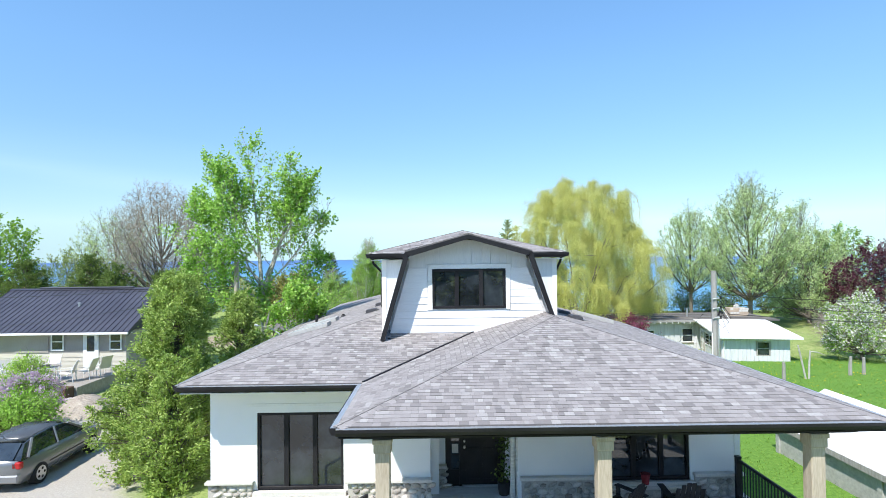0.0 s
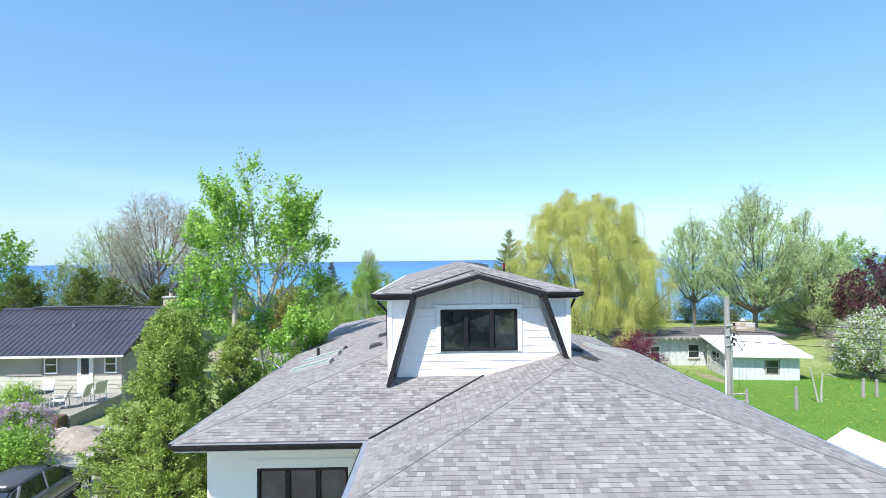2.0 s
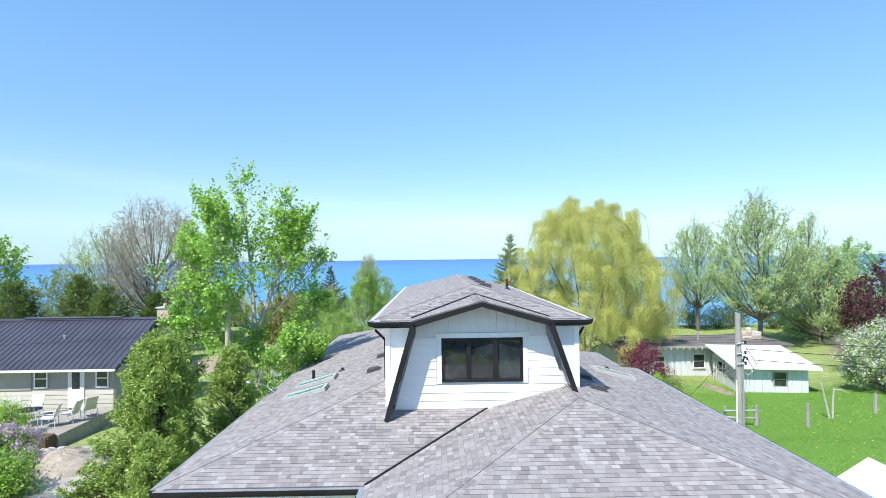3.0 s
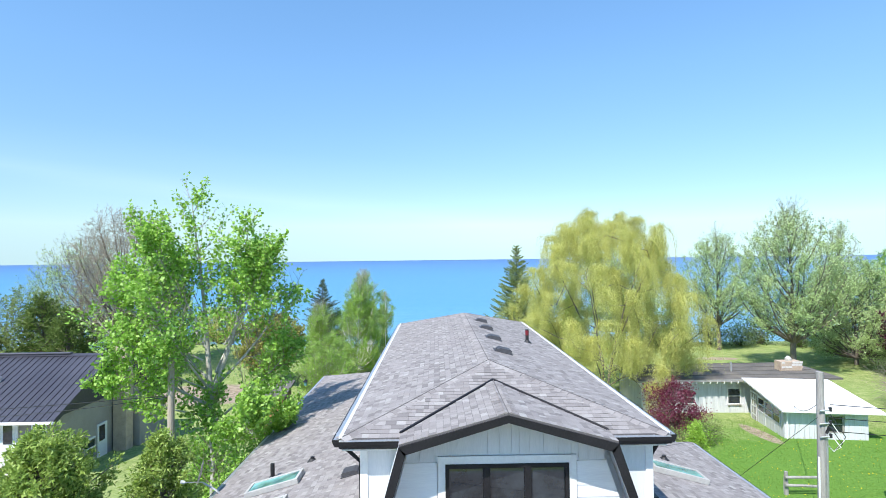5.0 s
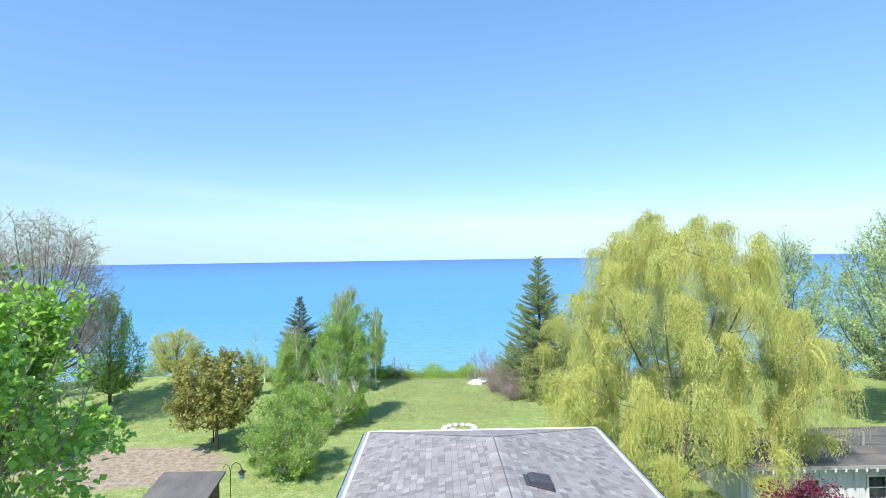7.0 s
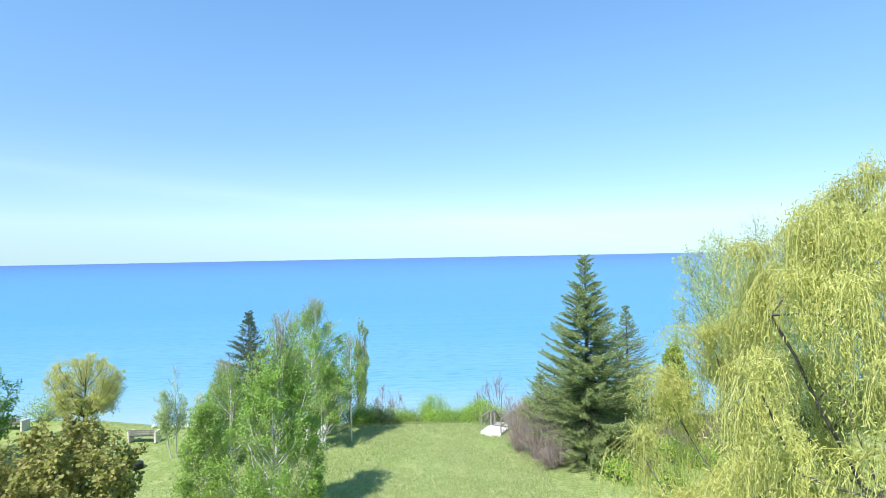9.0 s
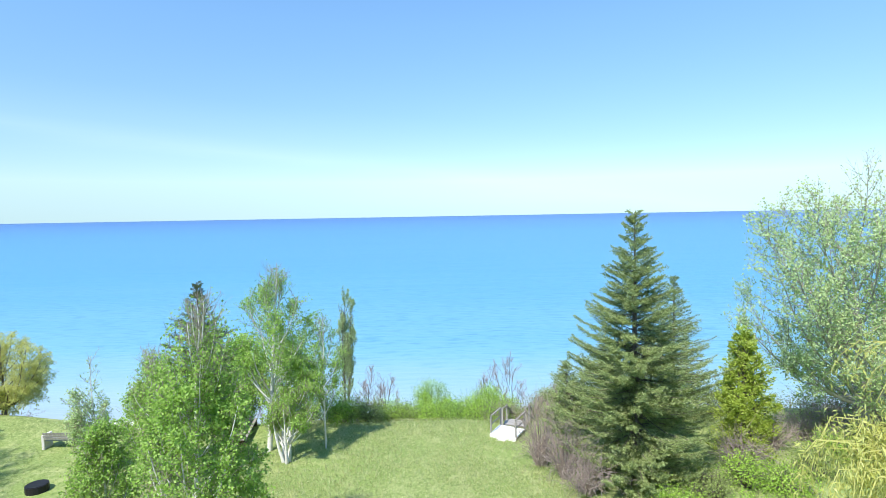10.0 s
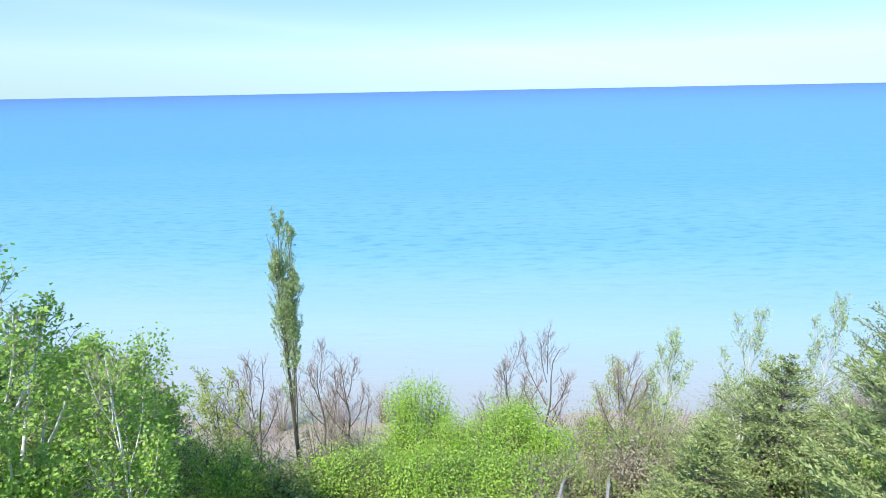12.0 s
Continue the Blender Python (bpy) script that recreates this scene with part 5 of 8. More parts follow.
def fan(rng, height, radius, clear, count, lead=0.9, shape=egg, lean=(0, 0), r0=0.18, sweep=0.55, low=0.5):
    """Limbs of a crown: a leading stem, and boughs that leave it and sweep up to the crown's outline."""
    top = np.array([lean[0], lean[1], height * lead])
    limbs = [((0, 0, -0.1), tuple(top), r0, (0, 0, 0))]
    for k in range(count):
        h = (k + rng.uniform(0.1, 0.9)) / count
        a = k * 2.4 + rng.normal() * 0.3
        z = height * (clear + (1 - clear) * h) * rng.uniform(0.95, 1.02)
        reach = radius * shape(h) * rng.uniform(0.7, 1.0)
        end = np.array([reach * math.cos(a), reach * math.sin(a), 0]) + top * (z / top[2]) * (1, 1, 0) + np.array([0, 0, z])
        zs = max(height * clear * low, z - reach * rng.uniform(0.7, 1.3) - 0.15 * height)
        zs = min(zs, height * lead * 0.85)
        start = top * (zs / top[2])
        out = np.array([math.cos(a), math.sin(a), 0]) * reach * 0.16 - np.array([0, 0, 0.1]) * reach * sweep
        limbs.append((tuple(start), tuple(end), r0 * (0.5 - 0.3 * h) * rng.uniform(0.7, 1.1), tuple(out)))
    return limbs


def clump(rng, height, radius, stems, r0=0.08):
    """Stems that part at the ground and rise together."""
    limbs = []
    for k in range(stems):
        a = 6.283 * k / stems + rng.uniform(0, 0.9)
        top = height * (1.0 if k == 0 else rng.uniform(0.62, 0.95))
        out = radius * (0.25 if k == 0 else rng.uniform(0.45, 0.8))
        limbs.append(((0.12 * math.cos(a), 0.12 * math.sin(a), -0.1), (out * math.cos(a), out * math.sin(a), top), r0 * rng.uniform(0.75, 1.0), (0.12 * out * math.cos(a), 0.12 * out * math.sin(a), 0)))
        for j in range(3):
            b = a + rng.normal() * 1.1
            f = rng.uniform(0.2, 0.5)
            reach = radius * rng.uniform(0.6, 1.0)
            s = np.array([out * math.cos(a), out * math.sin(a), top]) * (f ** 1.2, f ** 1.2, f)
            limbs.append((tuple(s), (s[0] * 0.4 + reach * math.cos(b), s[1] * 0.4 + reach * math.sin(b), s[2] + top * rng.uniform(0.2, 0.42)), r0 * 0.4, (0, 0, -0.06 * reach)))
    return limbs


def limbed(label, at, limbs, leaf_mat, bark, seed, side=14, reach=1.2, twigs=7, twig=0.4, leaves=20000, size=0.1, width=0.7, angle=54, lift=0.35, name="tree", group="", jitter=0.07,
           start=0.22, taper=0.6, bare=0.0, sprigs=0, thick=0.006, twig_mat=None, droop=0.15, upward=0.2, extra=None, patchy=0.0, z=None, bend=0.05):
    """A tree from its limbs (foot, tip, girth, bow): side branches, twigs on them, and single leaves that keep to the twigs."""
    rng = np.random.default_rng(seed)
    x, y = at
    twig_mat = twig_mat or (M_FINETWIG if bark in (M_BIRCHBARK, M_PALEBARK) else bark)
    ob = thing(name, label, "tree", (x, y, ground_z(x, y) if z is None else z), 0, group)
    m = 13
    f = np.linspace(0, 1, m)[:, None]
    lines, girth = [], []
    for p0, p1, r, bow in limbs:
        p0, p1 = np.array(p0, dtype=float), np.array(p1, dtype=float)
        size_ = np.linalg.norm(p1 - p0)
        drift = np.cumsum(rng.normal(size=(m, 3)), 0) * (1, 1, 0.3) * bend * size_ / m
        lines.append(p0 + (p1 - p0) * f + np.array(bow) * np.sin(np.pi * f) + drift * f)
        girth.append(r)
    lines, girth = np.array(lines), np.array(girth)
    long = np.linalg.norm(lines[:, -1] - lines[:, 0], axis=1)
    me = bars("trunk", lines, girth, np.full(len(girth), 0.01), bark, 7)
    me.polygons.foreach_set("use_smooth", np.ones(len(me.polygons), dtype=bool))
    part("trunk", me, None, ob)
    top = lines[:, :, 2].max()
    span = reach * np.clip(1.7 * long / long.max(), 0.75, 1.15)
    boughs, bl = shoots(rng, lines, side, start, 1.0, angle, span, lift, 5, taper=taper)
    ends = np.stack([np.stack([np.interp(np.linspace(0.8, 1, 5), f[:, 0], t[:, k]) for k in range(3)], 1) for t in lines])
    boughs, bl = np.concatenate([boughs, ends]), np.concatenate([bl, long * 0.2])
    fine, fl = shoots(rng, boughs, twigs, 0.12, 1.0, angle * 0.9, np.clip(bl * 0.5, twig * 0.4, twig * 1.6), lift, 4)
    part("branchwork", bars("branchwork", boughs, np.clip(bl * 0.009 + 0.003, 0.005, 0.03), np.full(len(bl), 0.004), twig_mat or bark, 4), None, ob)
    part("twig_spray", bars("twig_spray", fine if sprigs else fine[:, ::3], np.full(len(fl), thick), np.full(len(fl), thick * 0.5), twig_mat or bark, 3), None, ob)
    if sprigs:
        small, sl = shoots(rng, fine, sprigs, 0.1, 1.0, 36, np.clip(fl * 0.6, 0.2, 0.7), lift, 3)
        part("twig_haze", bars("twig_haze", small, np.full(len(sl), thick * 0.8), np.full(len(sl), thick * 0.4), twig_mat or bark, 3), None, ob)
    if leaf_mat is not None:
        weight = np.ones(len(fine))
        if patchy:
            g = np.array([noise.noise(Vector(p) * 0.75 + Vector((seed * 1.7, 0, 0))) for p in fine[:, 1]])
            weight = np.clip(0.5 + patchy * g * 2.2, 0.04, 1)
        if bare:
            weight = weight * np.clip((1.0 - fine[:, 1, 2] / top) / bare, 0.03, 1)
        i = rng.choice(len(fine), leaves, p=weight / weight.sum())
        c, d = curve_at(fine[i], rng.uniform(0.05, 1.0, leaves))
        pos = c + rng.normal(size=c.shape) * jitter
        along = d * 0.6 + rng.normal(size=c.shape) * 0.65 + np.array([0, 0, upward])
        v, q = leaf_quads(pos, along, size, width, rng, droop, unit(pos - np.array([0, 0, top * 0.45])) * 0.6 + np.array([0, -0.3, 0.5]))
        part("crown", quads_mesh("crown", v, q, leaf_mat), None, ob)
    if extra:
        mat2, n2, size2 = extra
        i = rng.integers(0, len(fine), n2)
        c, d = curve_at(fine[i], rng.uniform(0.3, 1.0, n2))
        v, q = leaf_quads(c + rng.normal(size=c.shape) * jitter, rng.normal(size=(n2, 3)), size2, 0.9, rng)
        part("blossom", quads_mesh("blossom", v, q, mat2), None, ob)
    return ob


def willow(label, at, height, radius, seed, strands=900, name="willow_tree"):
    rng = np.random.default_rng(seed)
    x, y = at
    ob = thing(name, label, "tree", (x, y, ground_z(x, y)))
    lines = []
    for s in range(5):
        a = 2 * np.pi * s / 5 + 0.4
        out = np.array([math.cos(a), math.sin(a), 0]) * radius * 0.55
        lines.append([out * f ** 1.4 + np.array([0, 0, height * (0.74 - 0.08 * (s % 2)) * f - 0.1 * (f == 0)]) + rng.normal(size=3) * 0.25 * f * (1 - f) for f in np.linspace(0, 1, 10)])
    # heads from which the twigs cascade: rounded lobes stacked in tiers over a dome
    heads = []
    for h, count, reach in ((1.0, 6, 0.16), (0.97, 9, 0.36), (0.92, 11, 0.54), (0.84, 13, 0.67), (0.73, 14, 0.81), (0.62, 15, 0.89), (0.5, 15, 0.94), (0.38, 15, 0.9), (0.27, 14, 0.84), (0.17, 9, 0.74), (0.45, 6, 0.5), (0.3, 6, 0.5), (0.7, 5, 0.4)):
        for k in range(count):
            a = 6.283 * (k + rng.uniform(-0.3, 0.3)) / count + h * 9
            r = radius * reach * rng.uniform(0.74, 1.12)
            heads.append((r * math.cos(a), r * math.sin(a), height * h * rng.uniform(0.92, 1.01)))
    heads = np.array(heads)
    nodes, parent, _ = grow(lines, heads - np.array([0, 0, 0.7]), rng=rng, lean=0.4)
    r = thickness(nodes, parent, 0.02)
    r = r * min(1.0, 0.42 / r.max())
    k = np.where(parent >= 0)[0]
    me = segments_mesh("trunk", nodes[parent[k]], nodes[k], np.minimum(r[parent[k]], r[k] * 1.3), r[k], M_BARK, 7)
    part("trunk", me, None, ob)
    # tassels: bundles of strands that arch out from a head and hang together
    bundles = strands // 4
    hi = rng.integers(0, len(heads), bundles)
    lobe = rng.uniform(0.55, 1.1, len(heads))
    ang = rng.uniform(0, 6.283, bundles)
    out0 = unit(heads[hi][:, :2]) * 0.55
    way0 = np.stack([np.cos(ang), np.sin(ang)], 1) + out0
    throw = (rng.uniform(0.05, 0.95, bundles) * lobe[hi])[:, None] * way0
    drop = rng.uniform(1.4, 3.5, len(heads))[hi] * rng.uniform(0.5, 1.15, bundles)
    crest = rng.uniform(0.1, 0.4, bundles) * lobe[hi]
    b = np.repeat(np.arange(bundles), 4)
    n = len(b)
    start = heads[hi][b] + (rng.normal(size=(bundles, 3)) * (0.2, 0.2, 0.1))[b] + rng.normal(size=(n, 3)) * (0.1, 0.1, 0.08)
    reachv = throw[b] * rng.uniform(0.85, 1.12, n)[:, None] + rng.normal(size=(n, 2)) * 0.07
    length = np.clip(drop[b] * rng.uniform(0.72, 1.1, n), 0.6, np.maximum(start[:, 2] - rng.uniform(0.1, 1.0, n), 0.7))
    over_cabin = (start[:, 0] + x > 10.8) & (start[:, 1] + y < 45.0) & (start[:, 1] + y > 37.6)
    length = np.where(over_cabin, np.minimum(length, np.maximum(start[:, 2] - 2.9, 0.5)), length)
    m = 18
    f = np.linspace(0, 1, m)
    bend = 1 - np.exp(-f * 3.6)
    sway = rng.normal(size=(bundles, 2))[b] * 0.12
    px = start[:, None, :2] + reachv[:, None, :] * bend[None, :, None] + sway[:, None, :] * (f ** 2)[None, :, None]
    pz = start[:, None, 2] + crest[b][:, None] * (np.sin(np.clip(f * 4.2, 0, np.pi)))[None] - length[:, None] * (f ** 1.35)[None]
    p = np.concatenate([px, pz[..., None]], 2)
    part("twig_curtain", bars("twig_curtain", p[:, ::5], np.full(n, 0.009), np.full(n, 0.004), M_TWIG_YELLOW, 3), None, ob)
    reps = 3
    pos = np.repeat(p[:, 1:].reshape(-1, 3), reps, 0)
    pos = pos + rng.normal(size=pos.shape) * (0.11, 0.11, 0.1)
    along = rng.normal(size=pos.shape) * 0.55 + np.array([0, 0, -0.8])
    face = unit(pos * (1, 1, 0.0)) + np.array([0, 0, 0.5])
    v, q = leaf_quads(pos, along, 0.12, 0.22, rng, 0.1, face)
    part("crown", quads_mesh("crown", v, q, L_WILLOW), None, ob)
    return ob


SPRUCE_SHAPE = ((0.0, 0.03), (0.09, 0.15), (0.18, 0.27), (0.3, 0.42), (0.4, 0.62), (0.5, 0.78), (0.64, 0.94), (0.8, 1.0), (1.0, 0.9))


def spruce(label, at, height, radius, seed, whorls=34, name="spruce_tree", mat=None, bark=None, reps=2, fill=11.0, profile=SPRUCE_SHAPE):
    """A spruce: boughs of uneven length round the stem, each with hanging and upturned sprays of needles. profile: the reach by the share of the height below the tip."""
    rng = np.random.default_rng(seed)
    x, y = at
    ob = thing(name, label, "tree", (x, y, ground_z(x, y)))
    part("trunk", piped([(0, 0, -0.1), (0.03, 0.02, height * 0.5), (0, 0, height)], [height * 0.018, height * 0.01, 0.012], 8), bark or M_BARK, ob)
    lines, reach_all = [], []
    below, wide = [p[0] for p in profile], [p[1] for p in profile]
    bulge = rng.uniform(0, 6.28, 3)
    for w in range(whorls):
        share = (w + 0.5) / whorls
        reach = radius * np.interp(1 - share, below, wide) + 0.08
        count = int(5 + 6 * (1 - share))
        a0 = rng.uniform(0, 6.28)
        for b in range(count):
            a = a0 + 6.283 * b / count + rng.normal() * 0.3
            z = height * (0.02 + 0.96 * (share + rng.normal() * 0.9 / whorls))
            lump = 1 + 0.1 * math.sin(2 * a + bulge[0] + 9 * share) + 0.08 * math.sin(3 * a + bulge[1] - 15 * share)
            rr = reach * lump * rng.uniform(0.74, 1.03)
            d = np.array([math.cos(a), math.sin(a), 0])
            sag = (-0.34 + 0.75 * share + rng.normal() * 0.14) * rr
            g = np.linspace(0, 1, 6)
            line = np.array([0, 0, z]) + d * (rr * g)[:, None]
            line[:, 2] += sag * np.sin(g * 1.9) + 0.26 * rr * g ** 2.5
            line[:, 2] = np.maximum(line[:, 2], 0.12)
            lines.append(line)
            reach_all.append(rr)
    lines, rr = np.array(lines), np.array(reach_all)
    part("branchwork", bars("branchwork", lines, 0.006 + 0.024 * rr / radius, np.full(len(rr), 0.004), M_BARK, 4), None, ob)
    lp, la = [], []
    for line, r in zip(lines, rr):
        m = max(9, int(r * fill))
        s = 0.15 + 0.85 * (np.arange(m) + rng.uniform(0, 1, m)) / m
        c, d = curve_at(np.repeat(line[None], m, 0), s)
        side = unit(np.cross(d, np.array([0, 0, 1.0]))) * np.where(np.arange(m) % 2, 1, -1)[:, None]
        ln = (0.2 + 0.3 * (1 - s)) * min(1.0, 0.35 + 0.6 * r)
        tw = unit(side * rng.uniform(0.4, 1.1, m)[:, None] + d * rng.uniform(0.6, 1.3, m)[:, None] + np.stack([np.zeros(m), np.zeros(m), rng.uniform(-0.55, 0.4, m)], 1))
        for k in range(m):
            steps = max(3, int(ln[k] / 0.06))
            e = np.arange(steps) / steps
            lp.append(c[k] + tw[k] * (ln[k] * e)[:, None])
            la.append(np.repeat(tw[k][None], steps, 0))
        tip = unit(line[-1] - line[-2])
        lp.append(line[-1] - tip * np.array([0, 0.07, 0.14, 0.21])[:, None])
        la.append(np.repeat((tip + np.array([0, 0, 0.5]))[None], 4, 0))
    e = np.arange(14)
    lp.append(np.stack([e * 0, e * 0, height - 0.05 * e], 1))
    la.append(np.repeat(np.array([[0, 0, 1.0]]), 14, 0))
    lp, la = np.concatenate(lp), unit(np.concatenate(la))
    pos, along = np.repeat(lp, reps, 0), np.repeat(la, reps, 0)
    pos = pos + rng.normal(size=pos.shape) * 0.022
    along = along + rng.normal(size=along.shape) * 0.42
    v, q = leaf_quads(pos, along, 0.085, 0.42, rng, 0.0, unit(pos * (1, 1, 0)) * 0.6 + np.array([0, 0, 0.8]))
    part("needle_cover", quads_mesh("needle_cover", v, q, mat or L_SPRUCE), None, ob)
    return ob


def conifer_bush(label, at, height, radius, mat, seed, sprays=9000, size=0.2, shape=spire, name="cedar_tree", category="tree", lean=(0, 0), tufts=260, plume=0.55):
    """A dense evergreen: feathery plumes of foliage, swept outwards and up, down to the ground."""
    rng = np.random.default_rng(seed)
    x, y = at
    ob = thing(name, label, category, (x, y, ground_z(x, y)))
    part("trunk", piped([(0, 0, -0.1), (0.05 + lean[0] * 0.5, lean[1] * 0.5, height * 0.5), (lean[0], lean[1], height * 0.92)], [0.12, 0.08, 0.02], 8), M_BARK, ob)
    tips = crown_tips(tufts, (0.15, height), radius, rng, shape, 0.66)
    tips[:, :2] *= rng.uniform(0.78, 1.14, tufts)[:, None]
    tips[:, :2] += np.array(lean) * (tips[:, 2:] / height)
    core = np.array(lean) * (tips[:, 2:] / height)
    out = np.concatenate([tips[:, :2] - core, np.zeros((tufts, 1))], 1)
    axis = unit(unit(out) * 0.75 + np.array([0, 0, 0.75]) + rng.normal(size=(tufts, 3)) * 0.32)
    long = plume * rng.uniform(0.6, 1.35, tufts)
    i = rng.integers(0, tufts, sprays * 2)
    u = rng.uniform(0, 1, sprays * 2)
    fatness = 0.3 * (np.sin(np.pi * np.clip(u * 0.85 + 0.1, 0, 1)))[:, None] * long[i][:, None]
    pos = tips[i] - axis[i] * ((0.7 - u) * long[i])[:, None] + rng.normal(size=(sprays * 2, 3)) * fatness * 0.62
    pos[:, 2] = np.maximum(pos[:, 2], 0.02)
    along = axis[i] * 0.8 + rng.normal(size=pos.shape) * 0.5
    v, q = leaf_quads(pos, along, size, 0.38, rng, 0.12, unit(out[i]) + np.array([0, 0, 0.5]))
    limbs0 = np.concatenate([core, np.clip(tips[:, 2:] - 0.7, 0.1, None)], 1)
    part("branchwork", segments_mesh("branchwork", limbs0, tips, np.full(tufts, 0.025), np.full(tufts, 0.008), M_BARK, 4), None, ob)
    part("crown", quads_mesh("crown", v, q, mat), None, ob)
    return ob


def bush(label, at, height, radius, mat, seed, leaves=3500, size=0.09, name="bush", twigs=60, extra=None, bark=None, spread=0.22, group="", z=None):
    """A many-stemmed bush: arching stems from the ground and leaves at their ends."""
    rng = np.random.default_rng(seed)
    x, y = at
    ob = thing(name, label, "bush", (x, y, ground_z(x, y) if z is None else z), 0, group)
    tips = crown_tips(twigs, (height * 0.12, height), radius, rng, round_top, 0.5)
    p0, p1, r0, r1 = [], [], [], []
    for t in tips:
        b = np.array([t[0] * 0.15, t[1] * 0.15, -0.05])
        m = b + (t - b) * 0.5 + np.array([0, 0, 0.18 * height]) * rng.uniform(0.3, 1)
        for c, d, e, f in ((b, m, 0.018, 0.013), (m, t, 0.013, 0.006)):
            p0.append(c), p1.append(d), r0.append(e), r1.append(f)
        for _ in range(3):
            q = t + rng.normal(size=3) * spread * 1.3
            p0.append(m + (t - m) * rng.uniform(0.2, 0.9)), p1.append(q), r0.append(0.007), r1.append(0.004)
    part("stemwork", segments_mesh("stemwork", np.array(p0), np.array(p1), np.array(r0), np.array(r1), bark or M_BARK, 3), None, ob)
    if mat is not None:
        i = rng.integers(0, len(tips), leaves)
        pos = tips[i] + rng.normal(size=(leaves, 3)) * spread
        pos[:, 2] = np.maximum(pos[:, 2], 0.03)
        v, q = leaf_quads(pos, rng.normal(size=(leaves, 3)) + np.array([0, 0, 0.5]), size, 0.6, rng, 0.1, unit(pos - np.array([0, 0, height * 0.35])) + np.array([0, 0, 0.5]))
        part("foliage", quads_mesh("foliage", v, q, mat), None, ob)
    if extra:
        m2, n2, s2 = extra
        i = rng.integers(0, len(tips), n2)
        pos = tips[i] + unit(tips[i] - np.array([0, 0, height * 0.4])) * spread + rng.normal(size=(n2, 3)) * 0.1
        v, q = leaf_quads(pos, rng.normal(size=(n2, 3)) + np.array([0, 0, 0.8]), s2, 0.7, rng)
        part("blossom", quads_mesh("blossom", v, q, m2), None, ob)
    return ob


M_TWIG_YELLOW = surface("yellow_willow_twigs", (0.42, 0.41, 0.11), (0.58, 0.56, 0.2), 0.8, 12, 2)

# beside the house
conifer_bush("dense green cedar with drooping fans of foliage", (-8.6, 16.3), 5.75, 2.75, L_CEDAR, 3, 40000, 0.1, lambda h: max(0.06, (1 - h) ** 0.5 * (0.85 + 0.15 * math.sin(9 * h)) * (0.7 + 0.3 * min(1.0, h / 0.25))), lean=(0.4, 0.2), tufts=560)
conifer_bush("smaller green cedar against a larger one", (-7.2, 18.9), 4.9, 1.6, L_CEDAR, 5, 17000, 0.1, lambda h: max(0.06, (1 - h ** 1.6) ** 0.6), tufts=300)
conifer_bush("smaller green cedar against a larger one", (-7.4, 14.4), 3.5, 1.2, L_CEDAR, 4, 11000, 0.1, lambda h: max(0.06, (1 - h ** 1.6) ** 0.6 * (0.6 + 0.4 * min(1.0, h / 0.3))), tufts=220)
bush("leafy green shrub under the aspen", (-6.4, 22.4), 2.9, 1.3, L_ASPEN, 6, 6000, 0.11, twigs=90, spread=0.24, group="aspen shrubs")
bush("leafy green shrub under the aspen", (-6.8, 25.6), 3.3, 1.4, L_ASPEN, 7, 6500, 0.11, twigs=90, spread=0.24, group="aspen shrubs")
bush("leafy green shrub under the aspen", (-9.3, 27.0), 2.6, 1.4, L_ASPEN, 8, 5500, 0.11, twigs=80, spread=0.24, group="aspen shrubs")
ASPEN_LIMBS = [((0, 0, -0.1), (0, 0.1, 4.9), 0.14, (0.08, 0, 0)), ((0, 0.1, 4.8), (-0.75, 0.4, 11.2), 0.1, (0.1, 0, 0)), ((0, 0.1, 4.7), (1.35, -0.3, 10.4), 0.085, (0.3, 0, 0)),
               ((-0.2, 0.2, 6.4), (-2.2, 0.3, 10.3), 0.05, (0, 0, -0.2)), ((0, 0.1, 4.5), (-3.4, -0.4, 7.4), 0.06, (0, 0, -0.35)), ((-0.1, 0.1, 5.4), (-3.1, 0.8, 8.9), 0.05, (0, 0, -0.3)),
               ((0, 0.1, 5.0), (2.5, 0.4, 8.3), 0.055, (0, 0, -0.3)), ((0.5, 0, 6.5), (2.2, -0.8, 9.5), 0.04, (0.2, 0, 0)), ((0, 0, 3.9), (2.4, 0.9, 6.3), 0.045, (0, 0, -0.2)),
               ((0, 0, 3.2), (1.9, -1.2, 4.7), 0.035, (0, 0, -0.2)), ((0, 0.1, 5.0), (-0.8, -2.2, 8.2), 0.045, (0, 0, -0.2)), ((0, 0.1, 5.0), (0.6, 2.2, 8.7), 0.045, (0, 0, -0.2)),
               ((-0.3, 0.2, 7.0), (-1.3, -1.1, 10.0), 0.035, (0, 0, -0.1)), ((0, 0, 4.3), (-2.4, 1.5, 6.0), 0.04, (0, 0, -0.3)), ((0.2, 0, 5.6), (1.3, 1.8, 9.4), 0.04, (0, 0, -0.1)), ((0, 0, 3.6), (2.6, 0.2, 4.1), 0.03, (0, 0, -0.1)),
               ((0, 0, 4.2), (-2.9, -0.9, 5.6), 0.035, (0, 0, -0.2)), ((0, 0.1, 5.0), (-1.9, -1.6, 7.0), 0.035, (0, 0, -0.2)), ((-0.2, 0, 6.0), (-2.5, -1.0, 8.2), 0.035, (0, 0, -0.2))]
limbed("young aspen with pale bark and fresh green leaves", (-7.95, 23.4), ASPEN_LIMBS, L_ASPEN, M_PALEBARK, 11, side=16, reach=1.15, twigs=7, twig=0.4, leaves=34000, size=0.12, width=0.85, angle=52, lift=0.42, name="aspen_tree", start=0.3, taper=0.6, patchy=0.65)
willow("large weeping willow with yellow green hanging twigs", (10.9, 42.3), 12.8, 6.1, 21, 6400)
GROW = np.random.default_rng(5)
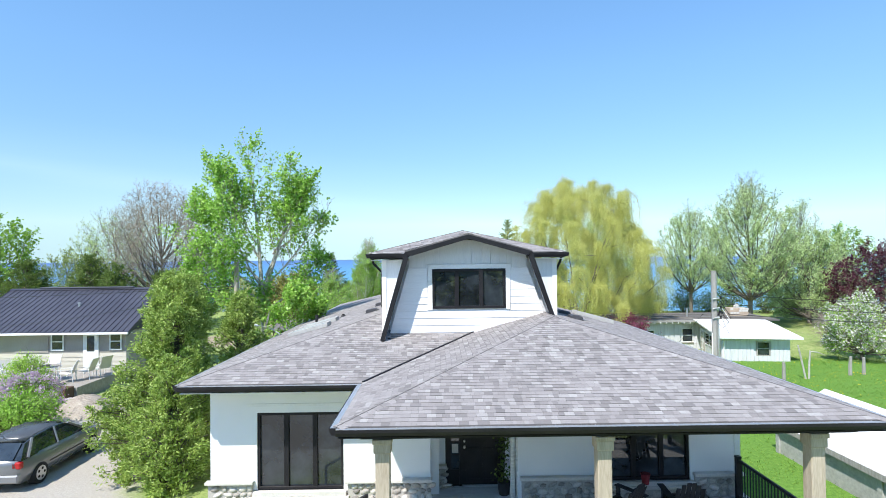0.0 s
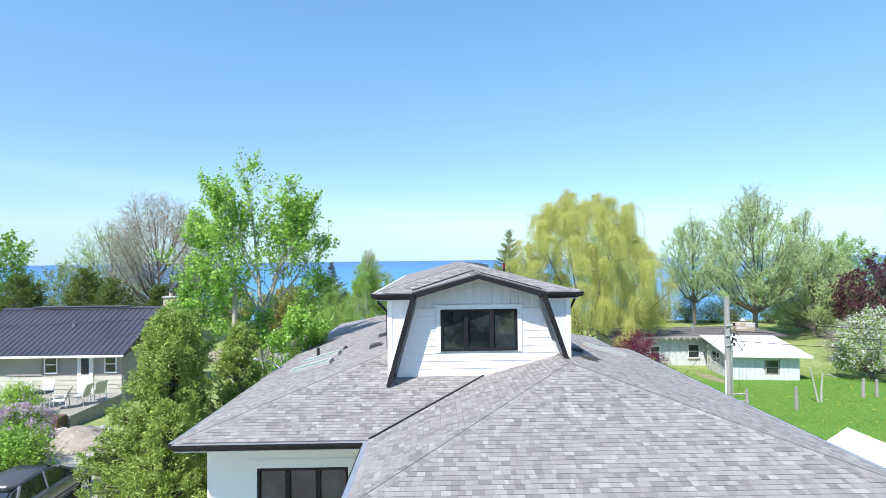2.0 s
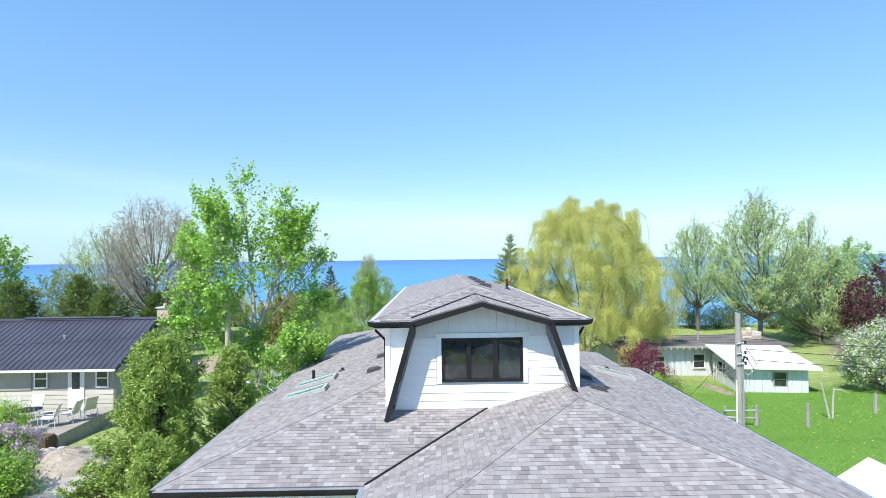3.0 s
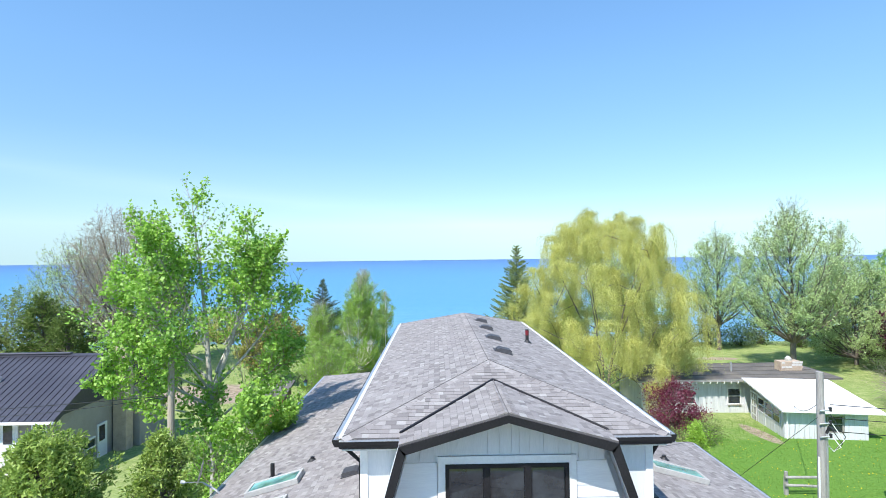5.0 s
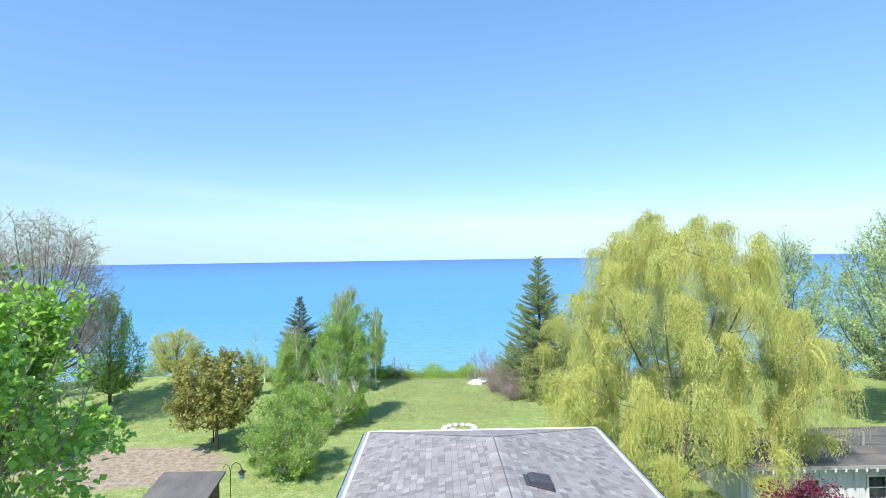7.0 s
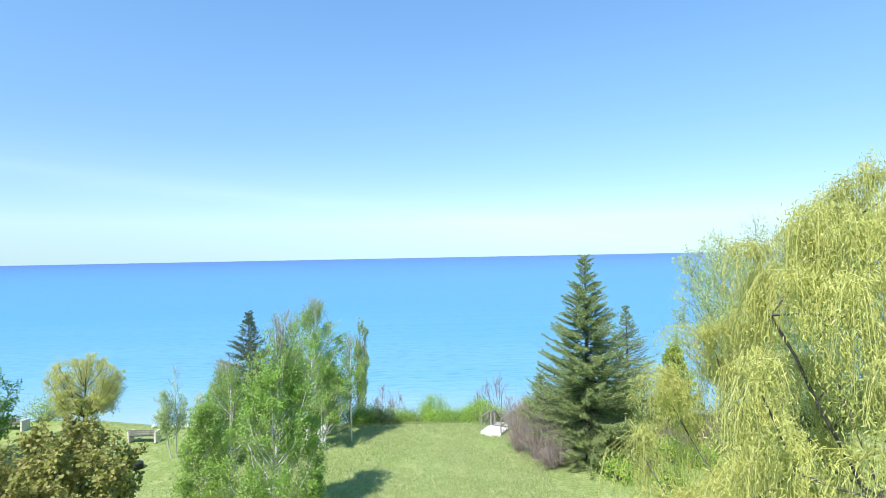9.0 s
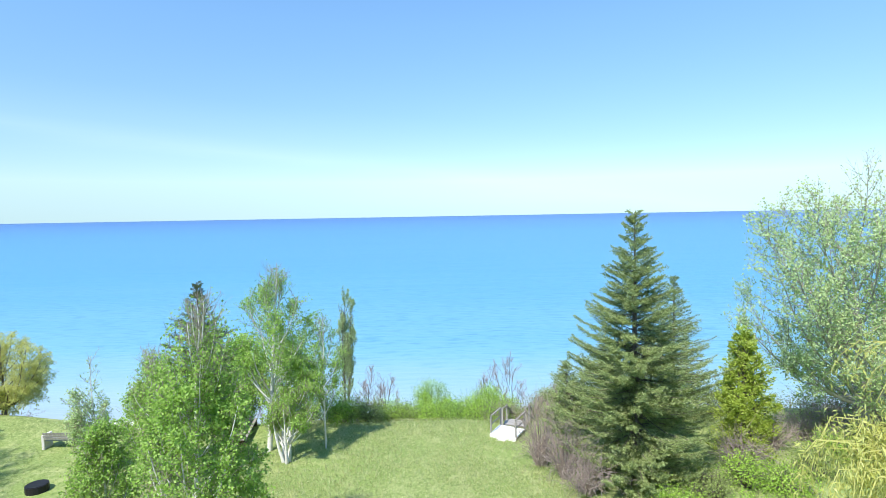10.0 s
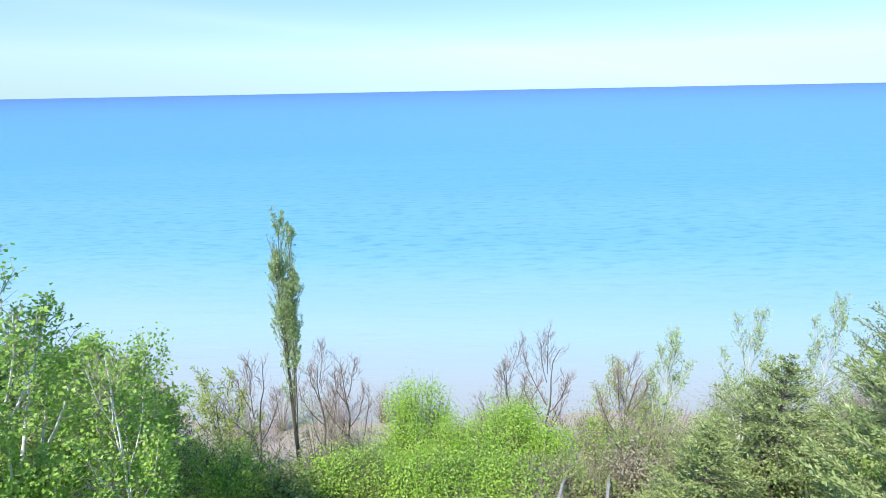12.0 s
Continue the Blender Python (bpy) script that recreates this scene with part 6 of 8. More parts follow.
limbed("bare spreading tree with pale opening buds", (-27.0, 52.5), fan(GROW, 14.4, 4.5, 0.36, 60, 0.6, round_top, r0=0.28, sweep=0.9, low=0.7), L_BUDS, M_BARK, 31, side=14, reach=1.5, twigs=6, twig=0.7, leaves=12000, size=0.07, angle=50, lift=0.0, name="bare_tree", start=0.45, taper=0.4, sprigs=2, thick=0.011, twig_mat=M_FINETWIG)
# across the lawn
limbed("round bronze leaved maple on the lawn", (-13.6, 48.4), fan(GROW, 5.5, 2.5, 0.4, 26, 0.75, round_top, r0=0.13), L_MAPLE, M_BARK, 41, side=12, reach=0.85, twigs=6, twig=0.3, leaves=20000, size=0.15, width=0.9, name="maple_tree", angle=50, jitter=0.06)
limbed("low birch with bright yellow green leaves", (-8.4, 44.4), fan(GROW, 4.3, 2.2, 0.1, 30, 0.85, round_top, r0=0.07, low=0.3), L_BIRCH, M_BIRCHBARK, 42, side=13, reach=0.85, twigs=7, twig=0.34, leaves=30000, size=0.085, start=0.15, name="birch_tree", group="lawn birches")
limbed("tall slender birch with light green leaves", (-7.5, 52.3), fan(GROW, 8.9, 2.5, 0.1, 40, 0.97, lambda h: max(0.14, (1 - h) ** 0.55), lean=(0.5, 0.4), r0=0.1, low=0.4), L_BIRCH, M_BIRCHBARK, 43, side=12, reach=1.0, twigs=7, twig=0.34, leaves=40000, size=0.09, start=0.2, bare=0.3, name="birch_tree", group="lawn birches", patchy=0.35)
limbed("small birch with light green leaves and a white stem", (-11.0, 54.2), fan(GROW, 4.8, 1.6, 0.12, 24, 0.95, lambda h: max(0.14, (1 - h) ** 0.75), r0=0.06), L_BIRCH, M_BIRCHBARK, 44, side=12, reach=0.8, twigs=6, twig=0.32, leaves=17000, size=0.085, start=0.2, name="birch_tree", group="lawn birches")
limbed("clump of white stemmed birches in leaf", (-7.35, 61.2), clump(GROW, 3.4, 0.8, 4, 0.095) + fan(GROW, 3.7, 1.1, 0.45, 12, 0.9, round_top, lean=(0.7, 0.2), r0=0.07), L_BIRCH, M_BIRCHBARK, 45, side=9, reach=0.6, twigs=7, twig=0.3, leaves=8000, size=0.09, start=0.68, name="birch_tree", group="lawn birches")
limbed("tall birch with a thin bare top", (-8.5, 62.4), fan(GROW, 8.7, 1.9, 0.5, 20, 0.98, lambda h: max(0.1, math.sin(math.pi * (0.3 + 0.7 * h) ** 0.9)), lean=(0.6, 0), r0=0.13), L_BIRCH, M_BIRCHBARK, 46, side=11, reach=0.95, twigs=7, twig=0.36, leaves=14000, size=0.095, start=0.45, bare=0.5, name="birch_tree", group="lawn birches", patchy=0.5)
limbed("small birch with light green leaves and a white stem", (-11.6, 58.6), fan(GROW, 5.9, 1.5, 0.3, 18, 0.95, egg, r0=0.07), L_BIRCH, M_BIRCHBARK, 53, side=11, reach=0.75, twigs=6, twig=0.34, leaves=8000, size=0.09, start=0.25, bare=0.2, name="birch_tree", group="lawn birches", patchy=0.3)
limbed("slender birch with thin pale leaves", (-5.9, 62.6), fan(GROW, 6.4, 0.9, 0.5, 12, 0.97, egg, r0=0.05), L_BIRCH, M_BIRCHBARK, 49, side=9, reach=0.7, twigs=5, twig=0.3, leaves=5000, size=0.085, start=0.3, taper=0.7, bare=0.3, name="birch_tree", group="lawn birches")
limbed("slender birch with thin pale leaves", (-12.6, 60.3), fan(GROW, 5.6, 1.7, 0.1, 26, 0.95, lambda h: max(0.14, (1 - h) ** 0.75), r0=0.06), L_BIRCH, M_BIRCHBARK, 47, side=12, reach=0.8, twigs=6, twig=0.32, leaves=11000, size=0.085, start=0.2, bare=0.3, name="birch_tree", group="lawn birches")
limbed("slender birch with thin pale leaves", (-15.6, 60.6), clump(GROW, 5.2, 0.8, 2, 0.04), L_POPLAR, M_BIRCHBARK, 50, side=16, reach=0.7, twigs=5, twig=0.28, leaves=5000, size=0.085, start=0.2, bare=0.3, name="birch_tree", group="lawn birches")
spruce("dark brownish spruce behind the birches", (-13.2, 66.0), 7.7, 2.2, 48, 40, mat=L_DARKSPRUCE, fill=13.0)
spruce("tall dense green spruce at the bluff edge", (7.55, 59.5), 10.95, 3.15, 51, 56, reps=3, fill=17.0)
spruce("green spruce beside a taller one", (12.0, 66.0), 7.4, 2.2, 52, 34)


# ---------- the neighbour's house ----------
def framed_window(x0, x1, y, z0, z1, parent, frame_mat, sash=True, face=-1):
    w = part("window", boxed(x0, x1, y - 0.012, y - 0.004, z0, z1), M_GLASS, parent, "dark glass in a white frame")
    t = 0.07
    for a in ((x0 - t, x1 + t, z1, z1 + t), (x0 - t, x1 + t, z0 - t, z0), (x0 - t, x0, z0, z1), (x1, x1 + t, z0, z1)):
        part("window_frame", boxed(a[0], a[1], y - 0.04, y, a[2], a[3]), frame_mat, w)
    if sash:
        zm = (z0 + z1) / 2
        part("sash_rail", boxed(x0, x1, y - 0.03, y - 0.012, zm - 0.025, zm + 0.025), frame_mat, w)
    return w


nb = thing("bungalow", "low beige bungalow with a dark ribbed metal roof", "house", (-0.85, 0.9, -0.1))
NX0, NX1, NY0, NY1, NRY, NEZ, NRZ = -25.7, -16.1, 28.2, 37.2, 32.5, 2.4, 4.5
for nm, poly in (("front_roof", [(NY0, NEZ - 0.06), (NRY, NRZ - 0.06), (NRY, NRZ), (NY0, NEZ)]), ("back_roof", [(NRY, NRZ - 0.06), (NY1, NEZ - 0.06), (NY1, NEZ), (NRY, NRZ)])):
    r = part(nm, prism(poly, "x", NX0, NX1), M_NAVYROOF, nb, "charcoal ribbed metal roof")
    n = 30 if nm == "front_roof" else 0
    for k in range(n + 1):
        x = NX0 + 0.03 + (NX1 - NX0 - 0.06) * k / max(n, 1)
        if n:
            part("roof_rib", prism([(NY0, NEZ), (NRY - 0.02, NRZ - 0.01), (NRY - 0.02, NRZ + 0.025), (NY0, NEZ + 0.035)], "x", x - 0.02, x + 0.02), M_NAVYROOF, r)
part("ridge_cap", prism([(NRY - 0.18, NRZ - 0.03), (NRY, NRZ + 0.06), (NRY + 0.18, NRZ - 0.03), (NRY, NRZ + 0.03)], "x", NX0, NX1), M_NAVYROOF, nb)
part("ridge_vent", boxed(-23.9, -18.2, NRY - 0.12, NRY + 0.12, NRZ + 0.03, NRZ + 0.13, bevel=0.03), M_NAVYROOF, nb)
part("rake_board", prism([(NY0, NEZ - 0.2), (NRY, NRZ - 0.2), (NY1, NEZ - 0.2), (NY1, NEZ - 0.07), (NRY, NRZ - 0.07), (NY0, NEZ - 0.07)], "x", NX1 - 0.06, NX1 - 0.01), M_NAVYROOF, nb)
part("eaves_gutter", boxed(NX0, NX1, NY0 - 0.11, NY0 + 0.01, NEZ - 0.13, NEZ - 0.02, bevel=0.015), M_WHITEPAINT, nb, "white eaves gutter")
part("soffit", boxed(NX0, NX1 - 0.07, NY0, 28.72, NEZ - 0.12, NEZ - 0.09), M_WHITEPAINT, nb)
part("front_wall", boxed(-25.3, -16.5, 28.7, 28.95, 1.22, NEZ - 0.12), M_BEIGE, nb)
part("lower_wall", boxed(-25.3, -16.5, 28.72, 28.95, -0.6, 1.22), M_CREAM, nb)
for k in range(7):
    z = -0.4 + k * 0.23
    part("siding_board", prism([(28.685, z), (28.72, z), (28.72, z + 0.225), (28.705, z + 0.225)], "x", -25.3, -16.5), M_CREAM, nb)
part("gable_wall", prism([(28.95, -0.6), (36.7, -0.6), (36.7, NEZ - 0.15), (NRY, NRZ - 0.2), (28.95, NEZ - 0.1)], "x", -16.75, -16.5), M_BEIGE, nb, "beige stucco gable wall")
part("gable_wall", prism([(28.95, -0.6), (36.7, -0.6), (36.7, NEZ - 0.15), (NRY, NRZ - 0.2), (28.95, NEZ - 0.1)], "x", -25.3, -25.05), M_BEIGE, nb)
part("back_wall", boxed(-25.05, -16.75, 36.45, 36.7, -0.6, NEZ - 0.15), M_BEIGE, nb)
part("gable_cladding", prism([(28.6, 2.36), (36.8, 2.36), (NRY, NRZ - 0.14)], "x", -16.5, -16.44), M_NAVYROOF, nb, "dark gable cladding")
framed_window(-20.5, -19.93, 28.68, 1.42, 2.25, nb, M_WHITEPAINT)
framed_window(-17.33, -16.8, 28.68, 1.42, 2.25, nb, M_WHITEPAINT)
part("window_panel", boxed(-22.5, -20.7, 28.66, 28.7, 1.25, 2.3), M_BEIGE, nb)
nd = part("front_door", boxed(-18.7, -18.1, 28.64, 28.7, 0.3, 2.25, bevel=0.01), M_WHITEPAINT, nb, "white door with a dark upper light")
part("door_glass", boxed(-18.6, -18.2, 28.63, 28.645, 1.3, 2.15), M_GLASS, nd)
part("door_trim", boxed(-18.82, -18.7, 28.65, 28.7, 0.3, 2.35), M_WHITEPAINT, nd)
part("door_trim", boxed(-18.1, -17.98, 28.65, 28.7, 0.3, 2.35), M_WHITEPAINT, nd)
side_door = part("side_door", boxed(-16.5, -16.44, 31.75, 32.5, -0.6, 1.15), M_WHITEPAINT, nb, "white side door")
part("door_glass", boxed(-16.44, -16.43, 31.85, 32.3, 0.3, 1.05), M_GLASS, side_door)
sw = part("small_window", boxed(-16.5, -16.45, 30.85, 31.5, 0.25, 0.6), M_GLASS, nb)
part("window_frame", boxed(-16.5, -16.44, 30.78, 31.57, 0.6, 0.68), M_WHITEPAINT, sw)
part("window_frame", boxed(-16.5, -16.44, 30.78, 31.57, 0.17, 0.25), M_WHITEPAINT, sw)
ch = part("chimney", boxed(-16.44, -15.75, 32.95, 33.6, -0.6, 5.0, bevel=0.02), M_BRICK, nb, "buff brick chimney")
part("chimney_cap", boxed(-16.5, -15.69, 32.89, 33.66, 5.0, 5.1, bevel=0.02), M_CONCRETE, ch)
part("chimney_pot", piped([(-16.1, 33.27, 5.1), (-16.1, 33.27, 5.3)], 0.11, 10), M_BRICK, ch)
part("rear_annex", boxed(-16.5, -15.5, 33.8, 36.4, -0.6, 1.3, bevel=0.03), M_BEIGE, nb, "low flat roofed annex")
part("roof_stack", piped([(-20.3, 30.6, 3.4), (-20.3, 30.6, 3.75)], 0.05, 8), M_GALV, nb)
part("stack_hood", piped([(-20.3, 30.6, 3.75), (-20.3, 30.6, 3.82)], 0.09, 8), M_GALV, nb)

# their terrace
terr = thing("timber_terrace", "weathered timber terrace with steps", "deck", (-19.8, 26.5, -0.4))
for k in range(22):
    part("deck_board", boxed(-3.0, 3.0, -1.75 + k * 0.18, -1.58 + k * 0.18, 0.72, 0.76), M_DECK, terr)
part("skirt_board", boxed(-3.0, 3.0, -1.78, -1.75, 0.0, 0.72), M_DECK, terr)
part("skirt_board", boxed(2.97, 3.0, -1.75, 2.2, 0.0, 0.72), M_DECK, terr)
for k in range(3):
    part("step", boxed(0.9, 2.2, -2.1 - 0.3 * k, -1.79 - 0.3 * k, 0.0, 0.56 - 0.18 * k, bevel=0.01), M_DECK, terr)
part("planter_box", boxed(2.1, 2.9, -2.4, -1.8, 0.0, 0.85, bevel=0.02), M_DARKWOOD, terr)


def patio_chair(at, turn):
    c = thing("patio_chair", "beige sling patio chair with a cream tubular frame", "chair", at, turn, "terrace chairs")
    part("seat", prism([(-0.26, 0.42), (0.24, 0.36), (0.24, 0.38), (-0.26, 0.44)], "x", -0.25, 0.25), M_FABRIC, c)
    part("backrest", prism([(0.22, 0.38), (0.5, 1.0), (0.53, 1.0), (0.25, 0.37)], "x", -0.25, 0.25), M_FABRIC, c)
    for s in (-1, 1):
        part("side_frame", piped([(s * 0.28, -0.3, 0.0), (s * 0.28, -0.28, 0.62), (s * 0.28, 0.3, 0.6), (s * 0.28, 0.38, 0.64)], 0.018, 6), M_WHITEPAINT, c)
        part("back_frame", piped([(s * 0.26, 0.1, 0.3), (s * 0.26, 0.53, 1.03)], 0.016, 6), M_WHITEPAINT, c)
        part("leg", piped([(s * 0.28, 0.3, 0.6), (s * 0.28, 0.36, 0.0)], 0.018, 6), M_WHITEPAINT, c)


for x, y, a in ((-20.5, 26.2, 60), (-19.9, 26.9, 40), (-19.3, 27.3, 10), (-20.9, 25.5, 100), (-17.6, 25.9, -70), (-17.1, 26.6, -90), (-16.8, 27.4, -120)):
    patio_chair((x - 0.5, y, 0.36), a)
tb = thing("patio_table", "round glass patio table with cream legs", "table", (-19.2, 26.2, 0.36))
part("table_top", piped([(0, 0, 0.68), (0, 0, 0.71)], 0.55, 20), M_GLASS, tb)
part("table_rim", piped([(0, 0, 0.66), (0, 0, 0.69)], 0.57, 20), M_WHITEPAINT, tb)
for k in range(4):
    a = 0.785 + k * 1.571
    part("table_leg", piped([(0.4 * math.cos(a), 0.4 * math.sin(a), 0.66), (0.45 * math.cos(a), 0.45 * math.sin(a), 0)], 0.018, 6), M_WHITEPAINT, tb)


def heap(name, label, at, rx, ry, h, mat, seed, category="heap"):
    rng = random.Random(seed)
    bm = bmesh.new()
    n, m = 24, 8
    rows = []
    for j in range(m + 1):
        f = j / m
        rows.append([bm.verts.new((rx * f * math.cos(t) * rng.uniform(0.94, 1.06), ry * f * math.sin(t) * rng.uniform(0.94, 1.06), h * (1 - f ** 1.5) + rng.uniform(-0.03, 0.03) - 0.05 * f)) for t in (2 * math.pi * k / n for k in range(n))])
    for a, b in zip(rows, rows[1:]):
        for k in range(n):
            bm.faces.new((a[k], a[(k + 1) % n], b[(k + 1) % n], b[k]))
    bmesh.ops.remove_doubles(bm, verts=bm.verts, dist=0.02)
    ob = part(name, bm, mat)
    ob.matrix_world = pose(at[0], at[1], ground_z(*at))
    return tagged(ob, label, category)


M_GRAVEL = surface("pale_gravel", (0.27, 0.225, 0.18), (0.47, 0.41, 0.34), 0.95, 16, 2, relief=0.9, dist=0.04)
heap("spoil_mound", "mound of pale crushed stone by the terrace", (-14.9, 22.3), 1.5, 1.7, 0.75, M_GRAVEL, 2)


def boulder(name, label, at, size, seed, mat, group="", category="rock", z=None):
    ob = new(name, None)
    rng = random.Random(seed)
    bm = bmesh.new()
    bmesh.ops.create_icosphere(bm, subdivisions=2, radius=0.5)
    for v in bm.verts:
        v.co *= 1 + 0.22 * noise.noise(v.co * 2.2 + Vector((seed * 3.1, 0, 0)))
    me = bpy.data.meshes.new(name)
    bm.to_mesh(me)
    bm.free()
    me.materials.append(mat)
    bpy.data.objects.remove(ob)
    ob = new(name, me)
    zz = ground_z(*at[:2]) if z is None else z
    ob.matrix_world = pose(at[0], at[1], zz + size[2] * 0.3, 0, 0, rng.uniform(0, 180)) @ Matrix.Diagonal((*size, 1))
    return tagged(ob, label, category, group)


rng = random.Random(8)
for k in range(9):
    boulder("rock", "grey landscaping rock beside the gravel", (-17.3 + k * 0.33, 24.2 - 0.1 * (k % 3)), (rng.uniform(0.3, 0.55), rng.uniform(0.3, 0.5), rng.uniform(0.2, 0.4)), k, M_STONE, "terrace rocks")
bush("clipped round green shrub", (-18.7, 24.2), 2.0, 1.0, L_SHRUB, 61, 8000, 0.08, spread=0.15, twigs=110)
bush("lilac bush in pale purple flower", (-16.9, 21.9), 1.4, 1.35, L_GREEN, 62, 3000, 0.1, extra=(L_LILAC, 7000, 0.085), name="lilac_bush", twigs=90)
bush("lilac bush in pale purple flower", (-18.6, 21.6), 1.4, 1.2, L_GREEN, 63, 2200, 0.1, extra=(L_LILAC, 5000, 0.085), name="lilac_bush", twigs=80)
bush("loose green shrub by the drive", (-15.2, 19.5), 1.25, 1.2, L_GREEN, 64, 5500, 0.1, twigs=80)
bush("loose green shrub by the drive", (-16.8, 19.3), 1.1, 1.3, L_GREEN, 65, 4500, 0.1, twigs=80)
conifer_bush("dense dark cedar behind the bungalow", (-26.5, 44.0), 6.6, 2.4, L_DARK, 66, 8000, 0.2, lambda h: max(0.1, (1 - h ** 2.4) ** 0.6), tufts=380, plume=0.8)
for k, (x, y, h, r) in enumerate(((-30.0, 46.5, 7.4, 2.6), (-34.5, 45.0, 7.0, 2.8), (-39.0, 45.5, 7.2, 2.8), (-23.8, 46.5, 6.0, 2.2), (-43.5, 44.0, 7.0, 2.8))):
    conifer_bush("dense dark cedar behind the bungalow", (x, y), h, r, L_DARK, 67 + k, 8000, 0.2, lambda h: max(0.1, (1 - h ** 2.4) ** 0.6), tufts=380, plume=0.8)
limbed("broad bright green maple beyond the bungalow", (-41.5, 50.0), fan(GROW, 11.0, 4.6, 0.2, 40, 0.7, round_top, r0=0.22), L_GREEN, M_BARK, 75, side=12, reach=1.3, twigs=6, twig=0.45, leaves=16000, size=0.22, width=0.85)
limbed("pale green tree behind the bungalow", (-36.0, 60.0), fan(GROW, 12.6, 5.0, 0.2, 40, 0.8, round_top, r0=0.22), L_POPLAR, M_BARK, 76, side=14, reach=1.6, twigs=6, twig=0.5, leaves=16000, size=0.15, lift=0.6, bare=0.25)
limbed("dark leafy tree behind the bungalow", (-33.0, 49.0), fan(GROW, 7.6, 3.8, 0.1, 34, 0.7, round_top, r0=0.16), L_SCRUB, M_BARK, 77, side=12, reach=1.2, twigs=6, twig=0.4, leaves=13000, size=0.17)
limbed("fresh green tree at the lawn's edge", (-26.4, 59.2), fan(GROW, 8.6, 2.5, 0.16, 30, 0.85, egg, r0=0.14), L_GREEN, M_BARK, 78, side=13, reach=1.1, twigs=6, twig=0.4, leaves=12000, size=0.14)

# ---------- the car ----------
car = thing("car", "graphite grey hatchback parked on the gravel drive", "car", (-12.2, 16.2, 0.0), 2)
car.scale = (0.92, 0.92, 0.9)
CL, CW = 4.2, 1.76


def section(y):
    """Half width at sill and waist, and the waist's and roof's heights, along the car (rear at -)."""
    t = (y + CL / 2) / CL
    waist = 0.92 + 0.06 * (1 - t) - 0.2 * max(0, (t - 0.68) / 0.32) ** 1.3 - 0.04 * max(0, (0.08 - t) / 0.08)
    half = CW / 2 * (1 - 0.13 * abs(2 * t - 1) ** 4)
    return half, waist


bm = bmesh.new()
rows = []
for k in range(25):
    y = -CL / 2 + CL * k / 24
    h, w = section(y)
    end = 1 - 0.06 * (k in (0, 24))
    low = 0.24 if 0 < k < 24 else 0.38
    rows.append([bm.verts.new((sx * h * f * end, y, z)) for sx, f, z in ((-1, 0.9, low), (-1, 1.0, 0.48), (-1, 0.985, w - 0.12), (-1, 0.92, w), (-1, 0.4, w + 0.035), (1, 0.4, w + 0.035), (1, 0.92, w), (1, 0.985, w - 0.12), (1, 1.0, 0.48), (1, 0.9, low))])
for a, b in zip(rows, rows[1:]):
    for j in range(10):
        bm.faces.new((a[j], a[(j + 1) % 10], b[(j + 1) % 10], b[j]))
bm.faces.new(rows[0])
bm.faces.new(rows[-1][::-1])
for f in bm.faces:
    f.smooth = True
part("body", bm, M_CARPAINT, car)
# cabin: glass house and roof skin
ys = [(-2.02, 0.97), (-1.66, 1.36), (-1.2, 1.44), (-0.4, 1.48), (0.15, 1.44), (0.55, 1.28), (1.15, 0.97)]
bm = bmesh.new()
rows = []
for y, z in ys:
    f = (z - 0.95) / 0.53
    h = 0.8 - 0.2 * f
    rows.append([bm.verts.new(p) for p in ((-0.81, y, 0.93), (-h - 0.01, y, z - 0.03), (-h + 0.12, y, z), (h - 0.12, y, z), (h + 0.01, y, z - 0.03), (0.81, y, 0.93))])
for a, b in zip(rows, rows[1:]):
    for j in range(5):
        bm.faces.new((a[j], a[j + 1], b[j + 1], b[j]))
part("glasshouse", bm, M_GLASS, car, "dark tinted windows")
bm = bmesh.new()
rows = []
for y, z in ys[1:6]:
    f = (z - 0.95) / 0.53
    h = 0.8 - 0.2 * f
    rows.append([bm.verts.new(p) for p in ((-h - 0.025, y, z - 0.05), (-h + 0.1, y, z + 0.018), (0, y, z + 0.03), (h - 0.1, y, z + 0.018), (h + 0.025, y, z - 0.05))])
rows = rows[:4]
for a, b in zip(rows, rows[1:]):
    for j in range(4):
        bm.faces.new((a[j], a[j + 1], b[j + 1], b[j]))
bmesh.ops.solidify(bm, geom=bm.faces[:], thickness=0.02)
for f in bm.faces:
    f.smooth = True
part("roof", bm, M_CARPAINT, car)
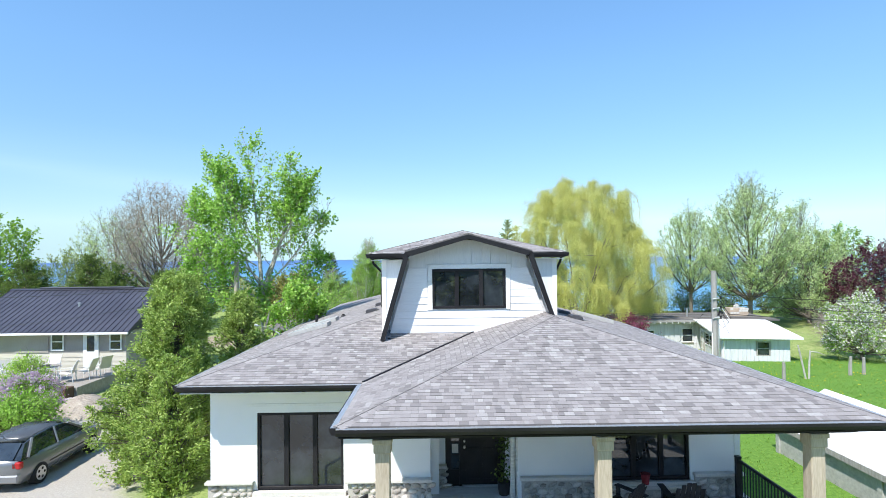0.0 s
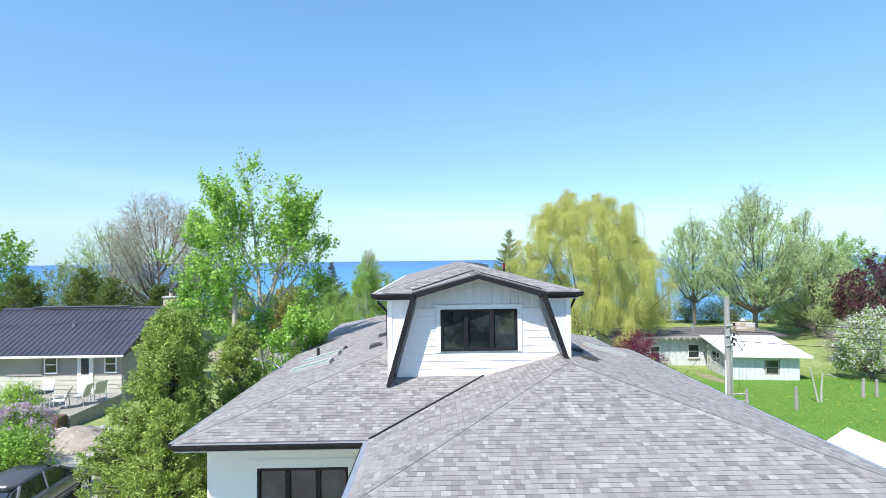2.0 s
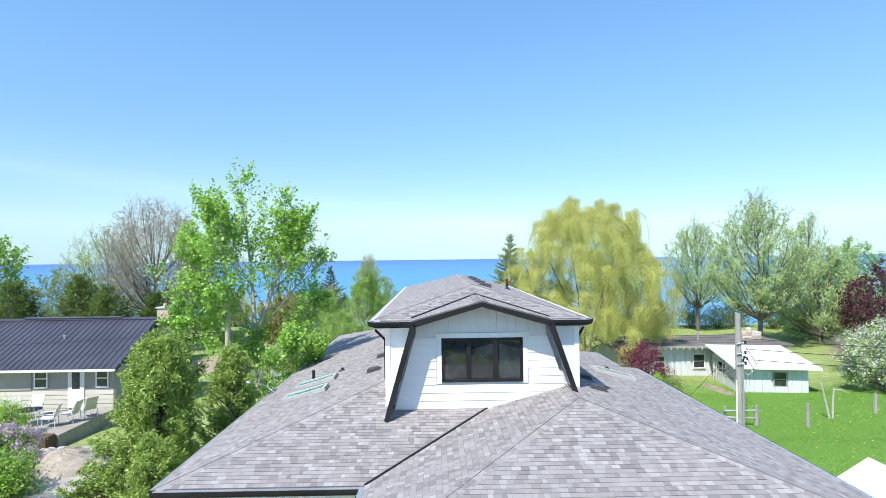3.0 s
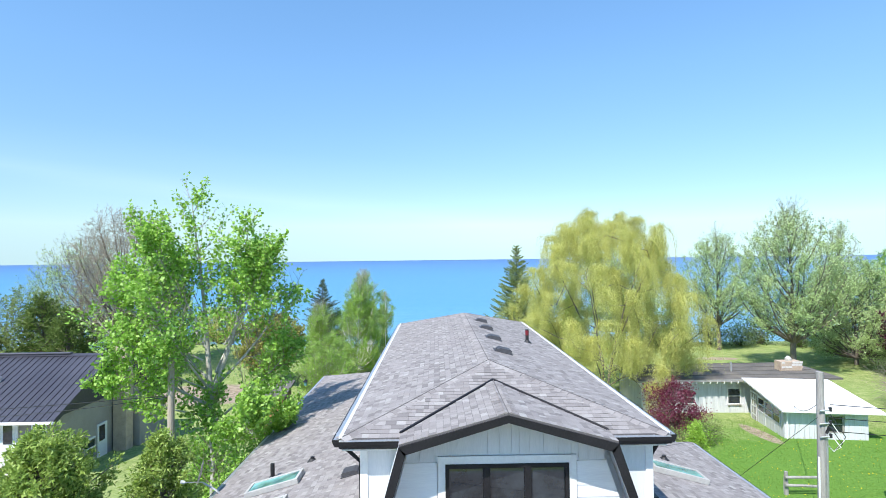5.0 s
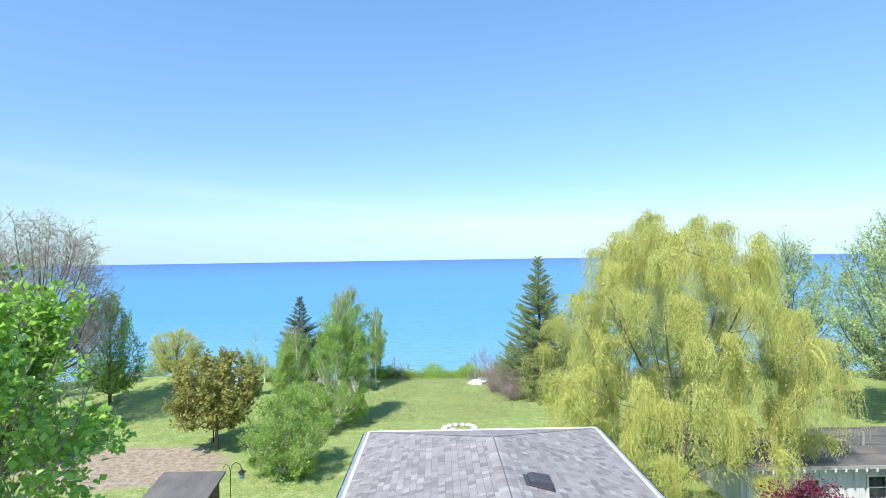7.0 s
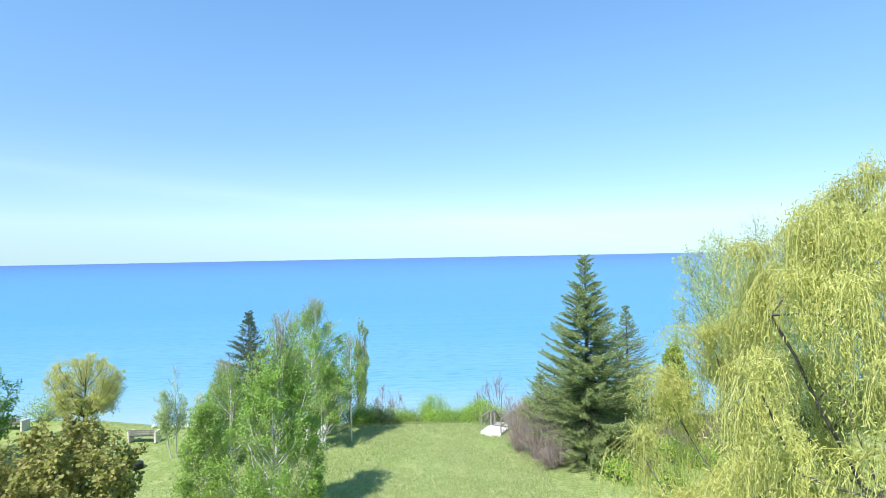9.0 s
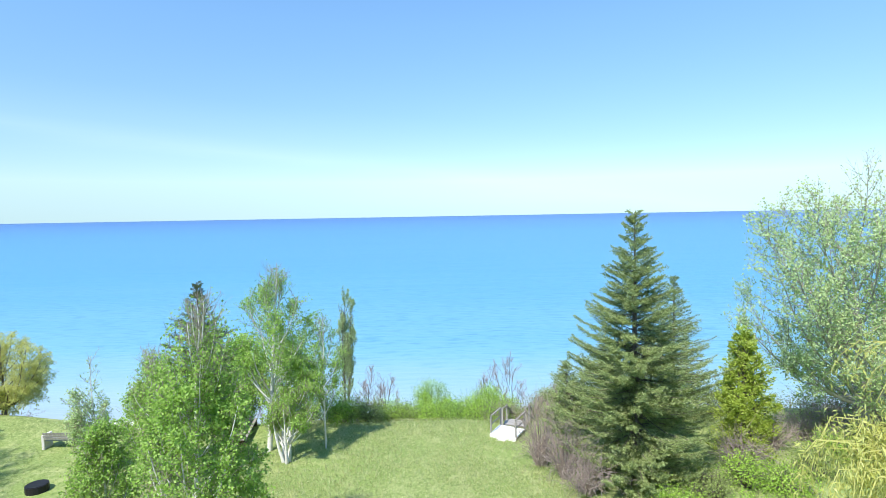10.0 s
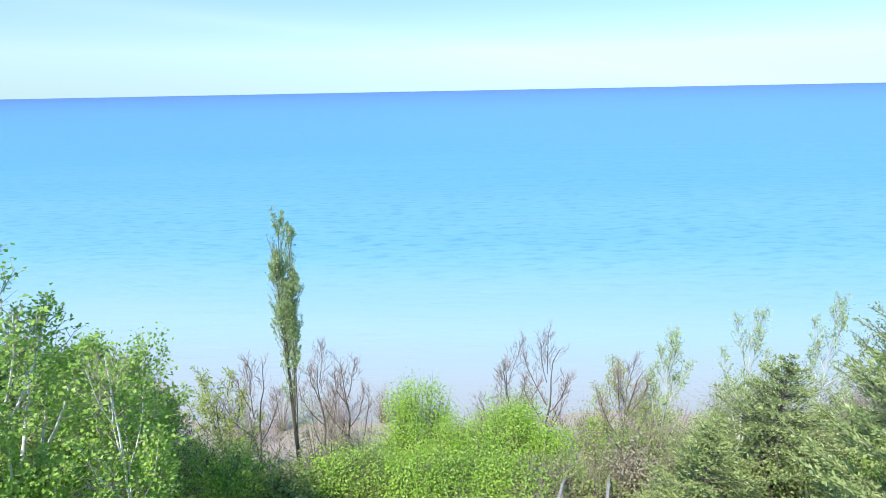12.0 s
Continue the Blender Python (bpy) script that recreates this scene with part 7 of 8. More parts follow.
for s in (-1, 1):
    for y0, y1, z0, z1 in ((-1.75, -1.35, 0.95, 1.4), (-0.42, -0.36, 0.95, 1.45), (0.95, 0.28, 0.96, 1.38)):
        h0, h1 = 0.815, 0.8 - 0.2 * (z1 - 0.95) / 0.53 + 0.015
        part("pillar", piped([(s * h0, y0, z0), (s * h1, y1, z1)], 0.05 if y0 < -1 else 0.035, 6), M_CARPAINT, car)
    part("tail_light", boxed(s * 0.72 - 0.13, s * 0.72 + 0.13, -2.1, -1.95, 0.72, 0.92, bevel=0.03), M_REDLIGHT, car, "red tail light")
    part("wing_mirror", boxed(s * 0.95 - 0.09, s * 0.95 + 0.09, 0.72, 0.88, 0.93, 1.05, bevel=0.03), M_CARPAINT, car)
    part("door_strip", boxed(s * 0.872 - 0.012, s * 0.872 + 0.012, -0.9, 0.95, 0.52, 0.56), M_PLASTIC, car)
    for y in (-0.75, 0.3):
        part("door_handle", boxed(s * 0.875 - 0.015, s * 0.875 + 0.015, y, y + 0.18, 0.8, 0.83, bevel=0.006), M_CARPAINT, car)
    for y in (-1.28, 1.3):
        wheel = part("wheel", piped([(s * 0.68, y, 0.315), (s * 0.875, y, 0.315)], 0.315, 24), M_RUBBER, car, "black tyre on a spoked alloy rim")
        part("rim", piped([(s * 0.87, y, 0.315), (s * 0.885, y, 0.315)], 0.215, 20), M_ALLOY, wheel)
        for k in range(5):
            a = 2 * math.pi * k / 5
            part("rim_gap", piped([(s * 0.884, y + 0.13 * math.cos(a), 0.315 + 0.13 * math.sin(a)), (s * 0.89, y + 0.13 * math.cos(a), 0.315 + 0.13 * math.sin(a))], 0.045, 8), M_RUBBER, wheel)
part("rear_bumper", boxed(-0.8, 0.8, -2.14, -1.95, 0.32, 0.56, bevel=0.04), M_CARPAINT, car)
part("rear_window", prism([(-2.06, 0.98), (-2.045, 0.98), (-1.68, 1.36), (-1.7, 1.37)], "x", -0.6, 0.6), M_GLASS, car)
part("number_plate", boxed(-0.26, 0.26, -2.115, -2.09, 0.6, 0.72), M_WHITEPAINT, car, "plain white plate")
part("tailgate_badge", piped([(0, -2.1, 0.86), (0, -2.08, 0.86)], 0.05, 12), M_ALLOY, car)
part("aerial", piped([(0, -1.5, 1.42), (0, -1.72, 1.66)], 0.006, 5), M_PLASTIC, car)

# ---------- poles and wires ----------
pole = thing("utility_pole", "weathered round timber pole with a sawn top", "pole", (-8.56, 22.1, 0.0))
part("pole_shaft", piped([(0, 0, -0.3), (0, 0, 3), (0.02, 0, 6.1)], [0.115, 0.105, 0.09], 12), M_POST, pole)
part("insulator", piped([(-0.11, 0, 5.0), (-0.2, 0, 5.03)], 0.03, 8), M_PLASTIC, pole)
pole2 = thing("utility_pole", "grey timber service pole with cable brackets and conduit", "pole", (11.15, 22.1, 0.0))
part("pole_shaft", piped([(0, 0, -0.5), (0.02, 0, 3), (0.03, 0.02, 5.45)], [0.13, 0.118, 0.1], 12), M_WOODGREY, pole2)
part("conduit", piped([(0.14, -0.06, -0.3), (0.14, -0.06, 3.6)], 0.045, 8), M_GALV, pole2)
part("conduit", piped([(-0.13, -0.08, -0.3), (-0.12, -0.08, 2.9)], 0.03, 8), M_WHITEPAINT, pole2)
part("weatherhead", piped([(0.14, -0.06, 3.6), (0.2, -0.1, 3.8), (0.3, -0.14, 3.72)], [0.05, 0.06, 0.05], 8), M_PLASTIC, pole2)
for z in (3.5, 3.9, 4.3):
    part("cable_bracket", piped([(-0.1, -0.12, z), (0.2, -0.16, z + 0.04)], 0.025, 6), M_GALV, pole2)
    part("insulator", piped([(0.2, -0.16, z), (0.2, -0.16, z + 0.12)], 0.045, 8), M_PLASTIC, pole2)
for k in range(4):
    a = 0.6 + k
    part("drip_loop", piped([(0.2, -0.16, 3.6 + 0.2 * k), (0.4 + 0.05 * k, -0.3, 3.25 + 0.1 * k), (0.25, -0.2, 3.1), (0.12, -0.1, 3.3)], 0.014, 5), M_PLASTIC if k % 2 else M_WHITEPAINT, pole2)


def wire(a, b, sag, label="black overhead service wire", r=0.012):
    a, b = Vector(a), Vector(b)
    pts = [a.lerp(b, f) - Vector((0, 0, 4 * sag * f * (1 - f))) for f in (k / 14 for k in range(15))]
    ob = part("overhead_wire", piped(pts, r, 5), M_PLASTIC)
    return tagged(ob, label, "wire", "overhead wires")


wire((-8.75, 22.1, 5.03), (-46.0, 18.0, 5.6), 0.6)
wire((-8.7, 22.1, 5.0), (-24.0, 28.4, 2.7), 0.25)
for z in (3.6, 4.0, 4.4):
    wire((11.35, 21.94, z + 0.1), (46.0, 19.0, z + 0.5), 0.8)
wire((11.0, 22.0, 4.1), (9.6, 26.3, -0.4), 0.0, "taut guy wire from the pole", 0.008)
wire((11.2, 22.1, 4.6), (18.4, 34.2, 1.0), 0.3)

# ---------- the white board cabin ----------
cab = thing("cabin", "low white board cabin with worn flat roofs", "cabin", (0.5, 1.1, 0.05))
gz = -0.95
CWX0, CWX1, CY = 11.7, 18.7, 38.2


def board_wall(parent, x0, x1, y, z0, z1, openings=(), step=0.24, mat=M_GREYWOOD):
    """Upright boards side by side with narrow gaps, cut round openings."""
    x = x0
    rr = random.Random(int(x0 * 10))
    while x < x1 - 0.02:
        w = min(step, x1 - x)
        spans = [(z0, z1)]
        for a, b, c, d in openings:
            if x + w > a and x < b:
                spans = [(z0, c), (d, z1)]
        for a, b in spans:
            if b - a > 0.05:
                part("wall_board", boxed(x + 0.006, x + w - 0.006, y - rr.uniform(0.0, 0.012), y + 0.05, a, b), mat, parent)
        x += w


cw1, cw2 = (14.35, 15.1, -0.3, 0.58), (17.1, 17.95, -0.35, 0.68)
part("wing_core", boxed(CWX0, CWX1, CY + 0.05, 42.2, gz, 1.2), M_GREYWOOD, cab)
board_wall(cab, CWX0, CWX1, CY, gz, 1.15, [cw1, cw2])
for w in (cw1, cw2):
    ww = framed_window(w[0] + 0.06, w[1] - 0.06, CY + 0.03, w[2] + 0.06, w[3] - 0.06, cab, M_WHITEPAINT)
    part("shelf_board", boxed(w[0], w[1], CY - 0.07, CY, w[2] - 0.06, w[2]), M_WOODGREY, ww)
part("wing_roof", prism([(CY - 0.6, 1.22), (42.4, 1.27), (42.4, 1.37), (CY - 0.6, 1.32)], "x", CWX0 - 0.5, 24.0), M_ROLLROOF, cab, "worn dark roll roofing with leaf litter")
part("roof_edge", boxed(CWX0 - 0.5, CWX1, CY - 0.64, CY - 0.6, 1.2, 1.34), M_WOODGREY, cab)
for k in range(16):
    x = CWX0 - 0.3 + k * 0.43
    part("rafter_tail", boxed(x, x + 0.06, CY - 0.66, CY + 0.02, 1.1, 1.22), M_WHITEPAINT, cab)
part("stove_pipe", piped([(18.3, 39.9, 1.3), (18.3, 39.9, 1.95)], 0.07, 10), M_GALV, cab)
for k in range(4):
    part("roof_batten", boxed(CWX0 + 0.2, 23.6, 38.8 + k * 1.1, 38.84 + k * 1.1, 1.31, 1.375 + 0.01 * k), M_ROLLROOF, cab)
# annex, turned a little against the wing
ANNEX = pose(17.95, 33.95, 0, 0, 0, -10)
wing_parts = set(cab.children)
board_wall(cab, 0, 4.0, 0, gz - 0.2, 0.84, [(2.05, 2.85, -0.3, 0.62)])
framed_window(2.12, 2.78, 0.03, -0.23, 0.55, cab, M_WOODGREY)
part("annex_core", boxed(0.06, 3.98, 0.06, 4.6, gz - 0.2, 0.84), M_GREYWOOD, cab)
for y0, y1, z0 in ((0.06, 0.4, 0.85), (0.4, 3.3, -0.12), (3.3, 4.3, 0.85)):
    k = y0
    while k < y1 - 0.02:
        part("side_board", boxed(-0.008 * (round(k * 10) % 3), 0.05, k + 0.004, min(k + 0.24, y1) - 0.004, gz - 0.2, z0), M_GREYWOOD, cab)
        k += 0.24
for a, b in ((0.5, 1.3), (1.45, 2.3), (2.45, 3.25)):
    w = part("side_window", boxed(0.0, 0.03, a, b, -0.05, 0.66), M_GLASS, cab, "row of dark porch windows")
    part("window_frame", boxed(-0.03, 0.02, a - 0.1, a, -0.1, 0.76), M_GREYWOOD, w)
    part("window_frame", boxed(-0.03, 0.02, a, b, -0.12, -0.05), M_GREYWOOD, w)
    part("window_frame", boxed(-0.028, 0.02, a, b, 0.66, 0.76), M_GREYWOOD, w)
    part("sash_rail", boxed(-0.02, 0.015, a, b, 0.28, 0.33), M_GREYWOOD, w)
scr = part("screen_door", boxed(-0.05, -0.002, 3.4, 4.15, gz - 0.1, 0.72), M_WOODGREY, cab, "timber screen door with lattice")
for z in (-0.5, 0.0, 0.4):
    part("door_rail", boxed(-0.07, -0.05, 3.42, 4.13, z, z + 0.07), M_WHITEPAINT, scr)
for y in (3.42, 3.75, 4.06):
    part("door_stile", boxed(-0.069, -0.051, y, y + 0.06, gz, 0.7), M_WHITEPAINT, scr)
part("annex_roof", prism([(-0.45, 0.86), (4.9, 1.36), (4.9, 1.44), (-0.45, 0.95)], "x", -0.32, 4.55), M_WHITEROOF, cab, "white sheet annex roof")
part("roof_trim", boxed(-0.32, 4.55, -0.49, -0.452, 0.83, 0.965), M_WHITEPAINT, cab)
part("annex_downpipe", piped([(0.3, -0.38, 0.86), (0.1, -0.1, 0.66), (0.1, -0.06, gz - 0.1)], 0.04, 8), M_WHITEPAINT, cab)
for ob in set(cab.children) - wing_parts:
    ob.matrix_local = ANNEX @ ob.matrix_local
cch = part("chimney", boxed(21.5, 22.9, 39.7, 40.4, 1.2, 1.95), M_BRICK, cab, "low white washed brick chimney")
rr = random.Random(4)
for z in range(4):
    for x in range(6):
        part("brick", boxed(21.5 + x * 0.235 + 0.05 * (z % 2), 21.5 + x * 0.235 + 0.21 + 0.05 * (z % 2), 39.68, 39.72, 1.38 + z * 0.15, 1.38 + z * 0.15 + 0.12), M_BRICK if rr.random() < 0.6 else M_SILL, cch)
part("chimney_pot", piped([(22.2, 40.05, 1.95), (22.2, 40.05, 2.12), (22.2, 40.05, 2.25)], [0.2, 0.2, 0.08], 12), M_STONE, cch)

# ---------- low outbuilding by the right lawn ----------
gar = thing("outbuilding", "low concrete outbuilding with a white membrane roof", "outbuilding")
GX0, GXM, GX1, GY0_, GY1_ = 10.2, 11.75, 13.4, 3.0, 16.5
part("left_roof", prism([(GX0 - 0.12, 0.86), (GXM, 1.86), (GXM, 1.92), (GX0 - 0.12, 0.93)], "y", GY0_, GY1_ + 0.1), M_WHITEROOF, gar, "white membrane roof")
part("right_roof", prism([(GXM, 1.86), (GX1 + 0.12, 0.86), (GX1 + 0.12, 0.93), (GXM, 1.92)], "y", GY0_, GY1_ + 0.1), M_WHITEROOF, gar)
part("roof_trim", boxed(GX0 - 0.15, GX0 - 0.12, GY0_, GY1_ + 0.1, 0.8, 0.95), M_WOODGREY, gar)
k = 0
y = GY1_
while y > GY0_ + 0.5:
    part("concrete_panel", boxed(GX0, GX0 + 0.15, y - 1.9, y - 0.03, -0.6, 0.85), M_CONCRETE, gar)
    part("panel_post", boxed(GX0 - 0.05, GX0 + 0.02, y - 0.09, y + 0.06, -0.6, 0.8), M_CONCRETE, gar)
    y -= 1.93
part("end_wall", prism([(GX0 + 0.15, -0.6), (GX1, -0.6), (GX1, 0.85), (GXM, 1.8), (GX0 + 0.15, 0.9)], "y", GY1_ - 0.15, GY1_), M_CONCRETE, gar)
part("far_wall", boxed(GX1 - 0.15, GX1, GY0_, GY1_ - 0.15, -0.6, 0.85), M_CONCRETE, gar)


# ---------- fence remnants on the right lawn ----------
def fence_post(at, h, lean=0.0, mat=None, r=0.09, label="weathered split cedar fence post"):
    p = thing("fence_post", label, "post", (at[0], at[1], ground_z(*at)), 0, "old fence posts")
    part("post_shaft", piped([(0, 0, -0.2), (lean * 0.5, 0.02, h * 0.5), (lean, 0, h)], [r, r * 0.95, r * 0.75], 6), mat or M_WOODGREY, p)
    return p


fence_post((16.6, 26.1), 1.1)
fence_post((18.6, 27.4), 1.75, -0.42, M_PALEBARK, 0.05, "leaning white birch fence post")
fp = fence_post((18.75, 27.45), 1.45, 0.1, M_PALEBARK, 0.05, "white birch fence post with a side branch")
part("side_branch", piped([(0.1, 0, 1.4), (0.5, 0.05, 1.35), (0.95, 0.1, 1.18)], [0.035, 0.028, 0.016], 6), M_PALEBARK, fp)
fence_post((21.4, 28.1), 1.0, 0.05)
fence_post((22.3, 28.3), 0.9)
fence_post((13.1, 26.8), 0.9)
fence_post((14.5, 26.6), 0.95)
fr = thing("fence_rail", "split cedar rail across two posts", "rail", (13.1, 26.7, ground_z(13.8, 26.7)))
part("rail_bar", piped([(-0.1, 0, 0.7), (1.5, -0.1, 0.72)], [0.06, 0.05], 6), M_WOODGREY, fr)
part("rail_bar", piped([(-0.1, 0, 0.4), (1.5, -0.1, 0.35)], [0.06, 0.05], 6), M_WOODGREY, fr)

# ---------- the garden shed ----------
shed = thing("garden_shed", "small orange cedar shed with a grey mono pitch roof", "shed", (-10.2, 36.9, ground_z(-10.2, 36.9)))
part("shed_roof", prism([(-1.25, 2.1), (1.2, 2.55), (1.2, 2.63), (-1.25, 2.18)], "x", -1.25, 1.2), M_ROLLROOF, shed, "grey shed roof")
part("shed_core", prism([(-1.05, 0), (1.05, 0), (1.05, 2.48), (-1.05, 2.08)], "x", -1.05, 1.0), M_DARKWOOD, shed)
for k in range(13):
    part("cedar_board", prism([(-1.09, k * 0.155), (-1.05, k * 0.155), (-1.05, k * 0.155 + 0.15), (-1.065, k * 0.155 + 0.15)], "x", 0.1, 1.02), M_CEDARWOOD, shed)
part("shed_door", boxed(-0.95, 0.05, -1.08, -1.05, 0.1, 1.95), M_CONCRETE, shed, "pale grey shed door")
part("corner_post", boxed(1.0, 1.08, -1.09, -1.0, 0, 2.1), M_CEDARWOOD, shed)
hook = thing("bird_feeder", "green bird feeder hanging from a black hooked stand", "feeder", (-8.9, 38.3, ground_z(-8.9, 38.3)))
part("hook_pole", piped([(0, 0, 0), (0, 0, 2.5), (0.05, 0, 2.75), (0.22, 0, 2.9), (0.4, 0, 2.8), (0.46, 0, 2.6)], 0.014, 6), M_BLACK, hook)
part("hook_arm", piped([(0, 0, 2.5), (-0.05, 0, 2.75), (-0.18, 0, 2.82), (-0.3, 0, 2.66)], 0.012, 6), M_BLACK, hook)
part("feeder_body", piped([(0.46, 0, 2.25), (0.46, 0, 2.5)], [0.1, 0.1], 12), M_SKYGLASS, hook)
part("feeder_roof", piped([(0.46, 0, 2.5), (0.46, 0, 2.6)], [0.16, 0.02], 12), M_BLACK, hook)
lampost = thing("lawn_lamp", "short black lamp post beside the maple", "lamp", (-14.3, 49.6, ground_z(-14.3, 49.6)))
part("lamp_post", piped([(0, 0, 0), (0, 0, 1.1)], 0.035, 8), M_BLACK, lampost)
part("lamp_head", piped([(0, 0, 1.1), (0, 0, 1.16), (0, 0, 1.34), (0, 0, 1.42)], [0.05, 0.12, 0.13, 0.03], 8), M_BLACK, lampost)

# ---------- lawn by the lake ----------
for k in range(14):
    a = 2 * math.pi * k / 14
    boulder("ring_stone", "pale limestone block of a fire ring", (0.75 + 1.0 * math.cos(a), 51.0 + 0.75 * math.sin(a)), (0.5, 0.36, 0.24), 30 + k, M_LIMESTONE, "fire ring stones", "stone")
tagged(part("ash_bed", piped([(0.75, 51.0, -0.85), (0.75, 51.0, -0.74)], 0.7, 14), M_LIMESTONE), "pale ash inside the fire ring", "ash")
for k in range(7):
    boulder("edging_stone", "white edging stone along the bluff", (-19.4 + k * 0.42, 65.7 + 0.05 * k), (0.42, 0.3, 0.28), 50 + k, M_WHITEPAINT, "bluff edging stones", "stone")


def bench(at, turn, label="grey slatted park bench with pale ends"):
    b = thing("park_bench", label, "bench", (at[0], at[1], ground_z(*at)), turn, "bluff benches")
    for s in (-1, 1):
        part("bench_end", boxed(s * 0.82 - 0.07, s * 0.82 + 0.07, -0.3, 0.3, 0, 0.72, bevel=0.02), M_SILL, b, "pale concrete bench end")
    for k in range(4):
        part("seat_slat", boxed(-0.78, 0.78, -0.28 + k * 0.13, -0.17 + k * 0.13, 0.42, 0.46), M_WOODGREY, b)
    for k in range(3):
        part("back_slat", prism([(0.24 + 0.03 * k, 0.5 + k * 0.13), (0.27 + 0.03 * k, 0.5 + k * 0.13), (0.3 + 0.03 * k, 0.61 + k * 0.13), (0.27 + 0.03 * k, 0.61 + k * 0.13)], "x", -0.78, 0.78), M_WOODGREY, b)


bench((-18.8, 63.4), 180)
bench((-28.0, 65.0), 170)
fpit = thing("fire_pit", "small round black steel fire pit", "fire pit", (-17.0, 59.2, ground_z(-17.0, 59.2)))
part("pit_ring", piped([(0, 0, 0), (0, 0, 0.28), (0, 0, 0.3), (0, 0, 0.1)], [0.42, 0.42, 0.38, 0.36], 18), M_BLACK, fpit)
part("pit_grate", boxed(-0.3, 0.3, -0.02, 0.02, 0.26, 0.29), M_WOODGREY, fpit)
walkd = thing("boardwalk", "weathered boardwalk platform between the birches", "deck", (-10.6, 64.2, ground_z(-10.6, 64.2)), 8)
for k in range(6):
    part("deck_board", boxed(-0.62 + k * 0.21, -0.43 + k * 0.21, -1.4, 1.4, 0.3, 0.34), M_DECK, walkd)
for y in (-1.3, 1.2):
    part("joist", boxed(-0.6, 0.62, y, y + 0.08, 0.0, 0.3), M_DARKWOOD, walkd)
part("seat_back", boxed(0.3, 0.36, -1.35, 1.4, 0.34, 0.62), M_DECK, walkd)
land_ = thing("stair_landing", "white painted timber landing with handrails at the bluff edge", "landing", (2.87, 64.0, ground_z(2.87, 64.0)), -29)
for k in range(7):
    part("landing_board", boxed(-0.68, 0.68, -0.62 + k * 0.18, -0.45 + k * 0.18, 0.14, 0.18), M_WHITEPAINT, land_)
part("landing_skirt", boxed(-0.68, 0.68, -0.65, -0.62, 0.0, 0.16), M_WHITEPAINT, land_)
part("landing_step", boxed(-0.25, 0.2, -0.86, -0.65, 0.0, 0.07), M_SILL, land_)
for x in (-0.68, 0.62):
    for y in (-0.58, 0.62):
        part("rail_post", boxed(x, x + 0.06, y, y + 0.06, 0.0, 1.08), M_WOODGREY, land_)
    part("handrail", boxed(x, x + 0.06, -0.58, 0.68, 1.02, 1.07), M_WOODGREY, land_)
    part("handrail", boxed(x + 0.01, x + 0.05, -0.52, 0.62, 0.6, 0.65), M_WOODGREY, land_)
part("sloping_rail", piped([(0.62, 0.75, 1.05), (0.8, 2.4, -0.1)], 0.03, 6), M_WOODGREY, land_)
st = thing("bluff_stairs", "weathered timber stairs down the bluff to the beach", "stairs")
runs = [Vector((3.3, 64.85, -0.85)), Vector((5.1, 70.0, -4.7)), Vector((6.3, 78.0, -10.6)), Vector((7.3, 86.0, -12.6))]
for a, b in zip(runs, runs[1:]):
    n = int((b - a).length / 0.31)
    turn = -math.degrees(math.atan2(b.x - a.x, b.y - a.y))
    for k in range(n):
        p = a.lerp(b, (k + 0.5) / n)
        t = part("tread", boxed(-0.55, 0.55, -0.14, 0.14, -0.02, 0.03), M_PALEDECK, st)
        t.matrix_local = pose(p.x, p.y, max(p.z, ground_z(p.x, p.y)) + 0.12, 0, 0, turn)
    for s_ in (-0.6, 0.6):
        part("handrail", piped([(p.x + s_, p.y, max(p.z, ground_z(p.x, p.y)) + 1.0) for p in (a.lerp(b, f / 5) for f in range(6))], 0.04, 6), M_WOODGREY, st)
        part("stringer", piped([(p.x + s_ * 0.93, p.y, max(p.z, ground_z(p.x, p.y)) + 0.04) for p in (a.lerp(b, f / 5) for f in range(6))], 0.06, 4), M_WOODGREY, st)
        for f in range(5):
            p = a.lerp(b, f / 5)
            g = ground_z(p.x + s_, p.y)
            part("rail_post", boxed(p.x + s_ - 0.04, p.x + s_ + 0.04, p.y - 0.04, p.y + 0.04, g - 0.1, max(p.z, ground_z(p.x, p.y)) + 1.0), M_WOODGREY, st)

# ---------- planting on the right ----------
bush("wine red crab apple shrub in blossom", (12.4, 35.2), 2.7, 1.7, L_CRAB, 81, 6500, 0.11, name="crab_apple", twigs=90, spread=0.2)
conifer_bush("small bright green thuja", (11.6, 31.0), 1.7, 0.55, L_SHRUB, 82, 2600, 0.13)
for k, (x, y) in enumerate(((10.8, 30.0), (11.2, 32.2), (12.8, 33.4), (13.6, 34.0))):
    bush("mixed low shrub beside the house", (x, y), 0.9, 0.8, L_SCRUB if k % 2 else L_GREEN, 83 + k, 1800, 0.09)
limbed("apple tree in white blossom", (26.4, 33.6), fan(GROW, 4.0, 2.9, 0.2, 22, 0.6, round_top, r0=0.13), L_BIRCH, M_BARK, 88, side=12, reach=0.9, twigs=6, twig=0.32, leaves=9000, size=0.11, extra=(L_BLOSSOM, 5200, 0.12), name="apple_tree")
bush("bare brown thicket of thin stems", (29.5, 39.0), 3.0, 2.8, L_BUDS, 89, 1500, 0.09, twigs=220, bark=M_TWIG, spread=0.4, name="thicket")
limbed("dark purple leaved plum tree", (37.0, 45.5), fan(GROW, 7.6, 3.6, 0.14, 36, 0.7, round_top, r0=0.16), L_PURPLE, M_BARK, 90, side=12, reach=1.1, twigs=6, twig=0.4, leaves=15000, size=0.17, width=0.8, name="plum_tree")
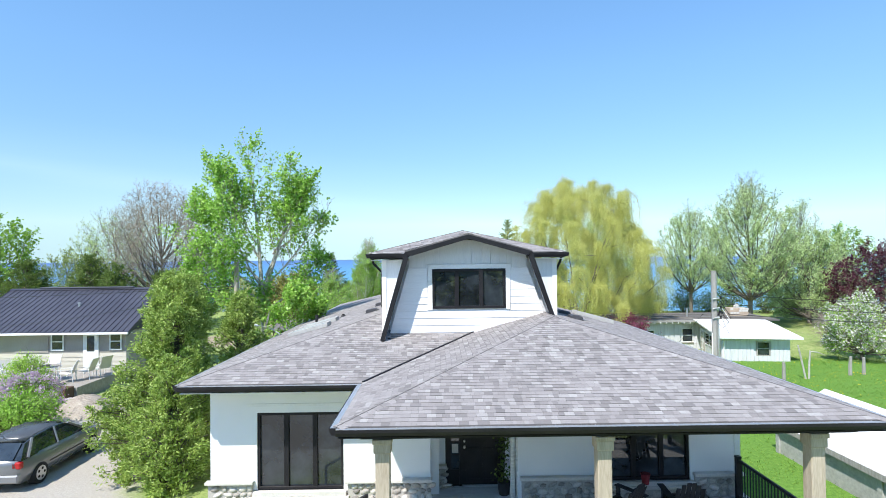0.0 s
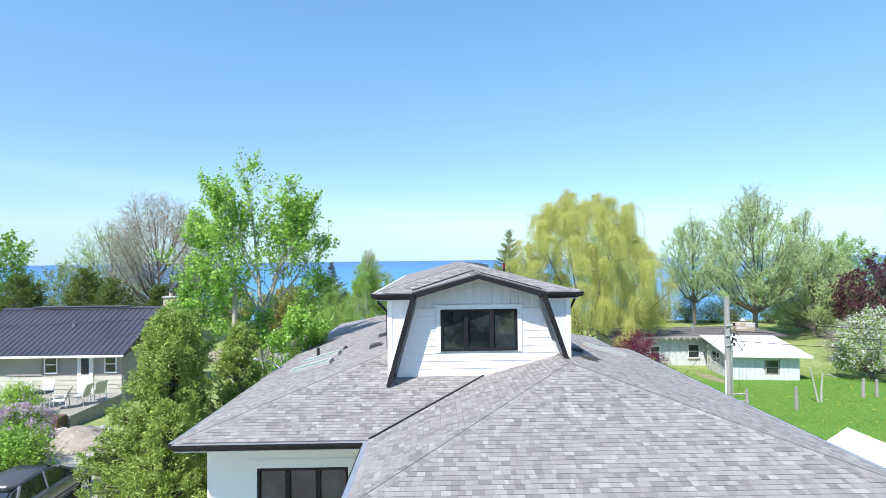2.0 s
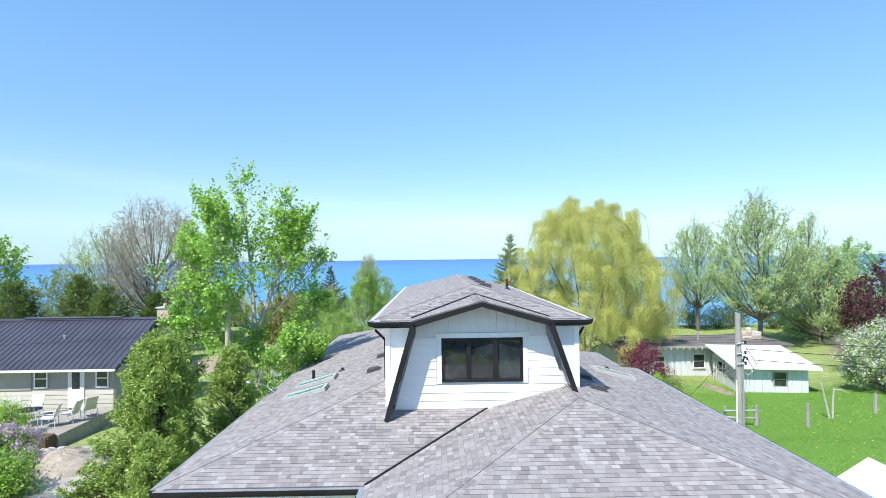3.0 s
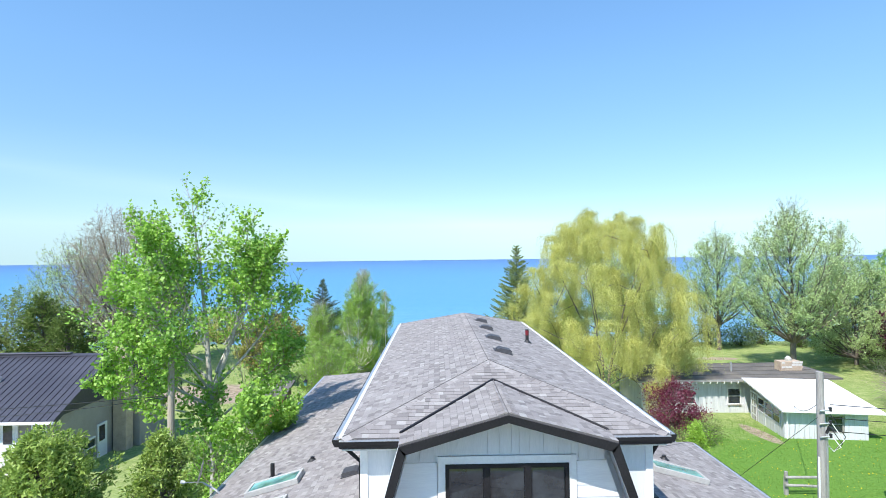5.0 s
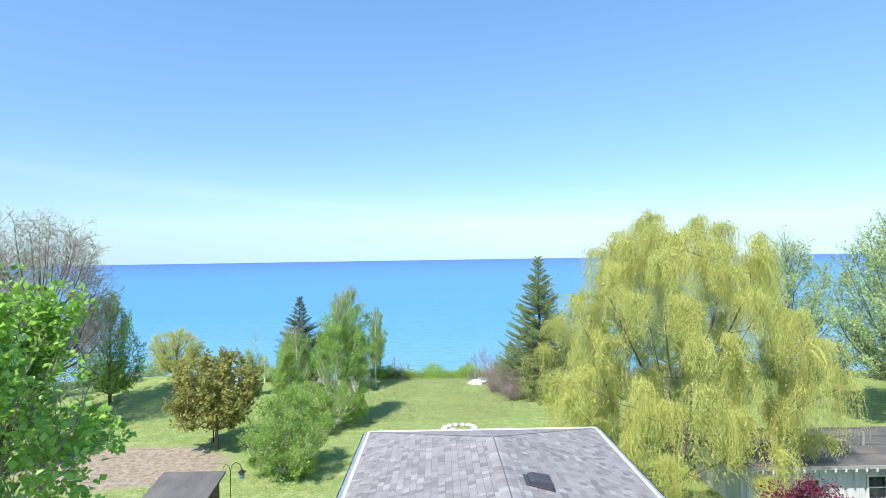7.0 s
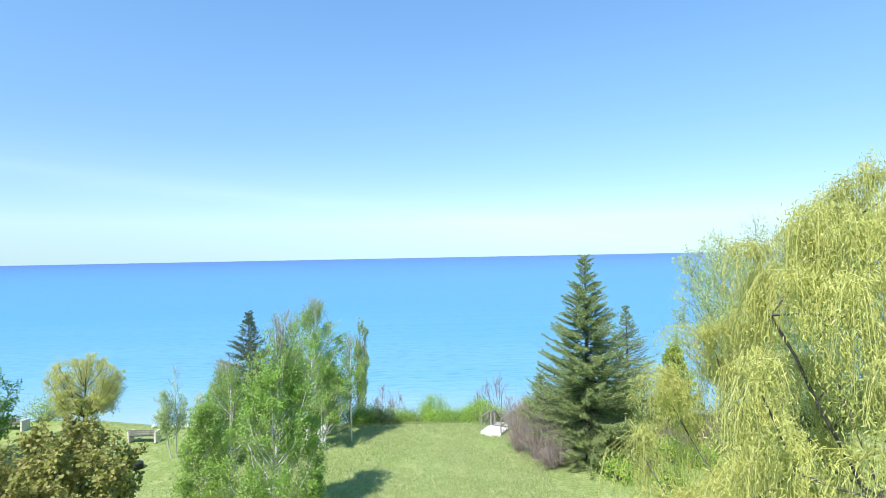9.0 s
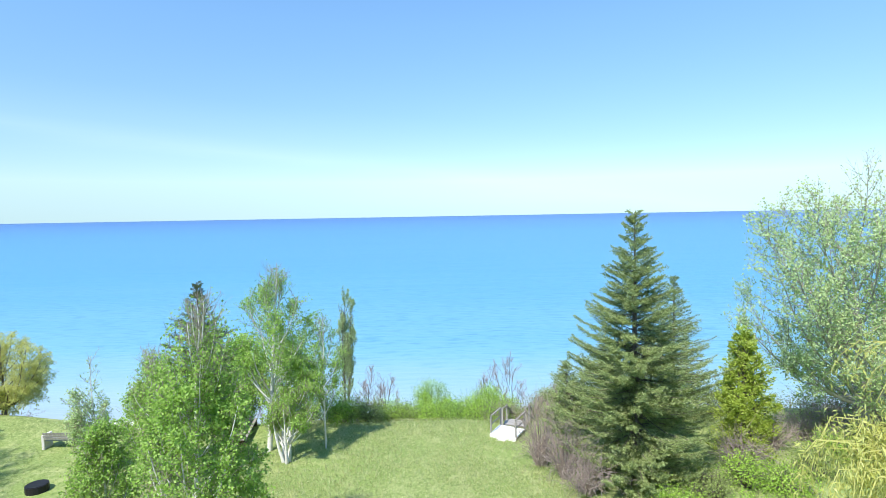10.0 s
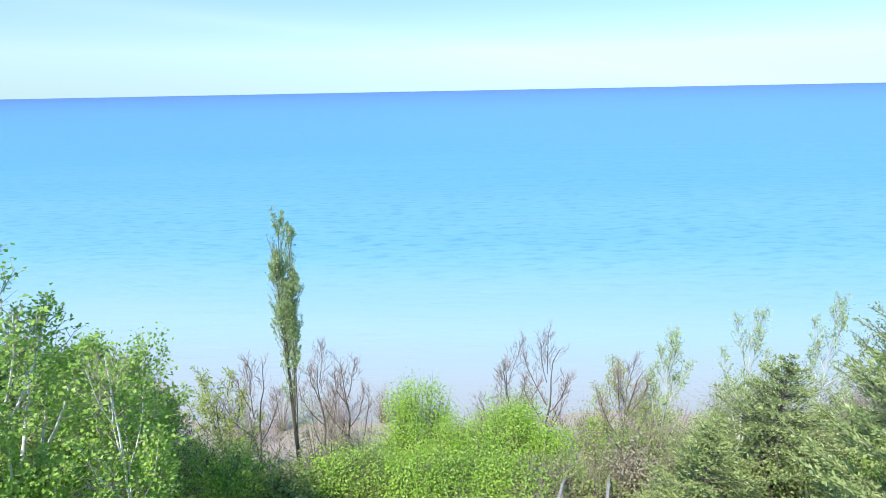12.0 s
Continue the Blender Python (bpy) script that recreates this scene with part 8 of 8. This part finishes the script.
limbed("tall pale green poplar behind the cabin", (28.7, 49.6), fan(GROW, 14.3, 4.6, 0.36, 40, 0.86, egg, r0=0.26), L_POPLAR, M_BARK, 191, side=14, reach=1.8, twigs=7, twig=0.55, leaves=36000, size=0.14, angle=52, lift=0.4, name="poplar_tree", group="pale poplars", bare=0.25)
limbed("pale green poplar near the lake", (28.6, 61.0), fan(GROW, 12.6, 3.6, 0.4, 28, 0.86, egg, r0=0.22), L_POPLAR, M_BARK, 92, side=13, reach=1.7, twigs=6, twig=0.55, leaves=18000, size=0.15, angle=52, lift=0.4, name="poplar_tree", group="pale poplars", bare=0.2)
limbed("broad pale green willow near the lake", (36.6, 53.0), fan(GROW, 9.4, 4.6, 0.12, 44, 0.6, round_top, r0=0.2), L_POPLAR, M_BARK, 93, side=13, reach=1.6, twigs=7, twig=0.55, leaves=46000, size=0.15, name="poplar_tree", group="pale poplars")
limbed("pale green poplar with a leaning dark trunk", (19.4, 62.0), fan(GROW, 12.6, 4.8, 0.3, 40, 0.8, round_top, lean=(-2.2, -1.2), r0=0.2), L_POPLAR, M_PALEBARK, 94, side=14, reach=1.7, twigs=7, twig=0.45, leaves=46000, size=0.115, angle=52, lift=0.4, name="poplar_tree", group="pale poplars", bare=0.2, patchy=0.2)
limbed("bright green tree at the bluff", (43.4, 57.0), fan(GROW, 9.8, 3.4, 0.2, 28, 0.8, round_top, r0=0.18), L_GREEN, M_BARK, 95, side=13, reach=1.2, twigs=6, twig=0.4, leaves=11000, size=0.18)
limbed("thin budding tree near the bluff", (42.0, 62.0), fan(GROW, 13.6, 3.4, 0.3, 24, 0.9, egg, r0=0.18), L_POPLAR, M_BARK, 96, side=13, reach=1.3, twigs=6, twig=0.45, leaves=5000, size=0.13, lift=0.6, name="poplar_tree", group="pale poplars")
tree("pale green tree at the bluff", "tree", (24.0, 66.5), 7.0, 3.0, L_BIRCH, M_BARK, 97, clear=0.2, leaves=4050, size=0.16)
tree("pale green tree at the bluff", "tree", (45.0, 50.0), 8.5, 4.0, L_POPLAR, M_BARK, 98, clear=0.15, leaves=5250, size=0.24, shape=round_top)
conifer_bush("yellow green columnar cedar", (13.2, 61.4), 5.6, 1.5, L_SHRUB_OLIVE, 99, 8000, 0.16, lambda h: max(0.08, (1 - h ** 1.6) ** 0.7))
for k, (x, y, h, r) in enumerate(((4.7, 59.4, 2.6, 1.3), (3.9, 60.6, 2.9, 1.3), (5.2, 58.0, 1.7, 1.0))):
    bush("bare reddish dogwood thicket", (x, y), h, r, L_BUDS, 100 + k, 260, 0.06, twigs=105, bark=M_TWIG, spread=0.35, name="thicket", group="dogwood thickets")
for k, (x, y) in enumerate(((8.2, 56.4), (9.8, 57.6), (11.6, 58.4), (13.0, 58.0), (15.0, 59.2), (16.6, 60.4), (10.4, 55.6))):
    bush("low bright green ground shrub", (x, y), 0.8 + 0.15 * (k % 3), 1.0, L_SHRUB if k % 3 != 1 else L_SCRUB, 104 + k, 2200, 0.09, group="low shrubs")
for k, (x, y) in enumerate(((12.4, 60.0), (14.6, 61.6), (16.8, 62.6), (19.0, 64.0), (21.5, 64.6), (18.0, 60.8))):
    bush("bare brown scrub near the bluff", (x, y), 1.4, 1.3, L_SCRUB, 112 + k, 500, 0.08, twigs=120, bark=M_TWIG, spread=0.35, name="thicket", group="brown scrub")
limbed("low rounded willow on the bluff edge", (-25.4, 68.0), fan(GROW, 4.9, 2.5, 0.36, 34, 0.6, round_top, r0=0.19, low=0.3), L_WILLOW, M_BARK, 120, side=13, reach=0.8, twigs=7, twig=0.34, leaves=24000, size=0.11, width=0.5, twig_mat=M_TWIG_YELLOW, lift=-0.1, droop=0.4, name="willow_shrub")
tree("small pale birch on the lawn", "tree", (-16.2, 65.2), 2.4, 0.8, L_POPLAR, M_BIRCHBARK, 121, clear=0.2, leaves=900, size=0.1, limbs=12, subs=6, twigs=4, name="birch_tree", group="lawn birches")

# ---------- the bluff ----------
LOFT = -ground_z(-7.6, 78.5)
limbed("slim upright poplar rising from the bluff", (-7.6, 78.5), [((-0.25, 0, 0), (0.0, 0, 3.7 + LOFT), 0.13, (-0.15, 0, 0)), ((-0.2, 0, 5.5), (0.24, 0.15, 3.0 + LOFT), 0.05, (0.08, 0, 0)), ((-0.2, 0, 5.0), (-0.26, -0.1, 2.6 + LOFT), 0.04, (-0.1, 0, 0)), ((-0.2, 0, 4.0), (0.15, -0.15, 0.4 + LOFT), 0.04, (0.1, 0, 0))], L_LOMBARDY, M_BARK, 130,
       side=32, reach=0.85, twigs=6, twig=0.24, leaves=12000, size=0.105, angle=22, lift=0.35, name="poplar_tree", upward=1.0, start=0.35, taper=0.3, patchy=0.55, jitter=0.06, bend=0.02)
for k, (x, y, top, r) in enumerate(((-8.6, 75.5, -0.9, 1.6), (-5.5, 75.5, -0.5, 1.4), (-4.0, 75.2, -0.7, 1.5), (2.2, 75.0, -0.5, 1.5), (4.4, 74.6, 0.4, 1.5), (7.8, 75.4, -1.3, 1.4), (-14.0, 76.0, -1.0, 1.6))):
    h = top - ground_z(x, y)
    limbed("bare mauve sapling on the bluff", (x, y), fan(GROW, h, r, 0.5, 9, 0.9, egg, lean=(GROW.uniform(-0.7, 0.7), 0), r0=0.085), L_BUDS, M_BARK, 131 + k, side=9, reach=0.8, twigs=5, twig=0.35, leaves=260, size=0.05, sprigs=2, thick=0.008, angle=40, twig_mat=M_TWIG, name="sapling", group="bluff saplings", bend=0.2)
for k, (x, y, top, r) in enumerate(((13.5, 75.5, 1.0, 1.4), (9.9, 75.5, 0.0, 1.1), (16.8, 75.5, 1.3, 1.6), (20.0, 75.0, 0.6, 1.5))):
    h = top - ground_z(x, y)
    limbed("thin pale leaved sapling on the bluff", (x, y), fan(GROW, h, r, 0.5, 9, 0.95, egg, r0=0.07), L_POPLAR, M_BIRCHBARK, 140 + k, side=8, reach=0.7, twigs=5, twig=0.32, leaves=2600, size=0.09, angle=42, lift=0.5, name="sapling", group="bluff saplings")
limbed("broad yellow green birch at the bluff edge", (-9.0, 66.4), fan(GROW, 4.7, 2.1, 0.4, 20, 0.8, round_top, r0=0.1), L_BIRCH, M_BIRCHBARK, 146, side=12, reach=0.9, twigs=6, twig=0.36, leaves=14000, size=0.1, start=0.3, name="birch_tree", group="bluff birches")
limbed("broad yellow green birch at the bluff edge", (-12.2, 67.6), fan(GROW, 5.0, 2.0, 0.25, 22, 0.8, round_top, r0=0.09), L_BIRCH, M_BIRCHBARK, 147, side=13, reach=1.0, twigs=6, twig=0.36, leaves=15000, size=0.1, start=0.25, name="birch_tree", group="bluff birches")
limbed("pale yellow willow sapling down the bluff", (-10.6, 76.0), fan(GROW, 7.8, 1.9, 0.4, 18, 0.8, round_top, r0=0.09), L_WILLOW_GREEN, M_BARK, 148, side=10, reach=0.8, twigs=6, twig=0.36, leaves=7000, size=0.1, name="willow_shrub", group="bluff willows")
limbed("pale yellow willow sapling down the bluff", (8.6, 77.0), fan(GROW, 7.6, 1.8, 0.4, 16, 0.8, round_top, r0=0.08), L_WILLOW_GREEN, M_TWIG, 149, side=10, reach=0.8, twigs=6, twig=0.36, leaves=3500, size=0.1, name="willow_shrub", group="bluff willows")
for k, (x, y, h, r, m) in enumerate(((-1.1, 71.6, 5.2, 2.0, L_SHRUB), (2.1, 69.9, 3.6, 1.8, L_SHRUB), (0.5, 70.0, 2.8, 1.2, L_SHRUB), (3.5, 69.2, 2.9, 1.0, L_SHRUB), (-0.6, 68.8, 1.5, 0.9, L_SHRUB), (1.2, 68.4, 1.3, 0.8, L_BIRCH), (-2.6, 68.9, 1.6, 1.0, L_BIRCH), (2.9, 67.8, 1.2, 0.7, L_SCRUB), (5.6, 67.9, 1.6, 0.9, L_SCRUB), (-16.8, 67.6, 1.9, 1.0, L_SHRUB))):
    bush("bright lime green shrub on the bluff", (x, y), h, r, m, 150 + k, 24000 if h > 3 else 9000, 0.078, twigs=170 if h > 3 else 70, spread=0.25, group="lime shrubs")
spruce("small dark spruce on the bluff", (-10.4, 71.8), 5.7, 1.15, 160, 22, mat=L_DARKSPRUCE)
spruce("low spreading spruce beside the tall one", (5.9, 64.4), 3.4, 1.5, 161, 20, fill=15.0)
rng = random.Random(77)
count = 0
while count < 90:
    x, y = rng.uniform(-46, 46), rng.uniform(66.6, 85.0)
    if 1.2 < x < 4.5 and y < 69 or abs(x - (3.9 + (y - 65.3) * 0.17)) < 1.3:
        continue
    if y < 68.5 and -6 < x < 5 and rng.random() < 0.6:
        continue
    gap = y - 65
    h = min(1.0 + 0.28 * gap, 4.6) * rng.uniform(0.7, 1.15)
    bare = rng.random() < 0.3
    m = rng.choice((L_SHRUB, L_SCRUB, L_BIRCH, L_SCRUB, L_GREEN))
    bush("bare brown scrub on the bluff" if bare else "leafy scrub on the bluff", (x, y), h, rng.uniform(1.2, 2.0), L_BUDS if bare else m, 200 + count, 250 if bare else 2000, 0.11, twigs=40, bark=M_TWIG, spread=0.38, name="thicket" if bare else "bush", group="bluff scrub")
    count += 1
for k, (x, y, h, r, m) in enumerate(((6.8, 65.6, 1.6, 1.3, L_SCRUB), (8.8, 64.8, 1.8, 1.4, L_SCRUB), (11.5, 65.4, 1.9, 1.5, L_BIRCH), (14.0, 65.0, 1.7, 1.4, L_SCRUB), (-6.6, 67.4, 1.8, 1.4, L_BIRCH), (-9.2, 69.0, 2.4, 1.5, L_SCRUB),
                                     (-5.6, 66.2, 1.0, 0.9, L_GREEN), (-13.4, 68.0, 2.6, 1.5, L_SCRUB), (-2.6, 67.6, 1.0, 1.0, L_SCRUB), (0.2, 67.4, 0.7, 0.9, L_BIRCH), (-4.4, 66.5, 0.9, 1.1, L_SCRUB), (-1.0, 67.1, 0.9, 1.0, L_SHRUB), (1.6, 67.0, 0.9, 0.8, L_SHRUB), (-3.2, 67.2, 1.0, 1.0, L_SHRUB))):
    bush("loose leafy shrub at the lawn's edge", (x, y), h, r, m, 400 + k, 4200, 0.085, twigs=60, spread=0.28, group="edge shrubs")
for k, (x, y, h, r, m) in enumerate(((3.2, 67.0, 1.3, 0.8, L_SCRUB), (5.3, 67.2, 1.5, 0.9, L_BUDS), (4.2, 66.7, 0.9, 0.7, L_SCRUB), (6.6, 68.6, 2.0, 1.1, L_SCRUB), (2.4, 66.6, 0.9, 0.8, L_BIRCH))):
    bush("brown and green scrub beside the bluff stairs", (x, y), h, r, m, 430 + k, 1700, 0.09, twigs=110, bark=M_TWIG, spread=0.26, name="thicket", group="stair scrub")
spruce("low spreading spruce beside the tall one", (8.6, 66.2), 4.0, 2.0, 162, 22, fill=14.0)
# rough grass on the lake lawn
rng = np.random.default_rng(9)


def grass_patch(name, label, x0, x1, y0, y1, n, h, seed, mat):
    g = np.random.default_rng(seed)
    x, y = g.uniform(x0, x1, n), g.uniform(y0, y1, n)
    keep = np.array([noise.noise((a * 0.35, b * 0.35, 0)) > -0.35 + g.uniform(-0.4, 0.4) for a, b in zip(x, y)]) & (((x + 17.5) / 6.4) ** 2 + ((y - 46.0) / 3.4) ** 2 > 1)
    x, y = x[keep], y[keep]
    pos = np.stack([x, y, land(x, y) - 0.01], 1)
    along = g.normal(size=pos.shape) * 0.5 + np.array([0, 0, 1.0])
    v, q = leaf_quads(pos, along, h, 0.018 / h, g, 0.25)
    tagged(part(name, quads_mesh(name, v, q, mat), None), label, "grass", kind="stuff")


grass_patch("lawn_grass", "uneven rough lawn grass above the lake", -24, 14, 42, 66, 90000, 0.1, 1, L_GRASS)
grass_patch("tall_grass", "pale tall seeding grass on the lawn", -9, 5, 53, 66.5, 36000, 0.22, 3, L_STRAW)
grass_patch("meadow_grass", "long green grass by the cabin", 7.5, 30, 4, 38, 70000, 0.12, 2, L_MEADOW)
n = 1100
x, y = rng.uniform(8.5, 27, n), rng.uniform(18, 34, n)
pos = np.stack([x, y, land(x, y) + 0.1], 1)
v, q = leaf_quads(pos, rng.normal(size=pos.shape) * (1, 1, 0.2), 0.055, 0.9, rng)
tagged(part("dandelion_heads", quads_mesh("dandelion_heads", v, q, L_DANDELION), None), "scattered yellow dandelions in the grass", "dandelions", kind="stuff")
# trees across the road, behind the start of the flight
for k, x in enumerate((-24.0, -15.0, -6.5, 2.5, 11.0, 19.0, 28.0)):
    tree("leafy tree across the road", "tree", (x, -19.0 - 2.0 * (k % 2)), 9.5 + (k % 3), 4.4, L_DARK if k % 2 else L_SCRUB, M_BARK, 500 + k, clear=0.05, leaves=4500, size=0.55, shape=round_top, limbs=24, subs=4, twigs=3, group="roadside trees", jitter=0.4)
rng = random.Random(91)
for k in range(46):
    x, y = rng.uniform(-40, 36), rng.uniform(77, 88)
    if abs(x - (3.9 + (y - 65.3) * 0.17)) < 1.5:
        continue
    bush("bare brown scrub above the beach", (x, y), rng.uniform(2.2, 4.0), rng.uniform(1.4, 2.2), L_BUDS, 700 + k, 200, 0.1, twigs=60, bark=M_TWIG, spread=0.5, name="thicket", group="beach scrub")
for k, (x, y) in enumerate(((23.5, 63.2), (26.0, 64.2), (29.2, 64.0), (32.0, 63.4), (34.8, 64.2), (38.0, 62.4), (41.0, 61.0), (44.0, 60.2))):
    bush("dark leafy scrub under the poplars", (x, y), 2.2 + 0.5 * (k % 3), 1.7, L_DARK if k % 3 else L_SCRUB, 800 + k, 2200, 0.17, twigs=50, spread=0.4, group="lakeside scrub")
